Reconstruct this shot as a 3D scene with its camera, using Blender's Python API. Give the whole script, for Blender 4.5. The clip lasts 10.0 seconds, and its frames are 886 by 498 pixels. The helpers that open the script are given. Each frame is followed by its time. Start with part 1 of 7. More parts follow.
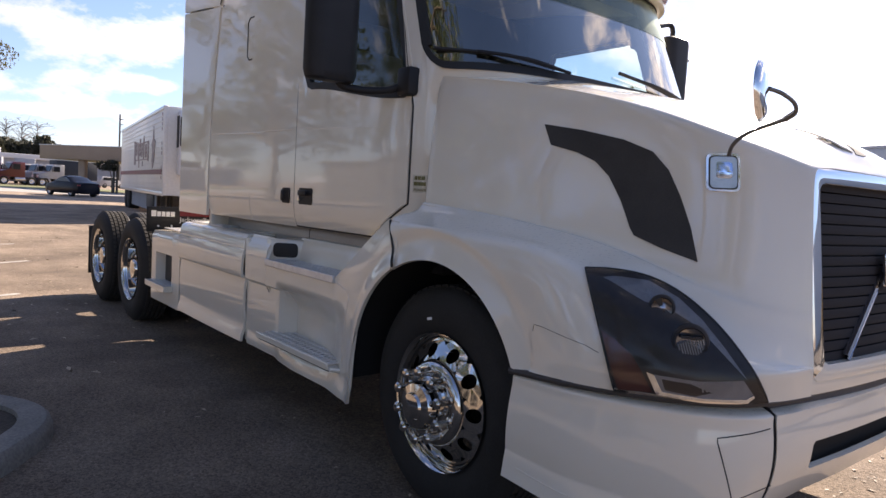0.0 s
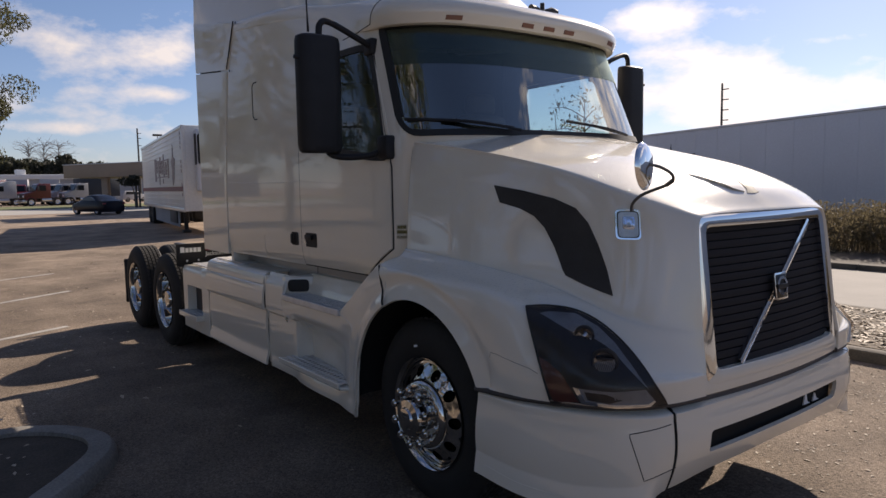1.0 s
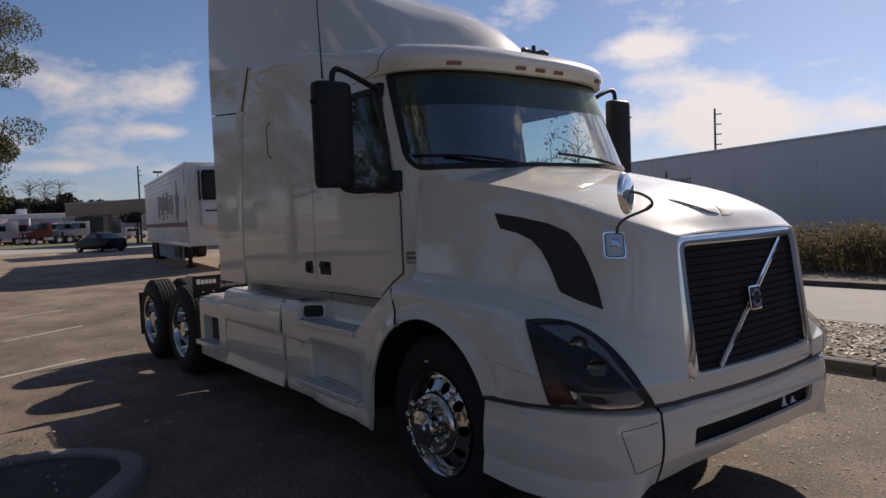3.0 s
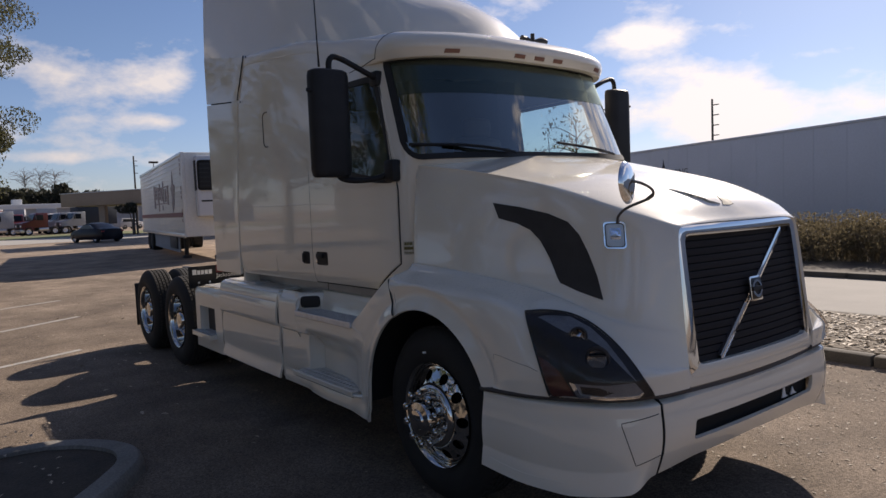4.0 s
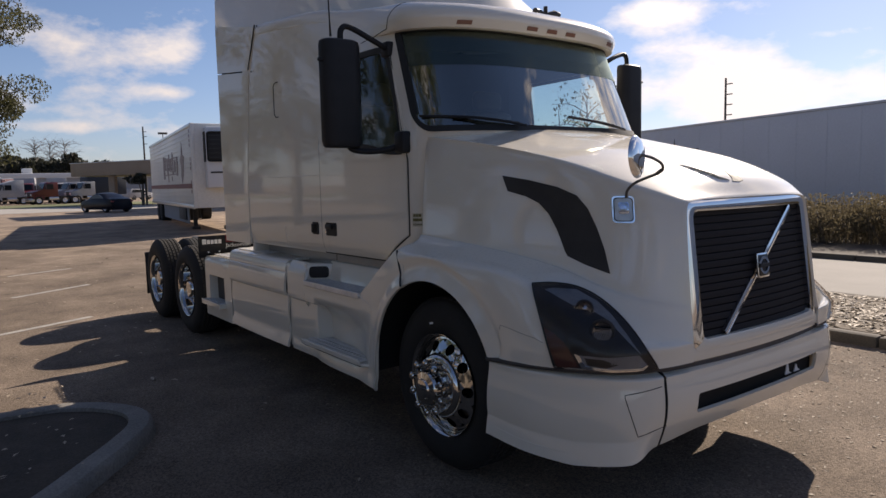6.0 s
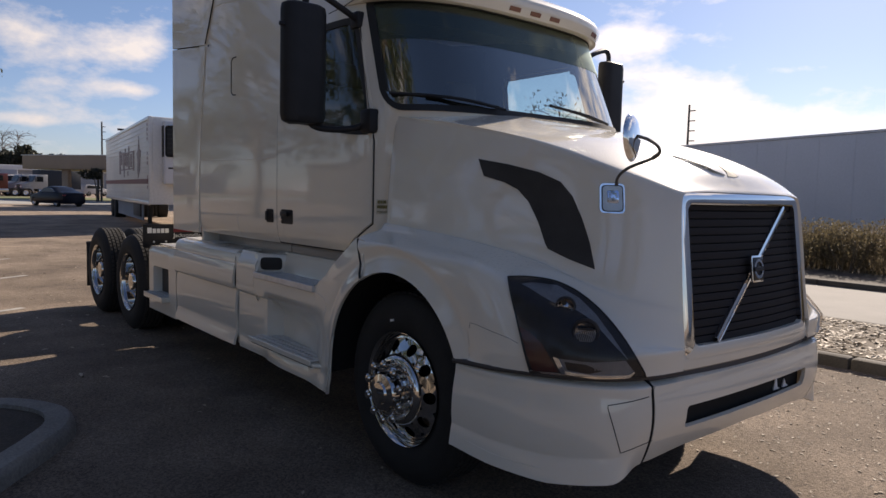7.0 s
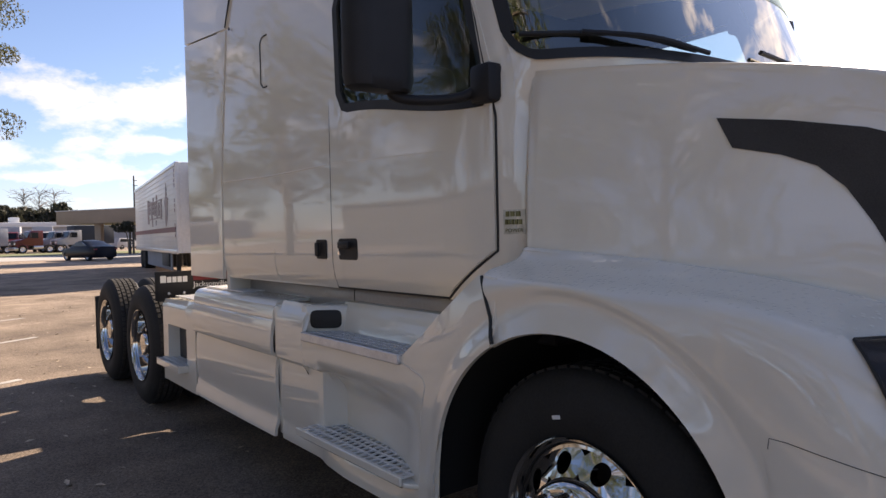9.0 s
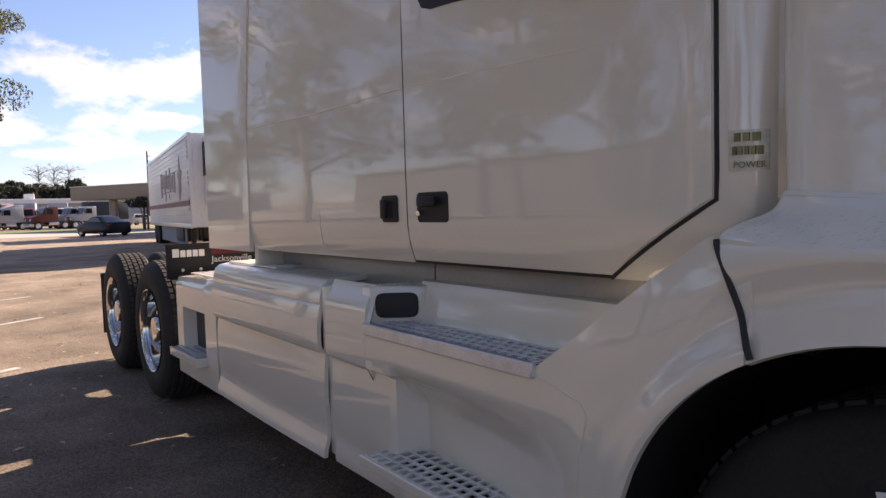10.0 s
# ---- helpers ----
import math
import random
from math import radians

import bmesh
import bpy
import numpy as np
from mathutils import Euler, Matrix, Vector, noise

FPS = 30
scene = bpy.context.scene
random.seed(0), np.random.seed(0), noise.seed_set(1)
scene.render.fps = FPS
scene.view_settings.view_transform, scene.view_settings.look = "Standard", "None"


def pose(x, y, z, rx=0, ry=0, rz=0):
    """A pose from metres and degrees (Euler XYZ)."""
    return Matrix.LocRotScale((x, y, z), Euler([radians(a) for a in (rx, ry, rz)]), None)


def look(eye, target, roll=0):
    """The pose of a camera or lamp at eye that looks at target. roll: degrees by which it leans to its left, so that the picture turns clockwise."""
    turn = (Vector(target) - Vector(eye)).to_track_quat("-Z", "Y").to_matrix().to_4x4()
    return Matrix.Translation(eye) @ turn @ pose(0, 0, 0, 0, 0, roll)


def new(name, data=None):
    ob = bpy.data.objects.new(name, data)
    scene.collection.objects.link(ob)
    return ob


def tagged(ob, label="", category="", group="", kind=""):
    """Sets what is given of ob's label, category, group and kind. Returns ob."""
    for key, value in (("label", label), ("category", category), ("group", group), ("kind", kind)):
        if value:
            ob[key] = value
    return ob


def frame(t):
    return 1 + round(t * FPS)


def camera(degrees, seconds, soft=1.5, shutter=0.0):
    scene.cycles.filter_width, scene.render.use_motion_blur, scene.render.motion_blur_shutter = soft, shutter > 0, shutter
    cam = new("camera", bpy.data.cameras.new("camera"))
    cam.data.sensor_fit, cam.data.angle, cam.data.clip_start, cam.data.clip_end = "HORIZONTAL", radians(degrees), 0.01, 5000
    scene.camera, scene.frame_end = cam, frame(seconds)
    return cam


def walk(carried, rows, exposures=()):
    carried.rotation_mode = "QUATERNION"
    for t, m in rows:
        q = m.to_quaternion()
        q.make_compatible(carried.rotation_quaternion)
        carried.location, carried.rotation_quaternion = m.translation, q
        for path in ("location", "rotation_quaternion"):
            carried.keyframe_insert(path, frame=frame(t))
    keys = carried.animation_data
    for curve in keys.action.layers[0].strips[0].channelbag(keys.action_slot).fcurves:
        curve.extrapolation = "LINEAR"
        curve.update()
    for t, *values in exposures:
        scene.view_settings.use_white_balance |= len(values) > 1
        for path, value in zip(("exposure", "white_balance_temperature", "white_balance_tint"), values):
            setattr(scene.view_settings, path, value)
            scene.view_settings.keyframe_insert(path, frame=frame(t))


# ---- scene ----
cam = camera(66.2, 10.0)
PATH = [
    (0, (2.271, -3.011, 1.398), (0.719, -1.758, 1.25), 3.4),
    (0.5, (2.613, -3.05, 1.540), (1.05, -1.82, 1.329), 0.3),
    (1, (2.912, -3.228, 1.732), (1.323, -2.028, 1.544), -1.0),
    (1.5, (3.095, -3.388, 1.768), (1.548, -2.129, 1.627), -1.5),
    (2, (3.16, -3.442, 1.755), (1.574, -2.223, 1.729), -1.4),
    (2.5, (3.196, -3.487, 1.735), (1.605, -2.278, 1.672), -1.9),
    (4, (3.146, -3.462, 1.725), (1.56, -2.25, 1.596), -2.3),
    (4.5, (3.165, -3.486, 1.719), (1.58, -2.273, 1.601), -1.8),
    (5, (3.185, -3.498, 1.719), (1.589, -2.298, 1.605), -1.6),
    (6.5, (3.115, -3.449, 1.659), (1.543, -2.237, 1.418), -0.4),
    (7, (2.855, -3.279, 1.541), (1.325, -1.999, 1.382), 1.5),
    (7.5, (2.575, -3.116, 1.476), (0.997, -1.891, 1.373), 2.6),
    (8, (2.158, -2.915, 1.444), (0.76, -1.492, 1.296), 3.5),
    (8.5, (1.787, -2.817, 1.438), (0.407, -1.371, 1.375), 2.9),
    (9, (1.342, -2.674, 1.428), (-0.245, -1.457, 1.381), -1.2),
    (9.5, (0.849, -2.546, 1.386), (-0.726, -1.318, 1.289), 2.0),
    (10, (0.377, -2.397, 1.36), (-1.231, -1.214, 1.238), -1.6),
]
EXPOSURES = [(0, 1.56, 7630, 19.0), (0.5, 0.48, 7380, 17.5), (1, 0.56, 7330, 16.5), (2, 0.25, 7160, 16.0), (2.5, -0.02, 6960, 16.0), (4, 0.41, 7160, 16.0), (5, 0.41, 7160, 16.0), (6.5, 0.56, 7380, 16.0), (7.5, 0.7, 7330, 15.5), (8, 0.93, 7530, 18.0), (8.5, 0.93, 7430, 18.0), (9, 1.45, 7880, 18.5), (9.5, 1.45, 7980, 20.5), (10, 1.49, 7980, 21.0)]
walk(cam, [(t, look(eye, target, roll)) for t, eye, target, roll in PATH], EXPOSURES)

# ---- light ----
SUN_AZ, SUN_EL = radians(108.5), radians(30)
SUN_WAY = Vector((math.cos(SUN_AZ) * math.cos(SUN_EL), math.sin(SUN_AZ) * math.cos(SUN_EL), math.sin(SUN_EL)))
sun = new("sun", bpy.data.lights.new("sun", "SUN"))
sun.data.energy, sun.data.angle, sun.data.color = 5.0, radians(0.53), (1.0, 0.95, 0.87)
sun.matrix_world = look(SUN_WAY * 40, (0, 0, 0))

world = bpy.data.worlds.new("sky")
scene.world = world
world.use_nodes = True
wn, wl = world.node_tree.nodes, world.node_tree.links
wn.clear()
w_out, w_bg, w_sky = wn.new("ShaderNodeOutputWorld"), wn.new("ShaderNodeBackground"), wn.new("ShaderNodeTexSky")
w_sky.sky_type, w_sky.sun_disc = "NISHITA", False
w_sky.sun_elevation, w_sky.sun_rotation = SUN_EL, math.pi / 2 - SUN_AZ
w_sky.air_density, w_sky.dust_density, w_sky.ozone_density = 1.0, 0.3, 2.5
w_co, w_map = wn.new("ShaderNodeTexCoord"), wn.new("ShaderNodeMapping")
w_map.inputs["Scale"].default_value = (1.0, 1.0, 2.1)
w_map.inputs["Location"].default_value = (0.35, 0.1, 0.25)
w_no, w_ramp = wn.new("ShaderNodeTexNoise"), wn.new("ShaderNodeValToRGB")
w_no.inputs["Scale"].default_value, w_no.inputs["Detail"].default_value = 5.6, 12.0
w_no.inputs["Roughness"].default_value = 0.6
w_ramp.color_ramp.elements[0].position, w_ramp.color_ramp.elements[1].position = 0.55, 0.73
w_mix = wn.new("ShaderNodeMix")
w_mix.data_type = "RGBA"
w_bg.inputs["Strength"].default_value = 0.065
wl.new(w_co.outputs["Generated"], w_map.inputs["Vector"])
wl.new(w_map.outputs["Vector"], w_no.inputs["Vector"])
# a few larger clouds and clearings: way, width and height (as parts of the view's unit sphere), weight
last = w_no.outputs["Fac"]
# those out of view are added to tune fill light and reflections
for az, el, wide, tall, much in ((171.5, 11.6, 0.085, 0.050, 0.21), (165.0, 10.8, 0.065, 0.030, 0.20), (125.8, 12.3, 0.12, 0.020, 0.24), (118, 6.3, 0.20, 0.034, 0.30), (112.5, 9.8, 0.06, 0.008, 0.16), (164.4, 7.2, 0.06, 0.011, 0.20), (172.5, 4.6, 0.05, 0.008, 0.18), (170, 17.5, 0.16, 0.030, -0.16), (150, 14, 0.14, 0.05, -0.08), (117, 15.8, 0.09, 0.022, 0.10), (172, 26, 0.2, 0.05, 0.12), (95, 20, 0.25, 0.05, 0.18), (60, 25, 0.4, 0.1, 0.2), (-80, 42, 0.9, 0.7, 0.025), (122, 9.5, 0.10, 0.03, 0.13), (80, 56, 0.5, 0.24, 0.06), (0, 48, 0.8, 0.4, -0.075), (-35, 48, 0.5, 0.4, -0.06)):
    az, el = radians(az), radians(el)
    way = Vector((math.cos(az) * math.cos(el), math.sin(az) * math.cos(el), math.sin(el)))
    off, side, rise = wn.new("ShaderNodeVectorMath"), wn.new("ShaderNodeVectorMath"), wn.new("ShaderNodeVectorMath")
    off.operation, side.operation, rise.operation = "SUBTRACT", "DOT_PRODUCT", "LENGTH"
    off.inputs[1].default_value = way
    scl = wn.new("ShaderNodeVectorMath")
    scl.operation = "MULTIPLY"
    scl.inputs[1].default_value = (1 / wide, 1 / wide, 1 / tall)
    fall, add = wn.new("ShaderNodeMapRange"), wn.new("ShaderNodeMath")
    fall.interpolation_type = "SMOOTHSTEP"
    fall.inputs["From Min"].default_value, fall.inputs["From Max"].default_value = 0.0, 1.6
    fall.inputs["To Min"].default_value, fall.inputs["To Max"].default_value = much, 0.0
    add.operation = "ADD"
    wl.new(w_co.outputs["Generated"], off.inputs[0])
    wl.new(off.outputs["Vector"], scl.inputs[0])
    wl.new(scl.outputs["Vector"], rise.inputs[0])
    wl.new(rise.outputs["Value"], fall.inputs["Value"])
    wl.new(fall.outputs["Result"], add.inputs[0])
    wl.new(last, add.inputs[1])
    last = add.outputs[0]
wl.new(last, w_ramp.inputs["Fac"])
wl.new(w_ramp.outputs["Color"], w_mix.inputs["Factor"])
# clouds shine towards the sun, where they scatter its light forwards, and are duller away from it
w_dot, w_glow, w_cloud = wn.new("ShaderNodeVectorMath"), wn.new("ShaderNodeMapRange"), wn.new("ShaderNodeVectorMath")
w_dot.operation, w_cloud.operation = "DOT_PRODUCT", "SCALE"
w_dot.inputs[1].default_value = SUN_WAY
w_glow.inputs["From Min"].default_value, w_glow.inputs["From Max"].default_value = 0.45, 0.95
w_glow.inputs["To Min"].default_value, w_glow.inputs["To Max"].default_value = 0.72, 1.05
w_cloud.inputs[0].default_value = (11.2, 11.1, 11.6)
wl.new(w_co.outputs["Generated"], w_dot.inputs[0])
wl.new(w_dot.outputs["Value"], w_glow.inputs["Value"])
wl.new(w_glow.outputs["Result"], w_cloud.inputs["Scale"])
wl.new(w_cloud.outputs["Vector"], w_mix.inputs["B"])
w_tint = wn.new("ShaderNodeMix")
w_tint.data_type, w_tint.blend_type = "RGBA", "MULTIPLY"
w_tint.inputs["Factor"].default_value = 1.0
w_sep, w_low = wn.new("ShaderNodeSeparateXYZ"), wn.new("ShaderNodeValToRGB")
w_low.color_ramp.elements[0].position, w_low.color_ramp.elements[1].position = 0.0, 0.22
w_low.color_ramp.elements[0].color, w_low.color_ramp.elements[1].color = (0.80, 0.90, 1.28, 1), (0.84, 0.93, 1.15, 1)
wl.new(w_co.outputs["Generated"], w_sep.inputs["Vector"])
wl.new(w_sep.outputs["Z"], w_low.inputs["Fac"])
wl.new(w_low.outputs["Color"], w_tint.inputs["B"])
wl.new(w_sky.outputs["Color"], w_tint.inputs["A"])
wl.new(w_tint.outputs["Result"], w_mix.inputs["A"])
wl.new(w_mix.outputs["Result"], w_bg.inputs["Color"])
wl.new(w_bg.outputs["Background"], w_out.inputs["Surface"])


# ---- materials ----
def material(name, colour, rough=0.6, metal=0.0, coat=0.0, spread=0.0, scale=6.0, fine=60.0, bump=0.0, second=None, spec=0.5, vary=0.0, emit=0.0):
    """A surface with two scales of variation in colour and relief, and a chance shift from object to object."""
    m = bpy.data.materials.new(name)
    m.use_nodes = True
    n, l = m.node_tree.nodes, m.node_tree.links
    b = n["Principled BSDF"]
    b.inputs["Roughness"].default_value, b.inputs["Metallic"].default_value = rough, metal
    b.inputs["Coat Weight"].default_value, b.inputs["Coat Roughness"].default_value = coat, 0.04
    b.inputs["Specular IOR Level"].default_value = spec
    b.inputs["Base Color"].default_value = (*colour, 1)
    if emit:
        b.inputs["Emission Color"].default_value, b.inputs["Emission Strength"].default_value = (*colour, 1), emit
    if spread or bump or vary:
        co = n.new("ShaderNodeTexCoord")
        big, small = n.new("ShaderNodeTexNoise"), n.new("ShaderNodeTexNoise")
        big.inputs["Scale"].default_value, big.inputs["Detail"].default_value = scale, 6
        small.inputs["Scale"].default_value, small.inputs["Detail"].default_value = fine, 4
        l.new(co.outputs["Object"], big.inputs["Vector"])
        l.new(co.outputs["Object"], small.inputs["Vector"])
        both = n.new("ShaderNodeMath")
        both.operation = "MULTIPLY_ADD"
        both.inputs[1].default_value = 0.5
        l.new(small.outputs["Fac"], both.inputs[0])
        half = n.new("ShaderNodeMath")
        half.operation = "MULTIPLY"
        half.inputs[1].default_value = 0.5
        l.new(big.outputs["Fac"], half.inputs[0])
        l.new(half.outputs[0], both.inputs[2])
        ramp = n.new("ShaderNodeValToRGB")
        lo = second or tuple(c * (1 - spread) for c in colour)
        hi = tuple(min(1, c * (1 + spread)) for c in colour)
        ramp.color_ramp.elements[0].color, ramp.color_ramp.elements[1].color = (*lo, 1), (*hi, 1)
        ramp.color_ramp.elements[0].position, ramp.color_ramp.elements[1].position = 0.34, 0.66
        l.new(both.outputs[0], ramp.inputs["Fac"])
        last = ramp.outputs["Color"]
        if vary:
            info, hsv, rng = n.new("ShaderNodeObjectInfo"), n.new("ShaderNodeHueSaturation"), n.new("ShaderNodeMapRange")
            rng.inputs["To Min"].default_value, rng.inputs["To Max"].default_value = 1 - vary, 1 + vary
            l.new(info.outputs["Random"], rng.inputs["Value"])
            l.new(rng.outputs["Result"], hsv.inputs["Value"])
            l.new(last, hsv.inputs["Color"])
            last = hsv.outputs["Color"]
        l.new(last, b.inputs["Base Color"])
        if bump:
            bp = n.new("ShaderNodeBump")
            bp.inputs["Strength"].default_value, bp.inputs["Distance"].default_value = bump, 0.01
            l.new(both.outputs[0], bp.inputs["Height"])
            l.new(bp.outputs["Normal"], b.inputs["Normal"])
    return m


def glass_material(name, tint, clear, rough=0.02, base=0.06, power=4.0, skin=(0.9, 0.9, 0.9)):
    """A thin pane: a tinted clear part under a mirror-like skin."""
    m = bpy.data.materials.new(name)
    m.use_nodes = True
    n, l = m.node_tree.nodes, m.node_tree.links
    n.remove(n["Principled BSDF"])
    tr, gl, mx, fr = n.new("ShaderNodeBsdfTransparent"), n.new("ShaderNodeBsdfGlossy"), n.new("ShaderNodeMixShader"), n.new("ShaderNodeLayerWeight")
    pw, ma = n.new("ShaderNodeMath"), n.new("ShaderNodeMath")
    pw.operation, ma.operation = "POWER", "MULTIPLY_ADD"
    pw.inputs[1].default_value, ma.inputs[1].default_value, ma.inputs[2].default_value = power, 0.9, base
    tr.inputs["Color"].default_value = (*[c * clear for c in tint], 1)
    gl.inputs["Roughness"].default_value = rough
    gl.inputs["Color"].default_value = (*skin, 1)
    fr.inputs["Blend"].default_value = 0.5
    l.new(fr.outputs["Facing"], pw.inputs[0])
    l.new(pw.outputs[0], ma.inputs[0])
    l.new(ma.outputs[0], mx.inputs["Fac"])
    l.new(tr.outputs["BSDF"], mx.inputs[1])
    l.new(gl.outputs["BSDF"], mx.inputs[2])
    l.new(mx.outputs["Shader"], n["Material Output"].inputs["Surface"])
    return m


PAINT = material("pearl_white_paint", (0.765, 0.71, 0.605), 0.42, 0.0, 1.0, 0.03, 1.5, 900.0, 0.0, spec=0.12)
# the panels are not perfectly flat: a slow wave in the paint bends what it mirrors
pn, pl = PAINT.node_tree.nodes, PAINT.node_tree.links
p_co, p_no, p_bp = pn.new("ShaderNodeTexCoord"), pn.new("ShaderNodeTexNoise"), pn.new("ShaderNodeBump")
p_no.inputs["Scale"].default_value, p_no.inputs["Detail"].default_value = 3.2, 4.0
p_bp.inputs["Strength"].default_value, p_bp.inputs["Distance"].default_value = 0.09, 0.012
pn["Principled BSDF"].inputs["Coat IOR"].default_value = 1.7
pl.new(p_co.outputs["Object"], p_no.inputs["Vector"])
pl.new(p_no.outputs["Fac"], p_bp.inputs["Height"])
# fine dew beads on the faces that look up
p_vo, p_vr, p_geo, p_sep, p_up, p_mul, p_dew = (pn.new("ShaderNode" + k) for k in ("TexVoronoi", "MapRange", "NewGeometry", "SeparateXYZ", "MapRange", "Math", "Bump"))
p_vo.inputs["Scale"].default_value = 60.0
p_vr.inputs["From Min"].default_value, p_vr.inputs["From Max"].default_value = 0.05, 0.32
p_vr.inputs["To Min"].default_value, p_vr.inputs["To Max"].default_value = 1.0, 0.0
p_up.inputs["From Min"].default_value, p_up.inputs["From Max"].default_value = 0.72, 0.95
p_mul.operation = "MULTIPLY"
p_dew.inputs["Strength"].default_value, p_dew.inputs["Distance"].default_value = 0.9, 0.006
pl.new(p_co.outputs["Object"], p_vo.inputs["Vector"])
pl.new(p_vo.outputs["Distance"], p_vr.inputs["Value"])
pl.new(p_geo.outputs["Normal"], p_sep.inputs["Vector"])
pl.new(p_sep.outputs["Z"], p_up.inputs["Value"])
pl.new(p_vr.outputs["Result"], p_mul.inputs[0])
pl.new(p_up.outputs["Result"], p_mul.inputs[1])
pl.new(p_mul.outputs[0], p_dew.inputs["Height"])
pl.new(p_bp.outputs["Normal"], p_dew.inputs["Normal"])
pl.new(p_dew.outputs["Normal"], pn["Principled BSDF"].inputs["Coat Normal"])


def leaf_material(name, colour, thin=0.45):
    """Foliage that lets part of the light through."""
    m = material(name, colour, 0.6, 0, 0, 0.4, 3, 25)
    n, l = m.node_tree.nodes, m.node_tree.links
    tr, mx = n.new("ShaderNodeBsdfTranslucent"), n.new("ShaderNodeMixShader")
    tr.inputs["Color"].default_value = (*[min(1, c * 1.5) for c in colour], 1)
    mx.inputs["Fac"].default_value = thin
    l.new(n["Principled BSDF"].outputs["BSDF"], mx.inputs[1])
    l.new(tr.outputs["BSDF"], mx.inputs[2])
    l.new(mx.outputs["Shader"], n["Material Output"].inputs["Surface"])
    return m


PLASTIC = material("black_plastic", (0.017, 0.017, 0.019), 0.55, 0, 0, 0.25, 8, 300, 0.05, spec=0.3)
RUBBER = material("black_rubber", (0.014, 0.014, 0.014), 0.62, 0, 0, 0.2, 10, 200, 0.1)
TYRE = material("tyre_rubber", (0.015, 0.0145, 0.014), 0.8, 0, 0, 0.35, 7, 120, 0.25)
TREAD = material("dusty_tread_rubber", (0.036, 0.033, 0.03), 0.9, 0, 0, 0.3, 9, 90, 0.3)
WHEEL_CHROME = material("polished_wheel_metal", (0.62, 0.60, 0.57), 0.06, 1.0)
CHROME = material("chrome", (0.82, 0.82, 0.83), 0.05, 1.0)
TREAD_METAL = material("pale_tread_metal", (0.70, 0.69, 0.68), 0.35, 0.3, 0, 0.15, 20, 200, 0.1)
ALUMINIUM = material("brushed_aluminium", (0.62, 0.62, 0.63), 0.3, 1.0, 0, 0.12, 20, 300, 0.05)
STEP_GREY = material("grey_tread_plate", (0.16, 0.16, 0.165), 0.5, 0.4, 0, 0.2, 15, 150, 0.1)
CHASSIS = material("chassis_black_steel", (0.03, 0.03, 0.032), 0.55, 0.2, 0, 0.4, 5, 60, 0.2)
DARK_INT = material("dark_cab_trim", (0.035, 0.034, 0.034), 0.7, 0, 0, 0.2, 6, 100, 0.1)
LAMP_BROWN = material("smoky_lamp_bowl", (0.036, 0.028, 0.024), 0.5, 0.0, 0, 0.25, 12, 60, spec=0.3)
SEAL_GREY = material("grey_rubber_seal", (0.055, 0.049, 0.047), 0.7, 0, 0, 0.15, 8, 80)
# sill colour darkened for the shade under the doors
SILL_SHADED = material("shaded_sill_paint", (0.33, 0.315, 0.295), 0.4, 0, 0.3, 0.08, 5, 60)
RECESS_SHADE = material("recess_shade_paint", (0.06, 0.055, 0.058), 0.6, 0, 0, 0.15, 8, 80)
PALE_DULL = material("dull_lamp_lining", (0.26, 0.245, 0.235), 0.5, 0.1, 0, 0.2, 20, 90)
MARKER_LENS = material("pale_blue_lens", (0.62, 0.76, 1.0), 0.12, 0.8, 0.8)
STALK = material("dull_grey_steel", (0.16, 0.15, 0.14), 0.45, 0.7, 0, 0.2, 30, 200)
LAMP_DARK = material("dark_lamp_bowl", (0.012, 0.012, 0.014), 0.3, 0.0)
AMBER = material("amber_lens", (0.115, 0.036, 0.026), 0.15, 0, 0.6)
AMBER_DULL = material("dull_amber_lens", (0.22, 0.10, 0.07), 0.3, 0, 0.3)
PALE_LENS = material("pale_ribbed_lens", (0.25, 0.24, 0.23), 0.2, 0, 0.8, 0.15, 30, 200, 0.2)
LINER = material("black_liner", (0.006, 0.006, 0.006), 0.9)
GRILLE_BLACK = material("grille_black", (0.030, 0.028, 0.030), 0.75, spec=0.12)
VENT = material("dark_vent_plastic", (0.042, 0.040, 0.039), 0.6, 0, 0, 0.25, 8, 300, 0.1, spec=0.3)
DARK_CHROME = material("dark_reflector", (0.36, 0.35, 0.35), 0.18, 1.0)
LETTER = material("white_lettering", (0.78, 0.78, 0.78), 0.5)
REDPAINT = material("dark_red_paint", (0.16, 0.012, 0.018), 0.45, 0, 0, 0.2)
BADGE = material("pale_badge", (0.52, 0.50, 0.42), 0.4, 0.3, 0, 0.2, 40)
GILT = material("dull_gilt_relief", (0.16, 0.155, 0.07), 0.35, 0.5, 0, 0.3, 40)
MIRROR = material("mirror_glass", (0.9, 0.9, 0.92), 0.02, 1.0)
WINDSHIELD = glass_material("windscreen_glass", (0.86, 0.96, 0.94), 0.92, 0.02, 0.26, 2.6, (1.0, 0.95, 0.85))
BROW_DARK = glass_material("brow_reflection_glass", (0.75, 0.85, 0.78), 0.5, 0.3, 0.08, 6.0, (0.86, 0.95, 0.82))
SIDEGLASS = glass_material("tinted_side_glass", (0.84, 0.97, 0.93), 0.95, 0.02, 0.07, 4.0)
LENS = glass_material("clear_lamp_lens", (0.95, 0.97, 1.0), 0.92, 0.02, 0.014, 5.0, (1.0, 0.88, 0.76))


# ---- mesh tools ----
from mathutils.bvhtree import BVHTree


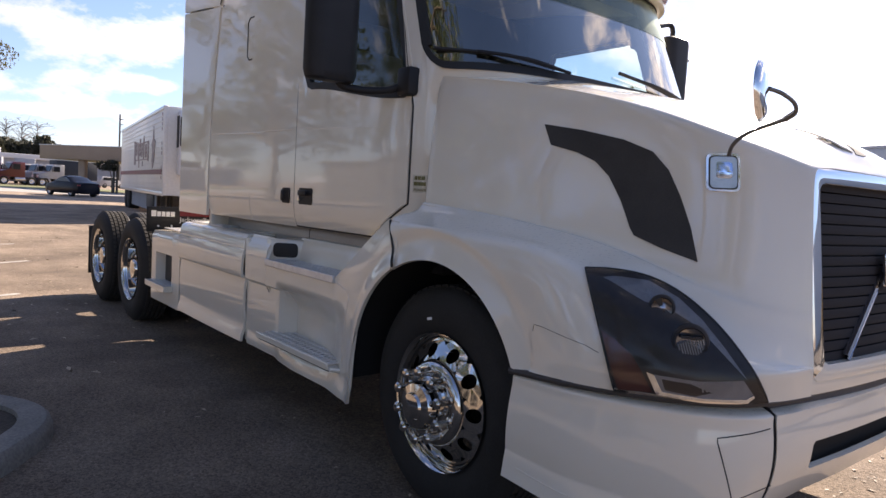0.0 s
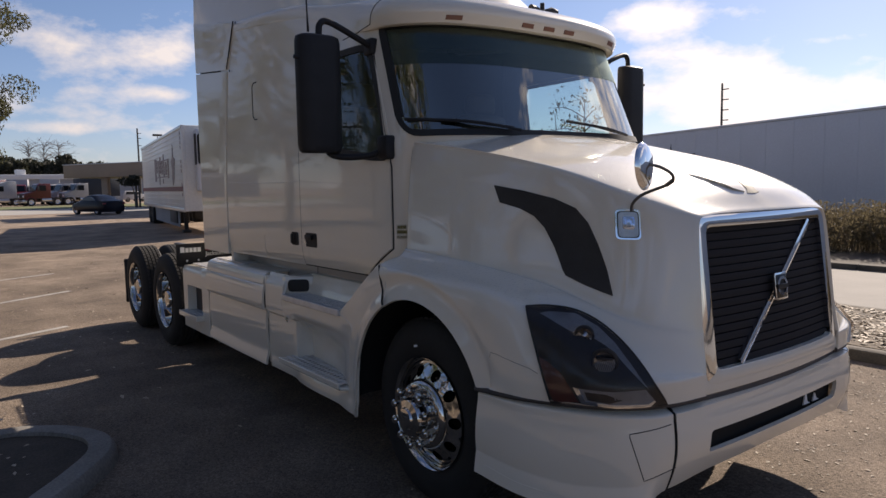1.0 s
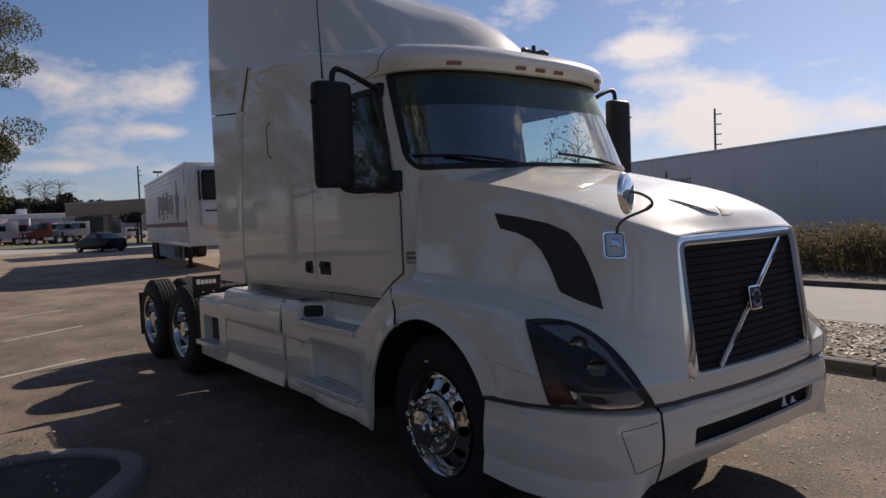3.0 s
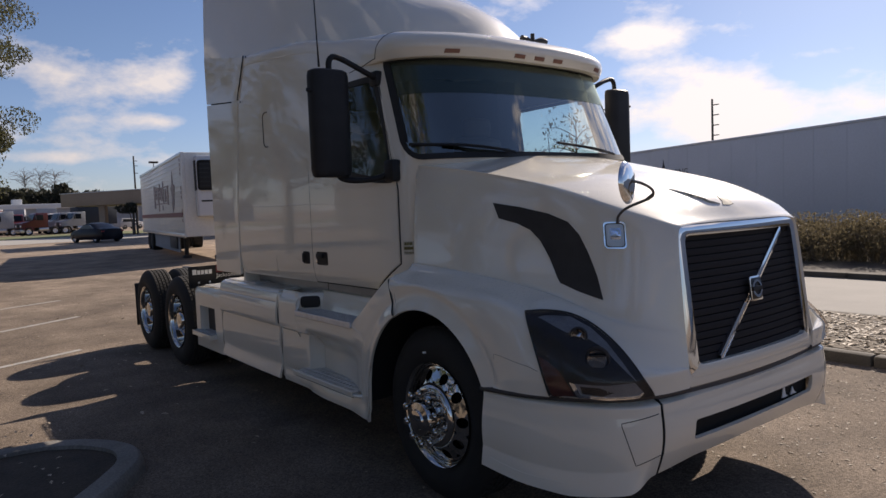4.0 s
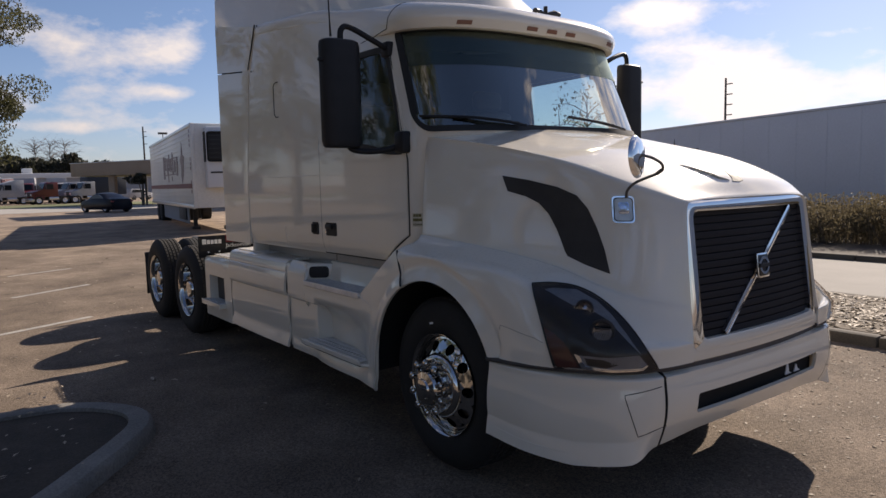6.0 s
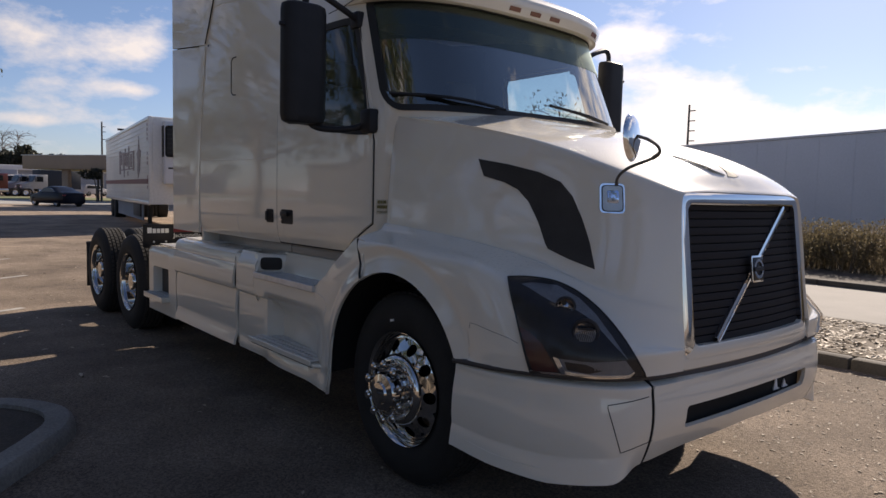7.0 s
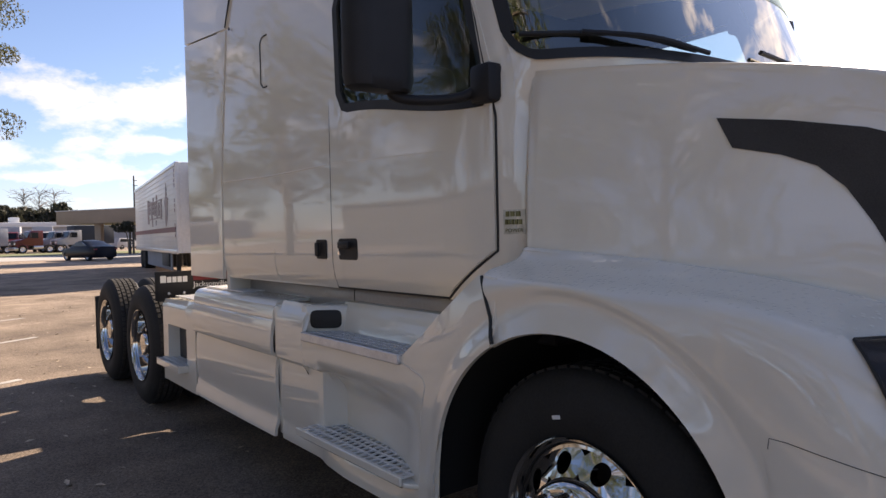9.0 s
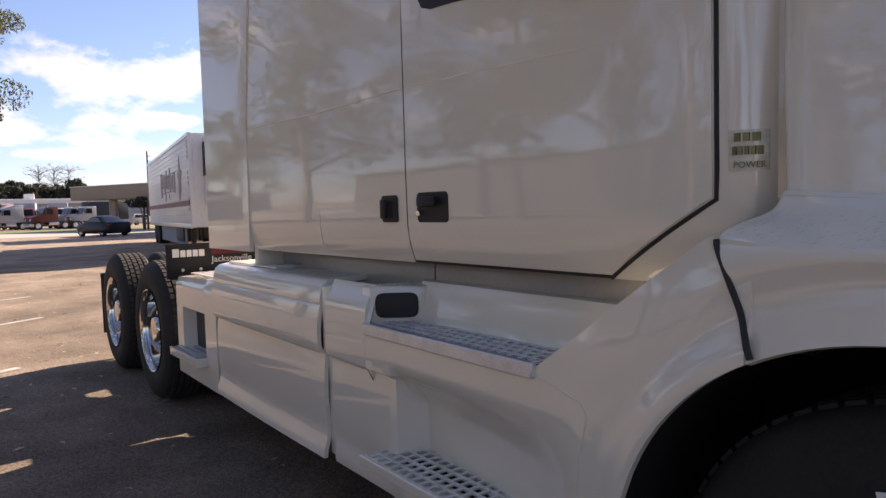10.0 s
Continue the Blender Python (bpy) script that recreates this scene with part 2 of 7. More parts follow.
def part(name, bm, mat, parent=None, label="", sharp=38, flat=False):
    """Links a bmesh as one mesh object under a thing or a part."""
    bmesh.ops.recalc_face_normals(bm, faces=bm.faces)
    lim = radians(sharp)
    for f in bm.faces:
        f.smooth = not flat
    for e in bm.edges:
        if len(e.link_faces) == 2:
            e.smooth = e.calc_face_angle(0.0) < lim
    me = bpy.data.meshes.new(name)
    bm.to_mesh(me)
    bm.free()
    for m in mat if isinstance(mat, (list, tuple)) else [mat]:
        me.materials.append(m)
    ob = new(name, me)
    if parent:
        ob.parent = parent
    if label:
        tagged(ob, label)
    return ob


def thing(name, label, category, group="", at=(0, 0, 0), turn=0.0, kind=""):
    ob = new(name)
    ob.empty_display_size = 0.1
    ob.matrix_world = pose(*at, 0, 0, turn)
    return tagged(ob, label, category, group, kind)


def smooth01(v, a=0.0, b=1.0):
    v = min(1.0, max(0.0, (v - a) / (b - a)))
    return v * v * (3 - 2 * v)


def spline(points, u):
    """A point at u (0 to 1) on a Catmull-Rom curve through points, even in the knots."""
    n = len(points) - 1
    k = min(n - 1, int(u * n))
    t = u * n - k
    p = [Vector(points[min(n, max(0, i))]) for i in (k - 1, k, k + 1, k + 2)]
    if k == 0:
        p[0] = 2 * p[1] - p[2]
    if k == n - 1:
        p[3] = 2 * p[2] - p[1]
    return 0.5 * (2 * p[1] + (p[2] - p[0]) * t + (2 * p[0] - 5 * p[1] + 4 * p[2] - p[3]) * t * t + (3 * p[1] - p[0] - 3 * p[2] + p[3]) * t**3)


def lerp_table(x, xs, ys):
    return float(np.interp(x, xs, ys))


def sheet(bm, rows, close=False):
    """Quads over rows of points."""
    v = [[bm.verts.new(p) for p in r] for r in rows]
    for a, b in zip(v, v[1:]):
        n = len(a)
        for j in range(n if close else n - 1):
            q = [a[j], a[(j + 1) % n], b[(j + 1) % n], b[j]]
            if len({tuple(x.co) for x in q}) > 2:
                bm.faces.new(q)
    return v


def thick(bm, d):
    """Gives an open sheet a thickness, inwards for a positive d."""
    bmesh.ops.remove_doubles(bm, verts=bm.verts, dist=1e-5)
    bmesh.ops.recalc_face_normals(bm, faces=bm.faces)
    bm.normal_update()
    top = bm.verts[:]
    low = {v: bm.verts.new(v.co - v.normal * d) for v in top}
    edges = [e for e in bm.edges if e.is_boundary]
    rims = [(e.link_loops[0].vert, e.link_loops[0].link_loop_next.vert) for e in edges]
    for f in bm.faces[:]:
        bm.faces.new([low[v] for v in reversed(f.verts)])
    for a, b in rims:
        bm.faces.new((b, a, low[a], low[b]))
    return bm


def box(bm, x0, x1, y0, y1, z0, z1, bevel=0.0, seg=2, m=None):
    r = bmesh.ops.create_cube(bm, size=1.0)
    for v in r["verts"]:
        v.co = Vector((x0 + (v.co.x + 0.5) * (x1 - x0), y0 + (v.co.y + 0.5) * (y1 - y0), z0 + (v.co.z + 0.5) * (z1 - z0)))
        if m:
            v.co = m @ v.co
    if bevel:
        es = list({e for v in r["verts"] for e in v.link_edges})
        bmesh.ops.bevel(bm, geom=es, offset=bevel, segments=seg, profile=0.5, affect="EDGES")
    return bm


def boxed(*a, **k):
    return box(bmesh.new(), *a, **k)


def tube(bm, pts, r, n=8, smooth=0, cap=True):
    """A round rod along points."""
    if smooth:
        pts = [spline(pts, i / smooth) for i in range(smooth + 1)]
    pts = [Vector(p) for p in pts]
    side, rows = None, []
    for i, p in enumerate(pts):
        d = (pts[min(i + 1, len(pts) - 1)] - pts[max(i - 1, 0)]).normalized()
        if side is None:
            side = d.orthogonal().normalized()
        side = (side - d * side.dot(d)).normalized()
        up = d.cross(side)
        rr = r[i] if isinstance(r, (list, tuple)) else r
        rows.append([p + rr * (math.cos(a) * side + math.sin(a) * up) for a in (2 * math.pi * k / n for k in range(n))])
    v = sheet(bm, rows, True)
    if cap:
        bm.faces.new(v[0][::-1])
        bm.faces.new(v[-1])
    return bm


def lathe(bm, profile, n=48, m=Matrix(), close=False):
    """Turns rows of (radius, height) round the z axis of m."""
    rows = [[m @ Vector((r * math.cos(a), r * math.sin(a), h)) for a in (2 * math.pi * k / n for k in range(n))] for r, h in profile]
    v = sheet(bm, rows, True)
    if close:
        for ring in (v[0], v[-1]):
            if (ring[0].co - ring[n // 2].co).length > 1e-4:
                bm.faces.new(ring)
    return bm


def prism(bm, outline, way, m=Matrix(), bevel=0.0):
    """A flat outline of 3D points carried along a way."""
    low = [bm.verts.new(m @ Vector(p)) for p in outline]
    high = [bm.verts.new(m @ (Vector(p) + Vector(way))) for p in outline]
    fs = [bm.faces.new(low), bm.faces.new(high[::-1])]
    n = len(low)
    for i in range(n):
        fs.append(bm.faces.new((low[i], low[(i + 1) % n], high[(i + 1) % n], high[i])))
    if bevel:
        es = list({e for f in fs[:2] for e in f.edges})
        bmesh.ops.bevel(bm, geom=es, offset=bevel, segments=2, profile=0.5, affect="EDGES")
    return bm


def mirror_y(bm):
    """The same on the other side of the plane y = 0."""
    for v in bm.verts:
        v.co.y = -v.co.y
    bmesh.ops.reverse_faces(bm, faces=bm.faces)
    return bm


def rounded(pts, r, n=4):
    """A closed flat outline with its corners rounded."""
    out = []
    k = len(pts)
    for i, p in enumerate(pts):
        p, a, b = Vector(p), Vector(pts[i - 1]), Vector(pts[(i + 1) % k])
        ra = min(r, (a - p).length * 0.45, (b - p).length * 0.45)
        s, e = p + (a - p).normalized() * ra, p + (b - p).normalized() * ra
        for j in range(n + 1):
            t = j / n
            out.append((1 - t) ** 2 * s + 2 * t * (1 - t) * p + t * t * e)
    return out


def inside(p, poly):
    hit = False
    for (ax, ay), (bx, by) in zip(poly, poly[1:] + poly[:1]):
        if (ay > p[1]) != (by > p[1]) and p[0] < (bx - ax) * (p[1] - ay) / (by - ay) + ax:
            hit = not hit
    return hit


def laid_on(trees, outline, origin, right, up, lift, back=0.012, step=0.03, bow=0.0):
    """A plate whose outline (flat, in the axes right and up from origin) is laid on a surface along their normal and stands lift proud of it."""
    origin, right, up = Vector(origin), Vector(right).normalized(), Vector(up).normalized()
    ahead = right.cross(up).normalized()
    bm = bmesh.new()
    pts = [Vector((p[0], p[1])) for p in outline]
    edge = []
    for a, b in zip(pts, pts[1:] + pts[:1]):
        k = max(1, round((b - a).length / step))
        edge += [a.lerp(b, i / k) for i in range(k)]
    vs = [bm.verts.new((p.x, p.y, 0)) for p in edge]
    f = bm.faces.new(vs)
    for axis in (0, 1):
        lo, hi = min(p[axis] for p in edge), max(p[axis] for p in edge)
        for i in range(1, int((hi - lo) / step)):
            co, no = [0, 0, 0], [0, 0, 0]
            co[axis], no[axis] = lo + i * step, 1
            bmesh.ops.bisect_plane(bm, geom=bm.verts[:] + bm.edges[:] + bm.faces[:], plane_co=co, plane_no=no)
    bmesh.ops.remove_doubles(bm, verts=bm.verts, dist=1e-4)
    cx, cy = sum(p.x for p in edge) / len(edge), sum(p.y for p in edge) / len(edge)
    rad = max((p - Vector((cx, cy))).length for p in edge)
    rim = {v for e in bm.edges if e.is_boundary for v in e.verts}
    for v in bm.verts:
        far = (Vector((v.co.x, v.co.y)) - Vector((cx, cy))).length / rad
        top = lift + bow * max(0.0, 1 - far * far)
        at = origin + right * v.co.x + up * v.co.y
        best = None
        for tree in trees:
            h = tree.ray_cast(at + ahead * 1.5, -ahead, 4.0)
            if h[0] is not None and (best is None or (h[0] - at).dot(ahead) > (best - at).dot(ahead)):
                best = h[0]
        v.co = (best if best is not None else at) + ahead * top
    low = bmesh.ops.extrude_face_region(bm, geom=bm.faces[:])
    for g in low["geom"]:
        if isinstance(g, bmesh.types.BMVert):
            g.co -= ahead * (lift + back)
    return bm


def lettering(text, size, mat, at, right, up, parent, depth=0.002, name="lettering", space=1.0):
    """Flat letters, at their left foot, as a mesh."""
    c = bpy.data.curves.new(name, "FONT")
    c.body, c.size, c.extrude, c.space_character = text, size, depth, space
    c.resolution_u = 3
    tmp = bpy.data.objects.new(name, c)
    me = bpy.data.meshes.new_from_object(tmp)
    bpy.data.objects.remove(tmp)
    me.name = name
    me.materials.clear()
    me.materials.append(mat)
    right, up = Vector(right).normalized(), Vector(up).normalized()
    m = Matrix((right, up, right.cross(up))).transposed().to_4x4()
    m.translation = Vector(at)
    me.transform(m)
    ob = new(name, me)
    ob.parent = parent
    return ob


# ---- the truck: nose to +x, its near side to -y, front axle over the origin ----
truck = thing("semi_truck", "pearl white sleeper tractor truck with chrome grille parked on asphalt", "truck")
CAB_XS, CAB_XC, CAB_N = -0.85, 0.0, 3.1


def cab_ref(k):
    """The cab's outline at the sill: k below 0 along the side (metres behind CAB_XS), above 0 degrees round the front."""
    if k <= 0:
        x = CAB_XS + k
        return x, 1.085 + 0.035 * min(1.0, -k / 2.1)
    a = radians(min(k, 90))
    return CAB_XS + (CAB_XC - CAB_XS) * math.sin(a) ** (2 / CAB_N), 1.085 * max(0.0, math.cos(a)) ** (2 / CAB_N)


def cab_point(k, z, off=0.0):
    x, h = cab_ref(k)
    d = 0.02 if k < 89.9 else -0.02
    x2, h2 = cab_ref(k + d)
    tx, th = (x2 - x) * d, (h2 - h) * d
    ln = math.hypot(tx, th) or 1
    x, h = x - th / ln * off, h + tx / ln * off
    t = max(0.0, (z - 2.0) / 0.68)
    x -= 0.27 * t * smooth01(x, -1.9, -0.7)
    h *= 1 - 0.04 * t * smooth01(x, -2.4, -0.8) - 0.012 * max(0.0, 1.5 - z)
    h -= 0.030 * max(0.0, (1.31 - z) / 0.14) ** 2
    h -= 0.055 * smooth01(x, -0.41, -0.30) * (1 - smooth01(z, 1.90, 2.0))
    return Vector((x, -h, z))


def k_of(x):
    """The outline's k at a place x."""
    if x <= CAB_XS:
        return x - CAB_XS
    return math.degrees(math.asin(((x - CAB_XS) / (CAB_XC - CAB_XS)) ** (CAB_N / 2)))


def corner(d, r):
    """How far a rounded corner lifts the edge at a distance d from the end."""
    return 0.0 if d >= r else r - math.sqrt(max(0.0, r * r - (r - d) ** 2))


K_DOOR_R, K_DOOR_F, K_WS = k_of(-1.50), k_of(-0.475), 23.2


def cab_opening(k):
    """The lower and upper edges of the glass at k, or None."""
    if K_DOOR_R <= k <= K_DOOR_F:
        x = cab_ref(k)[0]
        d = min(x + 1.50, -0.475 - x)
        base = 2.005 - 0.115 * smooth01(x, -1.45, -0.5)
        return base + corner(x + 1.50, 0.09) + corner(-0.475 - x, 0.03), 2.585 - corner(d, 0.08)
    if k >= K_WS:
        d = (k - K_WS) * 0.014
        return 2.022 + corner(d, 0.13), 2.70 - corner(d, 0.06)
    return None


def cab_columns():
    ks = list(np.linspace(k_of(-3.03), K_DOOR_R - 0.002, 9)) + list(np.linspace(K_DOOR_R, 0, 16)) + list(np.linspace(1.5, K_DOOR_F, 8))
    ks += [K_DOOR_F + 0.05] + list(np.linspace(K_DOOR_F + 1, K_WS - 0.05, 4)) + [K_WS + 0.3 * i * i for i in range(5)] + list(np.linspace(K_WS + 7, 90, 22))
    return ks


def roof_foot(k):
    """Where the roof cap begins: low over the windscreen, climbing along the sleeper."""
    x = cab_ref(k)[0]
    side = lerp_table(x, (-2.7, -1.35, -0.85, -0.6), (3.02, 2.90, 2.80, 2.72))
    return side + (2.678 - side) * smooth01(k, 0, 16)


def cab_strips(low, high, off, sides=(1, -1), ks=None):
    bm = bmesh.new()
    for s in sides:
        lower, upper = [], []
        for k in ks or cab_columns():
            o = cab_opening(k) or (2.3, 2.3)
            lower.append([cab_point(k, low + (o[0] - low) * (j / 16) ** 1.6, off) for j in range(17)])
            upper.append([cab_point(k, o[1] + (roof_foot(k) + high - o[1]) * j / 5, off) for j in range(6)])
        for rows in (lower, upper):
            sheet(bm, [[Vector((p.x, p.y * s, p.z)) for p in r] for r in rows])
    bmesh.ops.remove_doubles(bm, verts=bm.verts, dist=1e-4)
    return bm


part("cab_shell", cab_strips(1.17, 0.03, 0.0), PAINT, truck)
part("headliner", cab_strips(1.2, 0.04, -0.03), DARK_INT, truck, "dark grey cab lining")


def pane(ks, off):
    bm = bmesh.new()
    rows = []
    for k in ks:
        o = cab_opening(k)
        rows.append([cab_point(k, o[0] + (o[1] - o[0]) * j / 8, off) for j in range(9)])
    sheet(bm, rows)
    return bm


def band(edge, width, off, inward=True):
    """A flat strip along a closed edge of (k, z), width metres inwards."""
    bm = bmesh.new()
    rows = []
    for k, z in edge + edge[:1]:
        a = cab_point(k, z, off)
        rows.append((a, k, z))
    pts = [r[0] for r in rows]
    n = len(pts) - 1
    mid = sum(pts[:-1], Vector()) / n
    strip = []
    for i in range(n + 1):
        d = (pts[(i + 1) % n] - pts[(i - 1) % n]).normalized()
        inn = (mid - pts[i])
        inn = (inn - d * inn.dot(d)).normalized()
        out = d.cross(inn).normalized()
        if out.dot(pts[i] - Vector((-1.2, 0, pts[i].z))) < 0:
            out = -out
        strip.append([pts[i] - inn * 0.012 - out * 0.01, pts[i] - inn * 0.012 + out * 0.004, pts[i] + inn * width + out * 0.004, pts[i] + inn * width - out * 0.01])
    sheet(bm, strip)
    return bm


ws_ks = [K_WS + 0.3 * i * i for i in range(5)] + list(np.linspace(K_WS + 7, 90, 20))
ws = pane(ws_ks, -0.008)
ws2 = mirror_y(pane(ws_ks, -0.008))
tmp_me = bpy.data.meshes.new("tmp")
ws2.to_mesh(tmp_me)
ws.from_mesh(tmp_me)
bmesh.ops.remove_doubles(ws, verts=ws.verts, dist=1e-4)
windscreen = part("windscreen", ws, WINDSHIELD, truck, "curved greenish windscreen glass with black border")
windscreen.visible_shadow = False
# dark strip along the top of the glass, painted for the brow's reflection
bm = bmesh.new()
sheet(bm, [[cab_point(k, z, -0.004) for z in (2.44, 2.50, 2.58, cab_opening(k)[1])] for k in ws_ks[3:]])
tmp_me.clear_geometry()
mirror_y(bm).to_mesh(tmp_me)
mirror_y(bm)
bm.from_mesh(tmp_me)
bmesh.ops.remove_doubles(bm, verts=bm.verts, dist=1e-4)
part("brow_reflection", bm, BROW_DARK, windscreen, "dark strip standing in for the brow mirrored in the glass").visible_shadow = False
half_low = [(k, cab_opening(k)[0]) for k in ws_ks]
half_top = [(k, cab_opening(k)[1]) for k in ws_ks]
for s in (1, -1):
    bm = bmesh.new()
    for edge, w in ((half_low, 0.026), (half_top, 0.035)):
        rows = []
        for i, (k, z) in enumerate(edge):
            sgn = 1 if edge is half_low else -1
            j0, j1 = max(0, i - 1), min(len(edge) - 1, i + 1)
            dk, dz = (edge[j1][0] - edge[j0][0]) * 0.0155, edge[j1][1] - edge[j0][1]
            ln = math.hypot(dk, dz) or 1
            nk, nz = -dz / ln * sgn, dk / ln * sgn
            rows.append([cab_point(k - nk * 0.012 / 0.0155, z - nz * 0.012, 0.003), cab_point(k + nk * w / 0.0155, z + nz * w, 0.003), cab_point(k + nk * w / 0.0155, z + nz * w, -0.01)])
        sheet(bm, rows)
    z0, z1 = half_low[0][1], half_top[0][1]
    sheet(bm, [[cab_point(K_WS - 0.8, z, 0.003), cab_point(K_WS + 3.3, z, 0.003), cab_point(K_WS + 3.3, z, -0.01)] for z in np.linspace(z0 - 0.02, z1 + 0.01, 9)])
    if s < 0:
        mirror_y(bm)
    part("windscreen_seal", bm, RUBBER, windscreen)

# roof cap with its brow over the windscreen
def roof_ridge(k):
    x = cab_ref(k)[0]
    side = lerp_table(x, (-2.7, -1.35, -0.75, -0.5), (3.105, 3.0, 2.918, 2.89))
    return side + (2.855 - side) * smooth01(k, 5, 60)


def cap_point(k, i):
    high, out, shrink = ROOF_PROFILE[i]
    x, h = cab_ref(k)
    front = smooth01(k, 6, 34)
    foot, ridge = roof_foot(k), roof_ridge(k)
    z = foot + (ridge - foot) * high
    p = cab_point(k, min(z, 2.70 + 0.4 * (1 - front)), out * (0.04 + 0.96 * front))
    p.y *= 1 - shrink * (0.7 + 0.3 * front)
    p.x -= shrink * 1.1 * front
    p.z = z
    return p


ROOF_PROFILE = [(-0.03, 0.004, 0), (-0.03, 0.044, 0), (-0.01, 0.054, 0), (0.08, 0.066, 0), (0.24, 0.082, 0), (0.42, 0.088, 0), (0.60, 0.074, 0), (0.76, 0.045, 0.002), (0.89, 0.016, 0.010), (0.965, 0.003, 0.03), (1.01, 0, 0.08), (1.06, 0, 0.3), (1.08, 0, 0.6), (1.09, 0, 0.98)]
cap_ks = list(np.linspace(k_of(-2.95), -0.05, 14)) + list(np.linspace(2, 90, 34))
bm = bmesh.new()
for s in (1, -1):
    sheet(bm, [[Vector((p.x, p.y * s, p.z)) for p in (cap_point(k, i) for i in range(len(ROOF_PROFILE)))] for k in cap_ks])
bmesh.ops.remove_doubles(bm, verts=bm.verts, dist=1e-4)
roof_cap = part("roof_cap", bm, PAINT, truck)
bpy.context.view_layer.update()
cap_tree = BVHTree.FromObject(roof_cap, bpy.context.evaluated_depsgraph_get())
for y in (-0.70, -0.185, 0.0, 0.185, 0.70):
    rect = [(-0.046, -0.012), (0.046, -0.012), (0.046, 0.012), (-0.046, 0.012)]
    part("clearance_light", laid_on([cap_tree], rect, (0, y, 2.703), (0, 1, 0), (0, 0, 1), 0.005, back=0.003, step=0.05), AMBER_DULL, truck, "small amber roof clearance light")
# dark band inside the windscreen's top, backing the painted brow reflection
bm = bmesh.new()
for s in (1, -1):
    sheet(bm, [[Vector((p.x, p.y * s, p.z)) for p in (cab_point(k, z, -0.02) for z in (2.53, 2.58, 2.65, 2.71))] for k in np.linspace(K_WS, 90, 24)])
part("brow_reflection_back", bm, DARK_INT, windscreen, "dark band behind the painted brow reflection")

# tall fairing over the sleeper
FAIR_X = (-3.65, -2.84, -2.22, -2.0, -1.81, -1.52, -1.3, -1.1, -0.8, -0.54)


def fairing_section(x):
    """Half a cross-section at x: up the leaning side to the crest, then over the narrowing flat top."""
    yc = lerp_table(x, FAIR_X, (1.10, 0.97, 0.87, 0.78, 0.69, 0.59, 0.53, 0.47, 0.38, 0.28))
    zc = lerp_table(x, FAIR_X, (4.09, 3.99, 3.80, 3.715, 3.635, 3.475, 3.36, 3.245, 3.03, 2.76))
    mid = lerp_table(x, FAIR_X, (4.12, 4.03, 3.83, 3.745, 3.67, 3.54, 3.43, 3.33, 3.14, 2.79))
    hb = lerp_table(x, FAIR_X, (1.135, 1.12, 1.09, 1.07, 1.05, 1.01, 0.97, 0.93, 0.84, 0.74))
    base = lerp_table(x, (-3.65, -2.7, -1.35, -0.5), (3.27, 3.04, 2.86, 2.66))
    bend = Vector((hb + (yc - hb) * 0.40, base + (zc - base) * 0.66))
    low, top = Vector((hb, base)), Vector((yc, zc))
    out = []
    for i in range(15):
        t = i / 14
        out.append(low * (1 - t) ** 2 + bend * 2 * t * (1 - t) + top * t * t)
    for i in range(1, 9):
        t = i / 8
        out.append(Vector((yc * (1 - t), zc + (mid - zc) * (1 - (1 - t) ** 2))))
    return [Vector((x, -p.x, p.y)) for p in out]


bm = bmesh.new()
rows = []
for x in np.linspace(-3.65, -0.56, 60):
    half = [sum((q[k] for q in (fairing_section(x - 0.12) if x > -3.5 else fairing_section(x), fairing_section(x), fairing_section(min(-0.54, x + 0.12)))), Vector()) / 3 for k in range(23)]
    half = [Vector((x, p.y, p.z)) for p in half]
    rows.append(half + [Vector((p.x, -p.y, p.z)) for p in half[-2::-1]])
sheet(bm, rows)
fairing = part("roof_fairing", thick(bm, 0.02), PAINT, truck, sharp=48)

# side panels that close the gap behind the sleeper
def extender(low, high, s):
    bm = bmesh.new()
    rows = []
    for v in np.linspace(0, 1, 10):
        z = low[1] + (high[1] - low[1]) * v
        xf = lerp_table(z, (1.16, 1.83, 2.72, 3.12, 3.3), (-3.03, -3.01, -2.87, -2.68, -2.60))
        row = []
        for j in range(9):
            u = j / 8
            row.append((xf + (-3.66 - xf) * u, s * (1.126 + 0.004 * smooth01(u, 0.0, 0.12) + 0.004 * u), z + ((low[0] - low[1]) * (1 - v) + (high[0] - high[1]) * v) * u))
        rows.append(row)
    sheet(bm, rows)
    return thick(bm, 0.022)


for s in (-1, 1):
    part("side_extender", extender((1.16, 1.16), (2.80, 2.72), s), PAINT, truck)
    part("gap_backing", boxed(-3.652, -2.9, min(s * 1.085, s * 1.095), max(s * 1.085, s * 1.095), 2.66, 3.32), LINER, truck)
    part("side_extender", extender((2.812, 2.732), (3.262, 3.085), s), PAINT, truck)
    lo_x, hi_x = -2.868, -2.688
    part("shut_line", tube(bmesh.new(), [(lo_x + (hi_x - lo_x) * i / 8, s * (1.128 - 0.006 * i / 8), 2.74 + 0.36 * i / 8) for i in range(9)], 0.006, 6), RUBBER, truck)
    for x, z in ((-2.62, 3.075), (-2.80, 2.715)):
        part("screw", lathe(bmesh.new(), [(0, 0.004), (0.009, 0.003), (0.011, 0)], 10, pose(x, s * 1.127, z, -90 * s)), RUBBER, truck)
part("cab_back_wall", boxed(-3.06, -3.0, -1.1, 1.1, 1.0, 3.3, 0.03), PAINT, truck)
part("cab_floor_pan", boxed(-3.04, -0.3, -0.93, 0.93, 1.02, 1.15, 0.02), CHASSIS, truck)
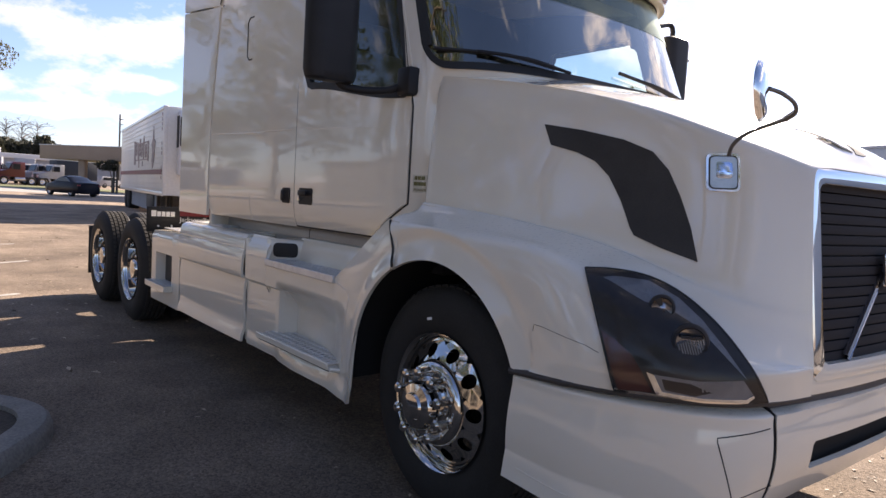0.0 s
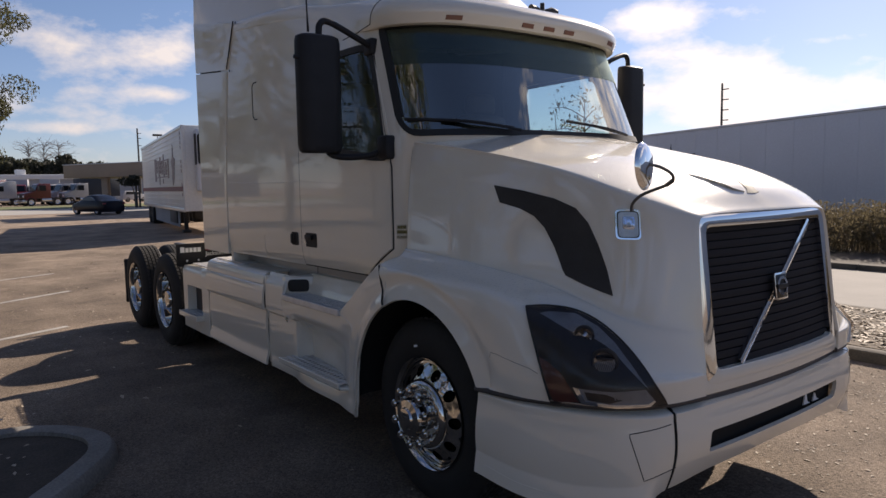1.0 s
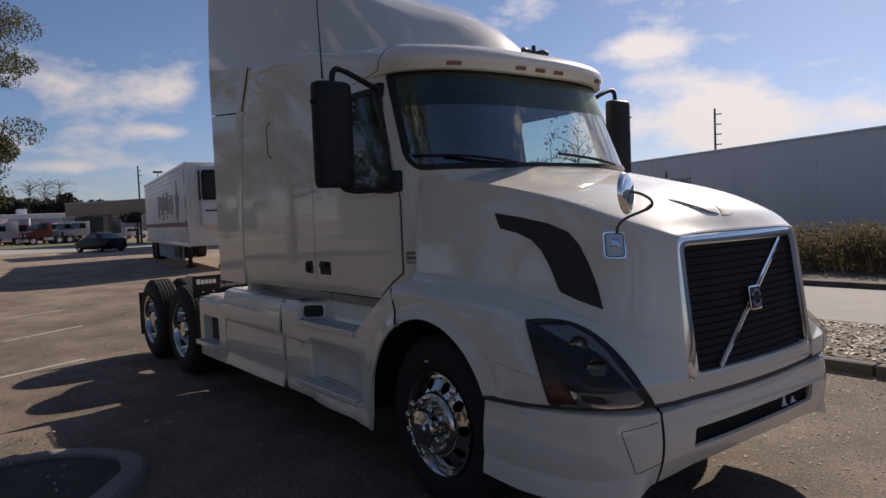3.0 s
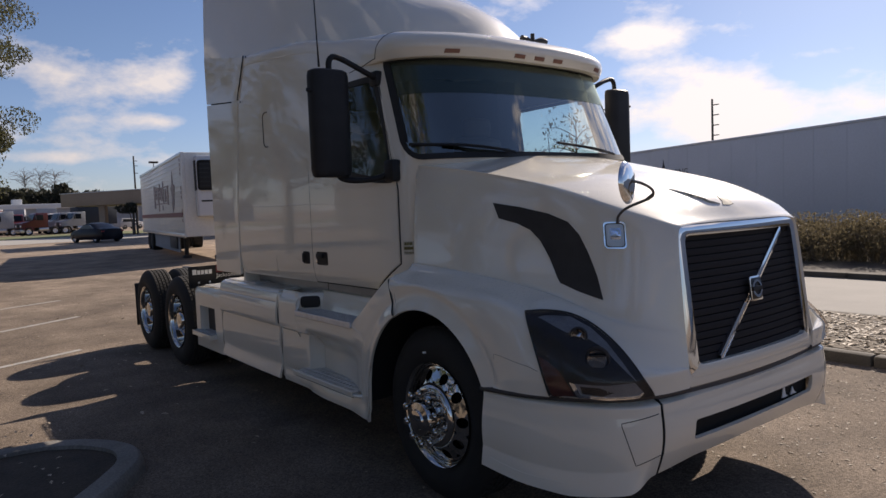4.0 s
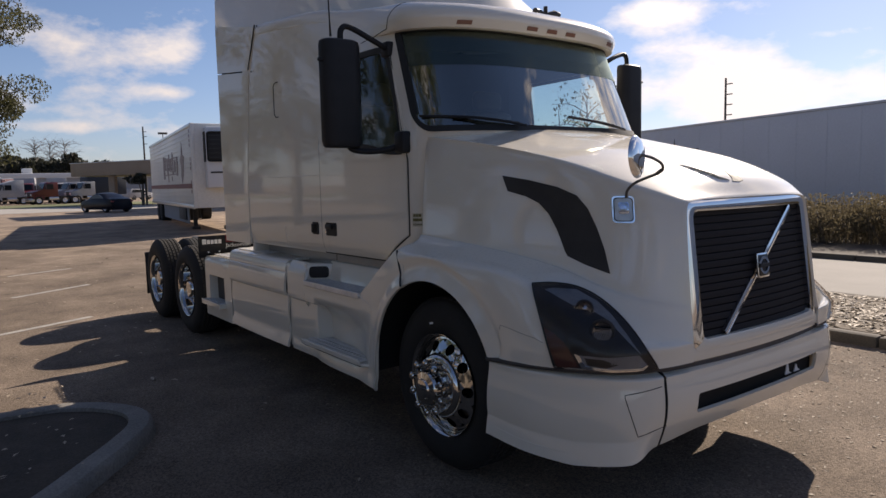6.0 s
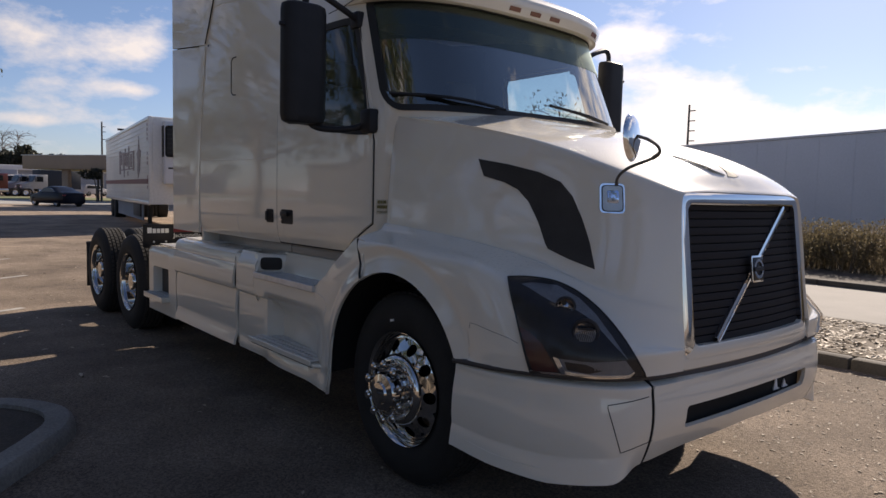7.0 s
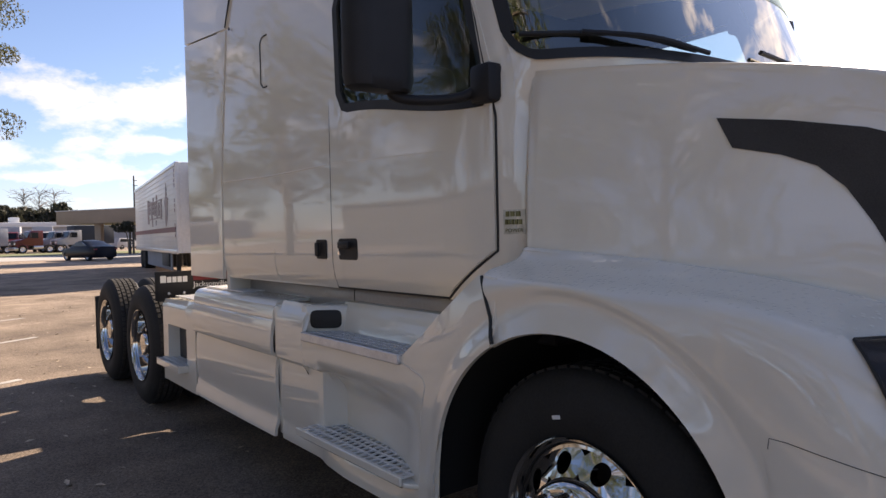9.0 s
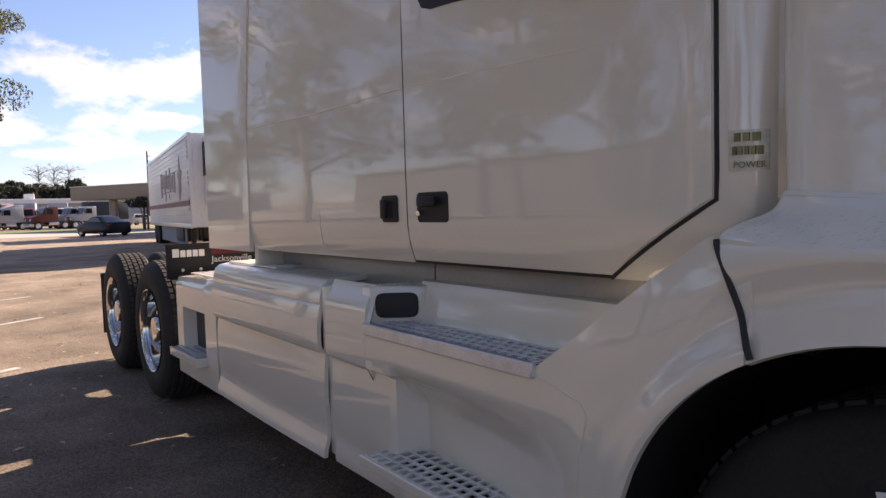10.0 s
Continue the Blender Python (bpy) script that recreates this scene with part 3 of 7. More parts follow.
# two unseen masses added to stop sun leaking under the truck
part("hood_sun_block", boxed(-0.6, 0.95, -0.36, 0.36, 0.55, 1.5, 0.06), CHASSIS, truck)
part("floor_sun_block", boxed(-1.9, -0.6, -0.33, 0.33, 0.5, 0.98, 0.08), CHASSIS, truck)

# raised body side: swage lines and shut lines follow the cab's skin
cab_tree = BVHTree.FromObject(bpy.data.objects["cab_shell"], bpy.context.evaluated_depsgraph_get())


def seam(name, pts, trees, way, parent, r=0.0035, mat=RUBBER, smooth=False, steps=24, lift=0.0):
    """A thin line laid on a surface along a way."""
    way = Vector(way).normalized()
    out = []
    src = [Vector(p) for p in pts]
    for i in range(steps + 1):
        u = i / steps
        if smooth:
            p = spline(src, u)
        else:
            seg = [(b - a).length for a, b in zip(src, src[1:])]
            d, j = u * sum(seg), 0
            while j < len(seg) - 1 and d > seg[j]:
                d -= seg[j]
                j += 1
            p = src[j].lerp(src[j + 1], min(1, d / seg[j]))
        best = None
        for t in trees:
            h = t.ray_cast(p - way * 1.5, way, 4)
            if h[0] is not None and (best is None or (h[0] - p).dot(way) < (best - p).dot(way)):
                best = h[0]
        if best is not None:
            out.append(best - way * lift)
    return part(name, tube(bmesh.new(), out, r, 6), mat, parent)


def door_panel(s):
    """The door skin below and round its glass, a little proud of the cab's side."""
    bm = bmesh.new()
    lower, upper = [], []
    k0, k1 = k_of(-1.585), k_of(-0.462)
    ks = [k0, k_of(-1.54)] + [K_DOOR_R - 0.001] + list(np.linspace(K_DOOR_R, 0, 16)) + list(np.linspace(1.5, K_DOOR_F, 8)) + [K_DOOR_F + 0.05, k1]
    for k in ks:
        x = cab_ref(k)[0]
        o = cab_opening(k) or (2.3, 2.3)
        zb = 1.18 + 0.185 * min(1.0, max(0.0, (x + 0.74) / 0.275)) 
        lower.append([cab_point(k, zb + (o[0] - zb) * (j / 16) ** 1.6, 0.005) for j in range(17)])
        upper.append([cab_point(k, o[1] + (2.635 - corner(x + 1.585, 0.05) - o[1]) * j / 3, 0.005) for j in range(4)])
    for rows in (lower, upper):
        sheet(bm, [[Vector((p.x, -s * p.y, p.z)) for p in r] for r in rows])
    return thick(bm, 0.012)


for s in (-1, 1):
    door = part("door", door_panel(s), PAINT, truck)
    g = pane(list(np.linspace(K_DOOR_R, 0, 16)) + list(np.linspace(1.5, K_DOOR_F, 8)), -0.004)
    if s > 0:
        mirror_y(g)
    pn = part("window_pane", g, SIDEGLASS, door, "tinted door glass")
    pn.visible_shadow = False
    ks = list(np.linspace(K_DOOR_R, 0, 16)) + list(np.linspace(1.5, K_DOOR_F, 8))
    edge = [(k, cab_opening(k)[0]) for k in ks] + [(k, cab_opening(k)[1]) for k in ks[::-1]]
    bm = band(edge, 0.028, 0.003)
    if s > 0:
        mirror_y(bm)
    part("window_seal", bm, RUBBER, door)
    way = (0, -s, 0)
    y = s * 1.6
    seam("roof_joint", [(-0.61, y, 2.88), (-0.65, y, 2.80), (-0.685, y, 2.70)], [cap_tree, cab_tree], way, truck, 0.003)
    seam("roof_joint", [(-0.685, y, 2.70), (-0.85, y, 2.675), (-1.0, y, 2.66)], [cap_tree, cab_tree], way, truck, 0.003)
    seam("shut_line", [(-1.59, y, 2.63), (-1.59, y, 1.175)], [cab_tree], way, door, 0.005)
    seam("shut_line", [(-1.59, y, 1.175), (-0.74, y, 1.175)], [cab_tree], way, door, 0.005)
    seam("shut_line", [(-0.74, y, 1.172), (-0.453, y, 1.362), (-0.453, y, 1.86), (-0.70, y, 2.62)], [cab_tree], way, door, 0.0055)
    hd = part("door_handle", laid_on([cab_tree], [tuple(p)[:2] for p in rounded([(-0.085, -0.05, 0), (0.085, -0.05, 0), (0.085, 0.05, 0), (-0.085, 0.05, 0)], 0.018)], (-1.44, s * 1.09, 1.362), (-s, 0, 0), (0, 0, 1), 0.007, step=0.05), PLASTIC, door, "recessed black door handle")
    yy = s * (1.108 + 0.004)
    part("handle_grip", boxed(-1.50, -1.40, min(yy, yy + s * 0.012), max(yy, yy + s * 0.012), 1.365, 1.398, 0.005), PLASTIC, hd)
    part("lock_barrel", lathe(bmesh.new(), [(0.0, 0.006), (0.009, 0.006), (0.010, 0.0)], 16, pose(-1.505, yy - s * 0.004, 1.343, 90 if s < 0 else -90)), CHROME, hd)
    part("toolbox_latch", laid_on([cab_tree], [tuple(p)[:2] for p in rounded([(-0.05, -0.048, 0), (0.05, -0.048, 0), (0.05, 0.048, 0), (-0.05, 0.048, 0)], 0.015)], (-1.70, s * 1.09, 1.360), (-s, 0, 0), (0, 0, 1), 0.006, step=0.05), PLASTIC, truck, "square black hatch latch")
    part("latch_lip", boxed(-1.735, -1.70, min(yy, yy + s * 0.012), max(yy, yy + s * 0.012), 1.325, 1.395, 0.006), PLASTIC, truck)
    # sleeper lower hatch and swage lines
    seam("shut_line", [(-3.01, y, 1.785), (-2.3, y, 1.768), (-1.62, y, 1.772)], [cab_tree], way, truck, 0.003, PAINT)
    seam("shut_line", [(-1.58, y, 1.772), (-0.7, y, 1.742)], [cab_tree], way, door, 0.003, PAINT, lift=0.003)
    seam("shut_line", [(-2.25, y, 1.36), (-2.25, y, 1.175)], [cab_tree], way, truck, 0.0025, PAINT)
    seam("shut_line", [(-2.29, y, 2.272), (-2.34, y, 2.272), (-2.37, y, 2.30), (-2.37, y, 2.53), (-2.34, y, 2.558), (-2.28, y, 2.558)], [cab_tree], way, truck, 0.005)
    sill = part("sill", boxed(-3.0, -0.6, min(s * 0.85, s * 0.965), max(s * 0.85, s * 0.965), 1.0, 1.165, 0.02), SILL_SHADED, truck)
    seam("sill_joint", [(-1.62, y, 1.16), (-1.62, y, 0.99)], [BVHTree.FromObject(sill, bpy.context.evaluated_depsgraph_get())], way, truck, 0.003)

# ---- hood with its fenders ----
ARCH = (0.0, 0.55, 0.582)
RAILS = [
    [(-0.06, 0, 2.035), (0.38, 0, 1.938), (0.80, 0, 1.832), (1.10, 0, 1.722), (1.245, 0, 1.592)],
    [(-0.10, 0.45, 2.030), (0.35, 0.44, 1.930), (0.78, 0.42, 1.825), (1.08, 0.39, 1.708), (1.243, 0.33, 1.590)],
    [(-0.31, 0.925, 1.985), (0.22, 0.88, 1.905), (0.68, 0.81, 1.805), (1.03, 0.715, 1.68), (1.240, 0.540, 1.582)],
    [(-0.32, 0.985, 1.945), (0.22, 0.932, 1.862), (0.68, 0.862, 1.76), (1.03, 0.768, 1.632), (1.245, 0.596, 1.548)],
    [(-0.30, 1.04, 1.65), (0.22, 0.99, 1.55), (0.68, 0.885, 1.47), (1.04, 0.80, 1.39), (1.268, 0.615, 1.34)],
    [(-0.28, 1.07, 1.385), (0.22, 1.02, 1.345), (0.68, 0.925, 1.275), (1.07, 0.835, 1.17), (1.29, 0.624, 1.12)],
    [(-0.29, 1.115, 1.335), (0.22, 1.10, 1.295), (0.66, 1.07, 1.225), (1.10, 0.90, 1.06), (1.305, 0.628, 1.0)],
    [(-0.35, 1.20, 1.295), (0.20, 1.20, 1.265), (0.64, 1.175, 1.195), (1.13, 0.985, 0.985), (1.318, 0.634, 0.92)],
]
RAILS.insert(6, [tuple(Vector(a).lerp(Vector(b), k)) for a, b, k in zip(RAILS[5], RAILS[6], (0.22, 0.22, 0.25, 0.4, 0.5))])
FRONT_EDGE = [(0.53, 1.25, 0.785), (0.80, 1.21, 0.795), (1.07, 1.09, 0.803), (1.225, 0.955, 0.808), (1.297, 0.80, 0.812), (1.322, 0.628, 0.812)]


def hood_point(u, v):
    k = len(RAILS)
    rail = [spline(r, u) for r in RAILS]
    if u < 0.42:
        a = radians(118 - 94 * u / 0.42)
        low = Vector((ARCH[0] + ARCH[2] * math.cos(a), 1.252, ARCH[1] + ARCH[2] * math.sin(a)))
        wide = ARCH[2] + 0.085
        lip = Vector((ARCH[0] + wide * math.cos(a), 1.226, ARCH[1] + wide * math.sin(a)))
    else:
        low = spline(FRONT_EDGE, (u - 0.42) / 0.58)
        lip = low + Vector((0, 0, 0.085)) * 1.0
        if u < 0.55:
            w = smooth01(u, 0.42, 0.55)
            a = radians(24)
            b = Vector((ARCH[0] + (ARCH[2] + 0.085) * math.cos(a), 1.226, ARCH[1] + (ARCH[2] + 0.085) * math.sin(a)))
            lip = b.lerp(lip, w)
    rail += [lip * 0.5 + rail[-1] * 0.5 + Vector((0, 0.018, 0.02)) * (1 - u), lip, low]
    p = spline(rail, v)
    # the nose rounds off towards the grille
    t = max(0.0, (u - 0.70) / 0.30)
    p += Vector((0.62, 0.78, 0.0)) * 0.016 * math.sin(math.pi * t) * math.sqrt(t) * smooth01(v, 0.22, 0.4) * (1 - smooth01(v, 0.85, 0.97))
    return p


def hood_mesh(s):
    bm = bmesh.new()
    rows = [[hood_point(i / 60, j / 60) for j in range(61)] for i in range(61)]
    for _ in range(7):
        soft = [list(r) for r in rows]
        for i in range(22, 60):
            much = 0.5 * smooth01(i, 22, 36)
            for j in range(8, 30):
                mean = (rows[i - 1][j] + rows[i + 1][j] + rows[i][j - 1] + rows[i][j + 1]) / 4
                soft[i][j] = rows[i][j].lerp(mean, much * smooth01(j, 7, 11) * (1 - smooth01(j, 25, 30)))
        for j in range(8, 30):
            mean = (rows[60][j - 1] + rows[60][j + 1]) / 2
            soft[60][j] = rows[60][j].lerp(mean, 0.5 * smooth01(j, 7, 11) * (1 - smooth01(j, 25, 30)))
        rows = soft
    roll = []
    for back, sink in ((0.075, 0.06), (0.055, 0.025), (0.03, 0.006)):
        row = []
        for j in range(61):
            side = smooth01(j / 60, 0.12, 0.32)
            keep = 1 - smooth01(j / 60, 0.66, 0.75)
            row.append(rows[0][j] + Vector((-back * (1 - 0.55 * side), -sink * 0.9 * side, -sink * 0.5 * (1 - side))) * keep)
        roll.append(row)
    lip = []
    for ahead, inward in ((0.003, 0.006), (-0.004, 0.012), (-0.03, 0.014)):
        row = []
        for j, p in enumerate(rows[-1]):
            keep = 1 - smooth01(j / 60, 0.74, 0.8)
            way = Vector((0, -p.y, 1.217 - p.z)).normalized()
            row.append(p + (Vector((ahead, 0, 0)) + way * inward) * keep)
        lip.append(row)
    sheet(bm, [[Vector((p.x, s * p.y, p.z)) for p in r] for r in roll + rows + lip])
    return bm


bm = hood_mesh(-1)
tmp_me.clear_geometry()
b2 = hood_mesh(1)
b2.to_mesh(tmp_me)
bm.from_mesh(tmp_me)
bmesh.ops.remove_doubles(bm, verts=bm.verts, dist=1e-4)
hood = part("hood", thick(bm, 0.014), PAINT, truck, sharp=50)
bpy.context.view_layer.update()
hood_tree = BVHTree.FromObject(hood, bpy.context.evaluated_depsgraph_get())
for s in (-1, 1):
    part("cowl", boxed(-0.42, -0.30, min(s * 0.8, s * 0.985), max(s * 0.8, s * 0.985), 1.2, 1.97, 0.02), PAINT, truck)
for s in (-1, 1):
    # wheel well
    bm = bmesh.new()
    rows = []
    for a in np.linspace(-12, 187, 30):
        ca, sa = math.cos(radians(a)), math.sin(radians(a))
        rows.append([(0.6 * ca, s * 1.235, 0.55 + 0.6 * sa), (0.62 * ca, s * 1.0, 0.55 + 0.62 * sa), (0.62 * ca, s * 0.62, 0.55 + 0.62 * sa), (0.0, s * 0.60, 0.55)])
    sheet(bm, rows)
    part("wheel_well", bm, LINER, truck, "black inner fender liner")
    # side vent
    top = [(0.324, 1.726), (0.50, 1.698), (0.67, 1.66), (0.785, 1.615), (0.85, 1.55), (0.905, 1.455), (0.958, 1.345), (1.0, 1.232)]
    low = [(0.87, 1.268), (0.765, 1.305), (0.745, 1.33), (0.69, 1.43), (0.63, 1.52), (0.57, 1.575), (0.49, 1.61), (0.37, 1.640)]
    shape = [(-s * x if s > 0 else x, z) for x, z in top + low]
    vent = part("side_vent", laid_on([hood_tree], shape, (0, s * 0.9, 0), (-s, 0, 0), (0, 0, 1), 0.004, step=0.04), VENT, hood, "black curved side air vent")
    # headlight
    o = Vector((1.0, s * 1.05, 1.0))
    rt, up = Vector((0.78, -s * 0.62, 0)).normalized(), Vector((0, 0, 1))
    if s > 0:
        rt = -rt
    shape = [(-0.25, 0.198), (-0.15, 0.198), (-0.035, 0.182), (0.072, 0.134), (0.178, 0.048), (0.266, -0.06), (0.335, -0.178), (0.30, -0.19), (0.1, -0.2), (-0.128, -0.195)]
    fl = 1 if s < 0 else -1
    shape = [(0.005 + v * 1.03, w - 0.012) for v, w in shape]
    shape = [tuple(spline([(a, b, 0) for a, b in shape[:7]], i / 24))[:2] for i in range(25)] + shape[7:]
    sh = [(fl * a, b) for a, b in shape]
    # far-side lamp is painted pale for the sky mirrored in its lens
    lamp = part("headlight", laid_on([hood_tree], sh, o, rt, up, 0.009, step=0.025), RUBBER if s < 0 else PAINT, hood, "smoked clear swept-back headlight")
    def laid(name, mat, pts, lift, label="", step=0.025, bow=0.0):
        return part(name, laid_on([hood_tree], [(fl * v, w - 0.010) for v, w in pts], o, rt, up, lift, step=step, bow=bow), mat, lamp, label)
    laid("lamp_bowl", LAMP_BROWN if s < 0 else PALE_DULL, [(0.04 + (v - 0.04) * 0.992, 0.003 + (w + 0.01) * 0.992 - 0.003) for v, w in shape], 0.0105, "lamp bowl, smoky brown near, painted sky-pale far")
    lining = [(-0.19, 0.170), (-0.15, 0.176), (-0.035, 0.168), (0.062, 0.122), (0.135, 0.062), (0.20, -0.012), (0.268, -0.10), (0.22, -0.055), (0.15, 0.012), (0.10, 0.052), (0.055, 0.075), (0.005, 0.092), (-0.05, 0.105), (-0.10, 0.128), (-0.16, 0.158)]
    laid("lamp_shelf", PALE_DULL, lining, 0.0125, "dull grey upper lamp lining")
    laid("running_light", PALE_LENS, [(-0.030, -0.113), (0.004, -0.170), (0.14, -0.178), (0.275, -0.170), (0.298, -0.155), (0.258, -0.104), (0.123, -0.117)], 0.0125, "running light strip with a bright edge")
    laid("lamp_pocket", LAMP_BROWN, [(0.012, -0.124), (0.025, -0.158), (0.115, -0.166), (0.165, -0.150), (0.10, -0.128)], 0.014)
    laid("lens_trim", CHROME, [(-0.036, -0.108), (-0.012, -0.114), (0.016, -0.164), (0.14, -0.170), (0.272, -0.164), (0.294, -0.150), (0.298, -0.157), (0.276, -0.177), (0.14, -0.184), (0.0, -0.177)], 0.0165, "bright metal edge")
    for i in range(9):
        v = 0.135 + i * 0.0115
        laid("lens_rib", PALE_LENS, [(v, -0.150 + 0.002 * i), (v + 0.006, -0.150 + 0.002 * i), (v + 0.001, -0.116), (v - 0.005, -0.116)], 0.016, "", 0.06)
    laid("turn_signal", AMBER, [(-0.185, 0.0), (-0.14, -0.02), (-0.085, -0.06), (-0.05, -0.11), (-0.012, -0.172), (-0.118, -0.182), (-0.15, -0.10)], 0.0125, "dark amber turn signal")
    ah = rt.cross(up)
    for v, w, r, main in ((0.093, -0.012, 0.046, True), (0.006, 0.080, 0.034, False)) if s < 0 else ():
        h = hood_tree.ray_cast(o + rt * v * fl + up * w + ah, -ah, 3)[0]
        m = Matrix.Translation(h + ah * 0.010) @ ah.to_track_quat("Z", "Y").to_matrix().to_4x4()
        part("lamp_hood", lathe(bmesh.new(), [(r * 1.3, 0.0), (r * 1.22, 0.010), (r * 1.05, 0.014), (r * 0.98, 0.010)], 32, m), LAMP_BROWN, lamp)
        part("reflector", lathe(bmesh.new(), [(r * 1.0, 0.009), (r * 0.97, 0.0125), (r * 0.86, 0.010), (r * 0.5, 0.005), (0, 0.004)], 32, m), DARK_CHROME, lamp, "bright round reflector")
        if main:
            for i in range(-5, 6):
                half = math.sqrt(max(0.0, 0.92 - (i / 5.6) ** 2)) * r
                part("lens_rib", boxed(i * r * 0.165 - 0.002, i * r * 0.165 + 0.002, -half, half * 0.15, 0.010, 0.019, m=m @ Matrix.Rotation(radians(18 * fl), 4, "Z")), PALE_LENS, lamp)
            part("reflector_shield", boxed(-r * 0.7, r * 0.7, r * 0.25, r * 0.42, 0.012, 0.022, 0.002, 1, m), LAMP_DARK, lamp)
        else:
            part("bulb", lathe(bmesh.new(), [(0.011, 0.002), (0.011, 0.014), (0.006, 0.019), (0, 0.02)], 14, m), CHROME, lamp)
            part("reflector_shield", boxed(-r * 0.16, r * 0.16, -r, r, 0.008, 0.016, 0.003, 1, m @ Matrix.Rotation(radians(30 * fl), 4, "Z")), LAMP_DARK, lamp)
    edge3 = [o + rt * v + up * w for v, w in sh]
    if s < 0:
        seam("lens_seal", edge3 + edge3[:1], [hood_tree], -ah, lamp, 0.0042, RUBBER, steps=90, lift=0.010)
    lens = part("lens", laid_on([hood_tree], sh, o, rt, up, 0.021, back=-0.015, step=0.03, bow=0.024), LENS, lamp, "clear headlight lens")
    lens.visible_shadow = False
    # little side marker lamp
    o = Vector((1.045, s * 0.80, 1.545))
    rt = Vector((0.55, -s * 0.83, 0)).normalized() * (1 if s < 0 else -1)
    sq = [tuple(p)[:2] for p in rounded([(-0.047, -0.066, 0), (0.047, -0.066, 0), (0.047, 0.066, 0), (-0.047, 0.066, 0)], 0.02)]
    mk = part("side_marker", laid_on([hood_tree], sq, o, rt, up, 0.010, step=0.05), CHROME, hood, "chrome rimmed side marker lamp")
    part("gasket", laid_on([hood_tree], [(a * 0.86, b * 0.88) for a, b in sq], o, rt, up, 0.0112, step=0.05), RUBBER, mk)
    part("marker_plate", laid_on([hood_tree], [(a * 0.78, b * 0.82) for a, b in sq], o, rt, up, 0.013, step=0.04), ALUMINIUM, mk)
    part("marker_lens", laid_on([hood_tree], [(a * 0.46, b * 0.42 + 0.008) for a, b in sq], o, rt, up, 0.015, step=0.02, bow=0.010), MARKER_LENS, mk, "pale blue marker lens")
    seam("fender_joint", [(0.60, s * 1.8, 0.942), (0.602, s * 1.8, 0.966), (0.64, s * 1.8, 0.964), (0.82, s * 1.8, 0.932), (0.865, s * 1.8, 0.915)], [hood_tree], (0, -s, 0), hood, 0.0011, SEAL_GREY)
    if s > 0:
        continue
    # round fender mirror on its bent stalk
    fm = tagged(new("fender_mirror"), "round chrome convex mirror on a bent stalk")
    fm.parent = hood
    pts = [(1.035, s * 0.775, 1.60), (1.064, s * 0.80, 1.64), (1.115, s * 0.80, 1.677), (1.225, s * 0.793, 1.715), (1.256, s * 0.793, 1.735), (1.258, s * 0.81, 1.762), (1.238, s * 0.85, 1.787), (1.212, s * 0.89, 1.80)]
    part("stalk", tube(bmesh.new(), pts, 0.0068, 8, 30), STALK, fm)
    part("stalk_collar", tube(bmesh.new(), [pts[3], pts[4]], 0.0095, 8), STALK, fm)
    m = Matrix.Translation((1.20, s * 0.90, 1.793)) @ Vector((0.92, -s * 0.28, 0.05)).to_track_quat("Z", "Y").to_matrix().to_4x4()
    part("mirror_head", lathe(bmesh.new(), [(0.0, 0.016), (0.05, 0.014), (0.08, 0.007), (0.096, -0.004), (0.098, -0.010), (0.092, -0.013)], 36, m), CHROME, fm)
    part("mirror_glass", lathe(bmesh.new(), [(0.092, -0.011), (0.06, -0.015), (0, -0.017)], 36, m), MIRROR, fm)
# grille
def grille_pt(y, z, d=0.0):
    t = (1.555 - z) / 0.66
    return Vector((1.243 + 0.083 * t - 0.03 * (y / 0.55) ** 2 + d, y, z))


bm = bmesh.new()
sheet(bm, [[grille_pt(y, z, d) for y in np.linspace(-0.632, 0.632, 21)] for z, d in ((0.795, -0.02), (0.80, -0.004), (0.81, 0.010), (0.84, 0.018), (0.872, 0.021), (0.878, 0.017), (0.878, -0.03))])
part("hood_chin", thick(bm, 0.01), PAINT, hood)
scoop = part("hood_scoop", laid_on([hood_tree], [(0.985, -0.28), (1.09, -0.215), (1.148, -0.15), (1.166, -0.08), (1.15, -0.06), (1.10, -0.045), (1.04, -0.05), (1.0, -0.13)], (0, 0, 1.7), (1, 0, 0), (0, 1, 0), 0.0015, back=0.004, step=0.02, bow=0.015), PAINT, hood, "raised air scoop on the hood")
part("scoop_mouth", laid_on([hood_tree], [(0.985, 0.012), (1.04, 0.026), (1.10, 0.035), (1.168, 0.052), (1.178, 0.0), (1.172, -0.06), (1.152, -0.035), (1.11, -0.02), (1.05, 0.004)], (0, 0, 1.7), (1, 0, 0), (0, 1, 0), 0.003, back=0.004, step=0.03), PLASTIC, scoop)
grille = tagged(new("grille"), "black louvred grille in a chrome surround with a diagonal bar")
grille.parent = truck
bm = bmesh.new()
sheet(bm, [[grille_pt(y, z, -0.03) for y in np.linspace(-0.555, 0.555, 15)] for z in np.linspace(0.87, 1.57, 8)])
part("backing", bm, RUBBER, grille)
for i in range(17):
    z = 0.905 + i * 0.0372
    bm = bmesh.new()
    sheet(bm, [[grille_pt(y, z + dz, d) for y in np.linspace(-0.545, 0.545, 15)] for dz, d in ((0, -0.02), (0.002, -0.004), (0.018, -0.001), (0.0335, -0.004), (0.0335, -0.02))])
    part("louvre", bm, GRILLE_BLACK, grille)
gl_edge = rounded([(-0.54, 0.885, 0), (0.54, 0.885, 0), (0.53, 1.55, 0), (-0.53, 1.55, 0)], 0.04, 5)
bm = bmesh.new()
rows = []
cz = 1.217
dense = []
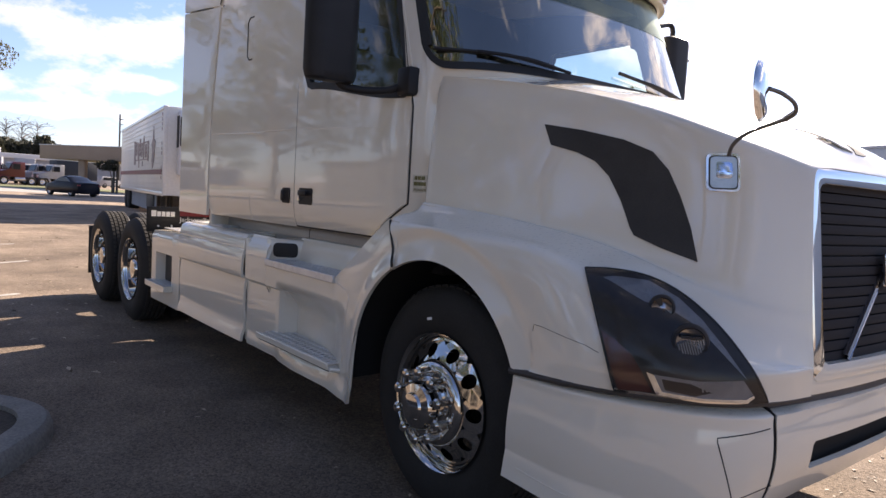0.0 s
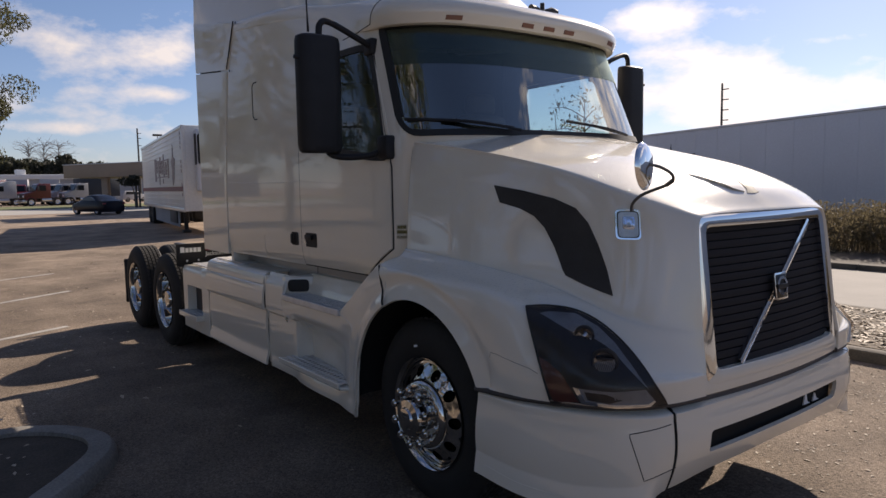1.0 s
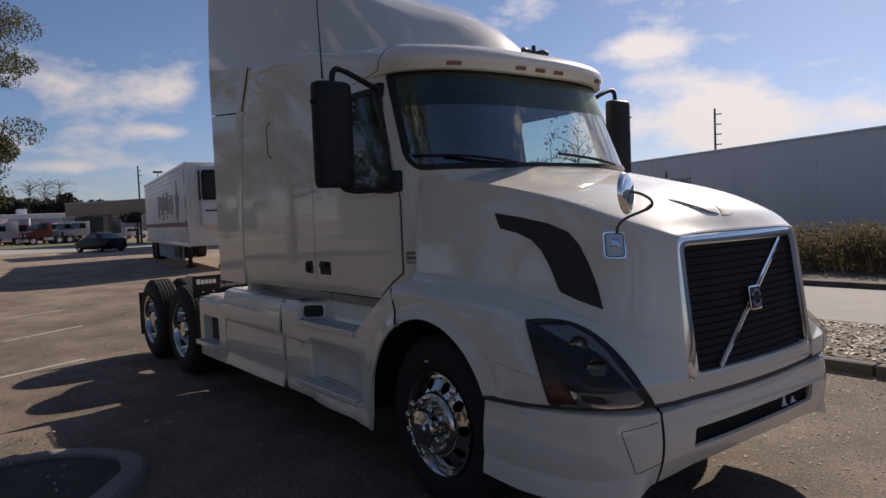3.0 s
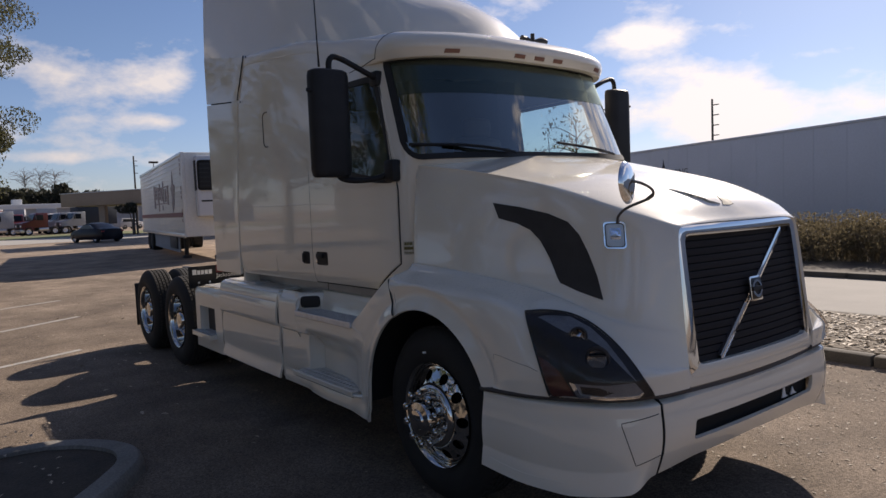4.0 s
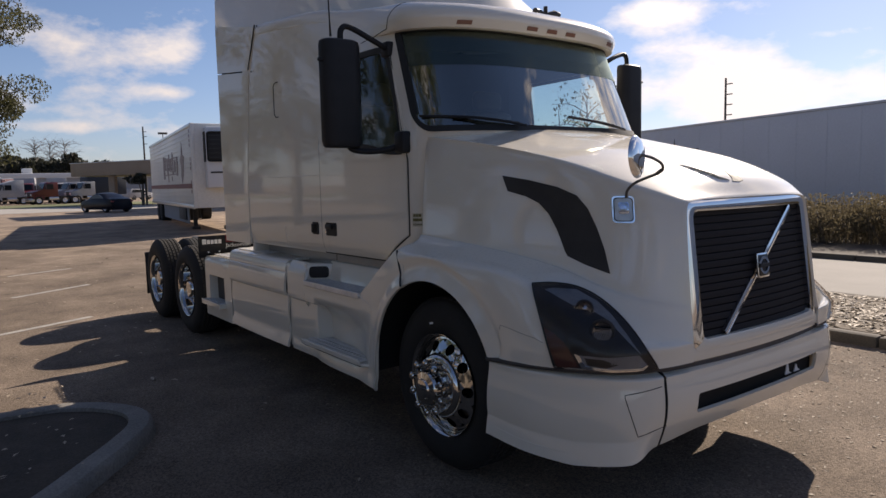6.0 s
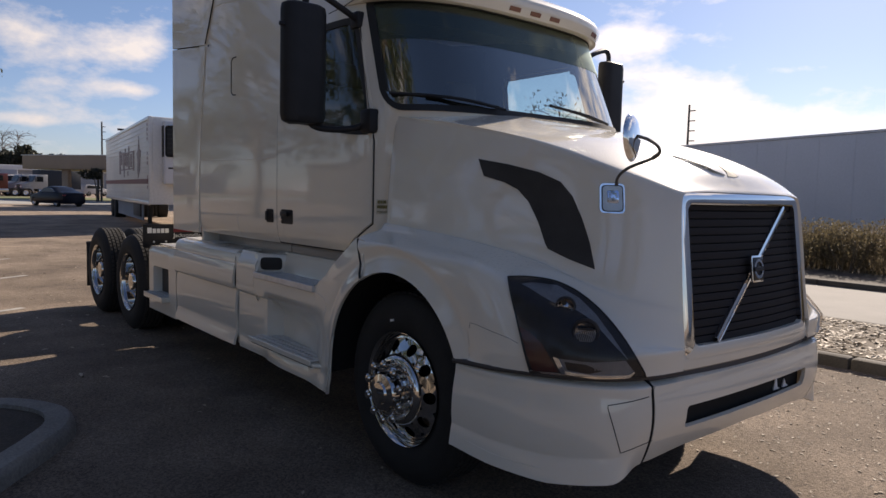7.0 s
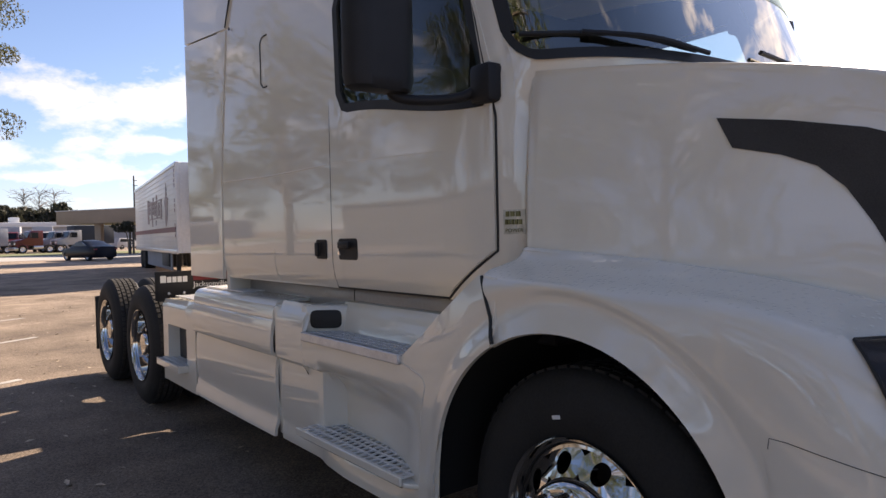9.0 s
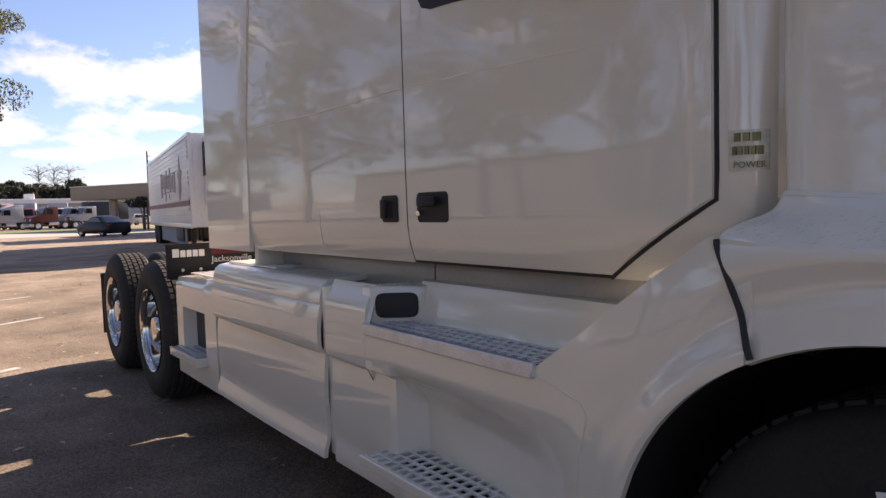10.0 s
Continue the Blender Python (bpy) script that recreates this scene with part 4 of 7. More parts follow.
for p, q in zip(gl_edge, gl_edge[1:] + gl_edge[:1]):
    n = max(1, round((q - p).length / 0.09))
    dense.append([p.lerp(q, k / n) for k in range(n)])
first = [sum(len(s) for s in dense[:k]) for k in range(len(dense) + 1)]
for p in sum(dense, []) + gl_edge[:1]:
    inner = Vector((p.x * (1 + 0.002 / 0.54), cz + (p.y - cz) * (1 - 0.022 / 0.33), 0))
    outer = Vector((p.x * (1 + 0.072 / 0.54), cz + (p.y - cz) * (1 + 0.03 / 0.33), 0))
    mid = (inner + outer) / 2
    rows.append([grille_pt(inner.x, inner.y, -0.02), grille_pt(inner.x, inner.y, 0.024), grille_pt(mid.x, mid.y, 0.031), grille_pt(outer.x, outer.y, 0.023), grille_pt(outer.x, outer.y, -0.03)])
sheet(bm, rows[first[9]:] + rows[first[1]:first[2] + 1])
part("surround", bm, CHROME, grille, "chrome grille surround")
bm = bmesh.new()
sheet(bm, rows[first[2]:first[9] + 1])
part("lower_surround", bm, PAINT, grille)
a, b = grille_pt(-0.36, 0.915, 0.012), grille_pt(0.40, 1.515, 0.012)
d = (b - a).normalized()
sd = d.cross(Vector((1, 0, 0))).normalized()
bm = bmesh.new()
sheet(bm, [[a + (b - a) * t + Vector((x, 0, 0)) + sd * w for w, x in ((-0.019, -0.012), (-0.019, 0.006), (-0.005, 0.009), (-0.003, 0.003), (0.003, 0.003), (0.005, 0.009), (0.019, 0.006), (0.019, -0.012))] for t in (0, 0.25, 0.5, 0.75, 1)])
part("diagonal_bar", thick(bm, 0.002), CHROME, grille, "chrome diagonal bar")
c = grille_pt(0, 1.222, 0.022)
m = Matrix.Translation(c) @ Vector((1, 0, 0.12)).to_track_quat("Z", "Y").to_matrix().to_4x4()
sq = rounded([(-0.055, -0.065, 0), (0.055, -0.065, 0), (0.055, 0.065, 0), (-0.055, 0.065, 0)], 0.01, 3)
part("emblem_plate", prism(bmesh.new(), sq, (0, 0, 0.012), m, 0.002), CHROME, grille)
part("emblem_plate", prism(bmesh.new(), [p * 0.86 for p in sq], (0, 0, 0.014), m, 0.001), LAMP_DARK, grille)
part("emblem_ring", lathe(bmesh.new(), [(0.047, 0.013), (0.047, 0.02), (0.034, 0.02), (0.034, 0.013)], 32, m), CHROME, grille)
part("emblem_band", boxed(-0.047, 0.047, -0.011, 0.011, 0.012, 0.023, 0.002, 1, m), LAMP_DARK, grille)

# ---- bumper ----
BUMP = [(0.535, 1.25), (0.80, 1.215), (1.06, 1.10), (1.22, 0.975), (1.295, 0.825), (1.322, 0.6), (1.338, 0.3), (1.342, 0.0)]


def bumper_point(u, w):
    """u round the plan from the wheel to the middle, w from 0 (foot) to 1 (top edge)."""
    p = spline([(x, y, 0) for x, y in BUMP], u)
    zb = lerp_table(u, (0, 0.25, 0.43, 0.52, 0.58, 0.75, 1), (0.395, 0.345, 0.37, 0.405, 0.425, 0.455, 0.465))
    z = zb + (0.79 - zb) * w
    end = 1 - smooth01(u, 0.42, 0.56)
    out = 0.022 * math.sin(min(1, w * 1.15) * math.pi) - 0.045 * (1 - w) ** 2 * (1 - end) - 0.06 * smooth01(w, 0.93, 1.0)
    out += end * (0.034 * max(0.0, 1 - w / 0.25) - 0.008)
    q = spline([(x, y, 0) for x, y in BUMP], min(1, u + 0.01)) - spline([(x, y, 0) for x, y in BUMP], max(0, u - 0.01))
    nrm = Vector((q.y, -q.x, 0)).normalized()
    if nrm.y < 0 and u < 0.9 or nrm.x < 0:
        nrm = -nrm
    p = p + nrm * out
    return Vector((p.x, p.y, z))


U_GAP = 0.578
for s in (-1, 1):
    part("bumper_seal", tube(bmesh.new(), [(x - 0.012, s * (y - 0.008), z - 0.004) for x, y, z in FRONT_EDGE], 0.014, 8, 30), SEAL_GREY, hood)
bumper = tagged(new("bumper"), "pearl white moulded front bumper with a black air slot")
bumper.parent = truck
for s in (-1, 1):
    bm = bmesh.new()
    sheet(bm, [[Vector((p.x, s * p.y, p.z)) for p in (bumper_point(u, w) for w in [0, 0.06, 0.12, 0.18, 0.235, 0.25, 0.265] + list(np.linspace(0.3, 0.9, 14)) + [0.92, 0.935, 0.95, 0.965, 0.98, 1.0])] for u in np.linspace(0, U_GAP - 0.006, 30)])
    end = part("bumper_end", thick(bm, 0.02), PAINT, bumper, sharp=55)
    part("joint_strip", tube(bmesh.new(), [(p.x - 0.014, s * (p.y - 0.010), p.z) for p in (bumper_point(U_GAP, w) for w in np.linspace(0.02, 0.99, 14))], 0.013, 8), LINER, bumper)
bm = bmesh.new()
us = list(np.linspace(U_GAP + 0.006, 0.715, 8)) + [0.7155] + [0.717, 0.722, 0.73] + list(np.linspace(0.74, 1, 12))
for s in (-1, 1):
    lower, upper = [], []
    for u in us:
        zb = bumper_point(u, 0).z
        if u > 0.7152:
            wa, wb_ = (0.555 - zb) / (0.79 - zb), (0.655 - zb) / (0.79 - zb)
            r = corner((u - 0.7152) * 2.3, 0.02) / 0.32
            wa, wb_ = wa + r, wb_ - r
        else:
            wa = wb_ = (0.605 - zb) / (0.79 - zb)
        lower.append([bumper_point(u, wa * j / 9) for j in range(10)])
        upper.append([bumper_point(u, wb_ + (0.92 - wb_) * j / 7) for j in range(8)] + [bumper_point(u, w) for w in (0.935, 0.95, 0.965, 0.98, 1.0)])
    for rows in (lower, upper):
        sheet(bm, [[Vector((p.x, s * p.y, p.z)) for p in r] for r in rows])
part("bumper_middle", thick(bm, 0.02), PAINT, bumper, sharp=55)
part("air_slot", boxed(1.2, 1.285, -0.62, 0.62, 0.53, 0.68), LINER, bumper, "dark recessed air slot")
step_line = [(1.328 - 0.03 * (y / 0.55) ** 2, y, 0.765) for y in np.linspace(-0.8, 0.8, 21)]
# the recess's shade is put into the grey of this step
part("bumper_step", prism(bmesh.new(), step_line + [(0.9, 0.8, 0.765), (0.9, -0.8, 0.765)], (0, 0, 0.04)), RECESS_SHADE, bumper, "recess between hood and bumper, its shade painted grey")
bpy.context.view_layer.update()
dg = bpy.context.evaluated_depsgraph_get()
bump_tree = [BVHTree.FromObject(o, dg) for o in bumper.children if o.name.startswith(("bumper_end", "bumper_mid"))]
for s in (-1, 1):
    w = Vector((-0.72, -s * 0.69, 0))
    seam("cover_joint", [(1.353, s * 0.86, 0.535), (1.245, s * 0.95, 0.50), (1.16, s * 0.955, 0.695), (1.316, s * 0.86, 0.728)], bump_tree, w, bumper, 0.0022, RUBBER, steps=30)
    seam("lip_joint", [(0.60, s * 1.6, 0.44), (0.8, s * 1.6, 0.415), (1.0, s * 1.6, 0.40)], bump_tree, (0, -s, 0), bumper, 0.002, PAINT)
# white plates stand in for sunlit ground showing through the slot
for y, h in ((0.34, 0.075), (0.44, 0.04)):
    tri = [(1.288, y - 0.022, 0.562), (1.288, y + 0.05, 0.562), (1.288, y + 0.02, 0.575), (1.288, y, 0.565 + h)]
    part("slot_glimpse", prism(bmesh.new(), tri, (0.006, 0, 0)), LETTER, bumper, "white plate painted for sunlit ground through the slot")


# ---- wheels ----
def wheel_disc(bm, m, holes=10, r0=0.188, r1=0.268, rh=0.031, height=None, n=20):
    """A ring of metal with round hand holes."""
    rc = (r0 + r1) / 2
    half = math.pi / holes
    for k in range(holes):
        a0 = 2 * half * k
        inner, outer, deep = [], [], []
        for j in range(n):
            t = 2 * math.pi * j / n
            dx, dy = math.cos(t), math.sin(t)
            sx = (r1 - rc) / abs(dx) if abs(dx) > 1e-6 else 9
            sy = half * rc / abs(dy) if abs(dy) > 1e-6 else 9
            e = min(sx, sy)
            for lst, d in ((inner, rh), (outer, e)):
                r, a = rc + dx * d, a0 + dy * d / rc
                lst.append(m @ Vector((r * math.cos(a), r * math.sin(a), height(r))))
            r, a = rc + dx * rh * 0.95, a0 + dy * rh * 0.95 / rc
            deep.append(m @ Vector((r * math.cos(a), r * math.sin(a), height(r) - 0.03)))
        sheet(bm, [deep, inner, outer], True)
    bmesh.ops.remove_doubles(bm, verts=bm.verts, dist=1e-4)


def tyre_mesh(m, width=0.275, R=0.51, lip=0.302):
    w = width
    side = [(lip - 0.02, -0.03), (lip, -0.012), (lip + 0.02, 0.0), (0.36, 0.012), (0.39, 0.014), (0.43, 0.010), (0.455, 0.002), (0.47, -0.008), (0.484, -0.012), (0.497, -0.026), (R - 0.004, -0.040)]
    tread = []
    for g in (0.075, 0.118, 0.162, 0.205):
        tread += [(R, -g + 0.005), (R - 0.014, -g + 0.003), (R - 0.014, -g - 0.003), (R, -g - 0.005)]
    back = [(r, -w - h) for r, h in side[::-1]]
    return lathe(bmesh.new(), side + tread + back, 72, m)


def wheel(name, at, front, s, label):
    w = tagged(new(name), label)
    w.parent = truck
    m = Matrix.Translation(at) @ (pose(0, 0, 0, 90) if s < 0 else pose(0, 0, 0, -90))
    ty = part("tyre", tyre_mesh(m), TYRE, w, "black truck tyre")
    blocks = bmesh.new()
    for k in range(64):
        a = 2 * math.pi * k / 64
        for h0, h1, sh in ((-0.042, -0.070, 0), (-0.081, -0.112, 0.4), (-0.124, -0.156, 0), (-0.168, -0.198, 0.4), (-0.211, -0.240, 0)):
            q = m @ Matrix.Rotation(a + sh * 0.09, 4, "Z")
            box(blocks, 0.5, 0.5145, -0.0185, 0.0185, h1, h0, m=q)
    part("tread", blocks, TYRE if front else TREAD, ty, "black tread blocks" if front else "dusty grey tread blocks", flat=True)
    if front:
        part("rim", lathe(bmesh.new(), [(0.285, -0.10), (0.283, -0.03), (0.292, -0.012), (0.300, 0.002), (0.306, 0.008), (0.306, 0.000), (0.296, -0.02)][::-1], 72, m), WHEEL_CHROME, w, "polished chrome rim")
        def height(r):
            return -0.035 + 0.05 * smooth01(0.285 - r, 0.0, 0.11)
        bm = bmesh.new()
        wheel_disc(bm, m, height=height)
        lathe(bm, [(0.268, height(0.268)), (0.278, height(0.278)), (0.285, -0.045)], 72, m)
        part("wheel_disc", bm, WHEEL_CHROME, w, "polished chrome wheel cover with round hand holes")
        part("hub_cover", lathe(bmesh.new(), [(0.190, 0.012), (0.186, 0.03), (0.172, 0.045), (0.152, 0.05), (0.118, 0.048), (0.108, 0.055), (0.105, 0.11), (0.095, 0.128), (0.06, 0.138), (0.055, 0.15), (0.03, 0.156), (0, 0.157)], 60, m), WHEEL_CHROME, w, "stepped chrome hub cover")
        nut_r, nut_z = 0.146, 0.048
    else:
        part("rim", lathe(bmesh.new(), [(0.296, -0.02), (0.306, 0.0), (0.306, 0.008), (0.298, 0.004), (0.288, -0.015), (0.280, -0.05), (0.276, -0.11), (0.262, -0.135), (0.235, -0.142)], 64, m), WHEEL_CHROME, w, "deep polished rim")
        bm = bmesh.new()
        wheel_disc(bm, m, r0=0.165, r1=0.236, rh=0.028, height=lambda r: -0.142 - 0.02 * smooth01(0.236 - r, 0, 0.07))
        # darker metal holds the shade deep inside the dish
        part("wheel_disc", bm, DARK_CHROME, w)
        part("hub_cover", lathe(bmesh.new(), [(0.168, -0.162), (0.165, -0.15), (0.12, -0.148), (0.11, -0.14), (0.105, -0.04), (0.09, -0.02), (0.05, -0.012), (0, -0.01)], 48, m), WHEEL_CHROME, w)
        nut_r, nut_z = 0.142, -0.15
    for k in range(10):
        a = 2 * math.pi * (k + 0.5) / 10
        q = m @ Matrix.Translation((nut_r * math.cos(a), nut_r * math.sin(a), nut_z))
        part("lug_nut", lathe(bmesh.new(), [(0.024, -0.002), (0.024, 0.004), (0.016, 0.009), (0.0145, 0.058), (0.023, 0.066), (0.0235, 0.074), (0.015, 0.083), (0, 0.085)], 10, q), WHEEL_CHROME, w)
    if not front:
        inner = m @ Matrix.Translation((0, 0, -0.34))
        part("inner_tyre", tyre_mesh(inner), TYRE, w)
    part("brake_drum", lathe(bmesh.new(), [(0.0, -0.2), (0.21, -0.2), (0.21, -0.42), (0.0, -0.42)], 32, m), CHASSIS, w)
    return w


for s in (-1, 1):
    fw = wheel("front_wheel", (0, s * 1.155, 0.506), True, s, "front wheel with polished chrome cover and black tyre")
    if s < 0:
        m = Matrix.Translation((0, s * 1.155, 0.506)) @ pose(0, 0, 0, 90)
        part("balance_mark", boxed(-0.016, 0.016, 0.36, 0.372, 0.013, 0.0165, 0.001, 1, m @ Matrix.Rotation(radians(12), 4, "Z")), LETTER, fw, "small pale mark on the tyre wall")
    for x in (-4.94, -6.26):
        wheel("rear_wheel", (x, s * 1.195, 0.512), False, s, "dual rear wheel with deep polished rim and dusty tread")

# ---- chassis ----
bm = bmesh.new()
for y in (-0.43, 0.43):
    box(bm, -7.1, 0.9, y - 0.04, y + 0.04, 0.72, 0.98, 0.01)
part("frame_rails", bm, CHASSIS, truck, "black steel frame rails")
# unseen box added between the rails to stop a stray sun spot
part("rail_sun_block", boxed(-4.35, -3.0, -0.08, 0.39, 0.42, 0.72, 0.02), CHASSIS, truck)
bm = bmesh.new()
for x in (-7.0, -6.2, -5.6, -4.9, -3.9, -3.2):
    box(bm, x - 0.06, x + 0.06, -0.42, 0.42, 0.76, 0.94, 0.01)
for x in (-4.94, -6.26):
    tube(bm, [(x, -0.95, 0.512), (x, 0.95, 0.512)], 0.09, 14)
    lathe(bm, [(0, -0.2), (0.16, -0.17), (0.22, 0), (0.16, 0.17), (0, 0.2)], 20, pose(x, 0, 0.512, 0, 90, 0))
tube(bm, [(0, -0.9, 0.45), (0, 0.9, 0.45)], 0.07, 12)
part("axles", bm, CHASSIS, truck)
fifth = tagged(new("fifth_wheel"), "black greasy fifth wheel coupling")
fifth.parent = truck
bm = bmesh.new()
a_pts = [(0.48 * math.cos(t), 0.48 * math.sin(t), 0) for t in np.linspace(radians(20), radians(340), 24)] + [(0.1, -0.06, 0), (0.1, 0.06, 0)]
prism(bm, a_pts, (0, 0, 0.05), pose(-5.55, 0, 1.16, 0, 6, 180), 0.008)
part("coupling_plate", bm, CHASSIS, fifth)
bm = bmesh.new()
for y in (-0.38, 0.38):
    prism(bm, [(-5.75, y - 0.03, 0.96), (-5.35, y - 0.03, 0.96), (-5.47, y - 0.03, 1.15), (-5.63, y - 0.03, 1.15)], (0, 0.06, 0))
part("mount", bm, CHASSIS, fifth)

# unseen drums added to trim the sun patches on the ground
for i, (x, y) in enumerate(((-4.62, 0.02), (-4.62, -0.24), (-5.9, 0.0))):
    part("sun_trim_drum", lathe(bmesh.new(), [(0, -0.24), (0.08, -0.235), (0.11, -0.2), (0.11, 0.2), (0.08, 0.235), (0, 0.24)], 20, pose(x, y, 0.74, 0, 90, 0)), CHASSIS, truck)

# board across the frame ahead of the drive wheels
board = tagged(new("mud_guard_board"), "black board with white lettering ahead of the drive wheels")
board.parent = truck
part("panel", boxed(-4.375, -4.36, -1.205, 1.2, 0.93, 1.165, 0.004), PLASTIC, board)
part("red_patch", boxed(-4.3598, -4.357, -0.905, -0.18, 1.082, 1.162), REDPAINT, board, "dark red patch")
x0 = -1.165
for i, (wd, hg) in enumerate(((0.052, 0.056), (0.042, 0.046), (0.040, 0.046), (0.042, 0.046), (0.044, 0.046))):
    part("lettering_bar", boxed(-4.3598, -4.357, x0, x0 + wd - 0.008, 1.074, 1.074 + hg), LETTER, board)
    x0 += wd
lettering("Jacksonville", 0.062, LETTER, (-4.357, -0.905, 1.028), (0, 1, 0), (0, 0, 1), board)
for y in (-1.10, -0.98, -0.80, -0.62):
    part("bolt", lathe(bmesh.new(), [(0, 0.008), (0.009, 0.006), (0.011, 0)], 10, pose(-4.36, y, 0.985, 0, 90, 0)), LETTER, board)
for s in (-1, 1):
    part("mud_flap", boxed(-6.86, -6.845, min(s * 0.62, s * 1.19), max(s * 0.62, s * 1.19), 0.24, 0.80, 0.004), RUBBER, truck, "black rubber mud flap")
part("flap_hanger", boxed(-6.88, -6.84, -1.19, 1.19, 0.77, 0.82, 0.01), CHASSIS, truck)
# hoses behind the sleeper
for i, y in enumerate((-0.25, -0.1, 0.1)):
    part("air_hose", tube(bmesh.new(), [(-3.05, y, 1.9), (-3.4, y - 0.05, 1.5), (-3.8, y, 1.25), (-4.2, y + 0.1, 1.35), (-4.6, y + 0.15, 1.15)], 0.014, 8, 24), RUBBER, truck)
# deck drawn wide to block stray sun behind the sleeper
bm = boxed(-4.3, -3.1, -0.84, 0.84, 0.94, 0.965, 0.004)
part("deck_plate", bm, STEP_GREY, truck, "grey checkered deck plate")
# exhaust and tank bodies hidden behind the skirts
for s in (-1, 1):
    part("fuel_tank", boxed(-4.2, -2.2, min(s * 0.5, s * 1.1), max(s * 0.5, s * 1.1), 0.42, 0.9, 0.1, 3), CHASSIS, truck)


def tread_plate(bm_base, bm_top, x0, x1, y0, y1, z, cols, rows):
    """A step of dark base plate with rows of raised pads."""
    box(bm_base, x0, x1, min(y0, y1), max(y0, y1), z - 0.045, z - 0.03, 0.004, 1)
    dx, dy = (x1 - x0) / cols, (y1 - y0) / rows
    for j in range(rows + 1):
        y = y0 + j * dy
        box(bm_top, x0, x1, y - 0.006, y + 0.006, z - 0.006, z + 0.001)
    for j in range(rows):
        ya, yb = sorted((y0 + j * dy, y0 + (j + 1) * dy))
        for i in range(cols + 1):
            x = min(x1, x0 + (i + 0.5 * (j % 2)) * dx)
            box(bm_top, x - 0.0065, x + 0.0065, ya, yb, z - 0.006, z)


# ---- side skirts with steps ----
def skirt_y(x, z):
    d = math.hypot(x - ARCH[0], z - ARCH[1])
    y = 1.198 + 0.034 * smooth01(0.95 - d, 0.0, 0.28) + 0.025 * smooth01(0.680 - d, 0.0, 0.09)
    y -= 0.03 * smooth01(z, 1.0, 1.09) * (1 - smooth01(x, -1.0, -0.6))
    y -= 0.027 * smooth01(0.788 - z, 0.0, 0.018) * smooth01(-x, 1.25, 1.60)
    y += 0.020 * smooth01(0.46 - z, 0, 0.10)
    y -= (0.30 * (z - 0.62) ** 2 if z < 0.787 else 0.45 * (z - 0.87) ** 2) * smooth01(-x, 1.5, 1.65)
    if z > 0.40:
        y -= 0.115 * smooth01(x, -1.60, -1.565) * (1 - smooth01(x, -1.25, -0.66)) * (1 - smooth01(z, 0.66, 0.84)) * smooth01(z, 0.44, 0.48)
    return y


def step_skirt(s):
    xs = list(np.linspace(-2.06, -1.78, 4)) + [-1.745, -1.744, -1.69, -1.64, -1.625, -1.595, -1.59] + list(np.linspace(-1.58, -1.5, 4)) + list(np.linspace(-1.4, -0.9, 7)) + [-0.872, -0.84, -0.80, -0.74, -0.721, -0.72]
    xs += list(np.linspace(-0.70, -0.585, 5)) + list(np.linspace(-0.58, -0.275, 14))
    lower, upper = [], []
    for x in xs:
        if x < -0.581:
            zb = 0.35
        else:
            zb = ARCH[1] + math.sqrt(max(0.0, ARCH[2] ** 2 - x * x))
        if x <= -1.745:
            zt = 1.088
        elif x <= -0.872:
            zt = 0.945
        else:
            zt = min(0.945 + (x + 0.872) / 0.50 * 0.345, 1.29 - max(0, x + 0.372) * 0.1)
        pb = pt = min(max(0.64, zb), zt)
        lower.append([(x, s * skirt_y(x, z), z) for z in np.linspace(min(zb, pb), pb, 16)])
        upper.append([(x, s * skirt_y(x, z), z) for z in np.linspace(pt, zt, 36)])
    bm = bmesh.new()
    sheet(bm, lower)
    sheet(bm, upper)
    bmesh.ops.dissolve_degenerate(bm, dist=1e-5, edges=bm.edges)
    return thick(bm, 0.018)


def tank_skirt(s, x0, x1):
    prof = [(0.92, 1.085), (1.10, 1.083), (1.15, 1.075), (1.175, 1.055), (1.185, 1.02), (1.188, 0.985), (1.184, 0.98), (1.191, 0.972), (1.199, 0.93), (1.204, 0.88), (1.205, 0.84), (1.203, 0.81), (1.198, 0.792), (1.190, 0.785), (1.172, 0.783), (1.171, 0.768), (1.177, 0.72), (1.180, 0.65), (1.180, 0.60), (1.177, 0.54), (1.172, 0.49), (1.171, 0.46), (1.178, 0.42), (1.190, 0.385), (1.194, 0.35)]
    bm = bmesh.new()
    sheet(bm, [[(x, s * (y + 0.005 * math.sin(math.pi * (x - x0) / (x1 - x0))), z) for y, z in prof] for x in np.linspace(x0, x1, 12)])
    return thick(bm, 0.018)


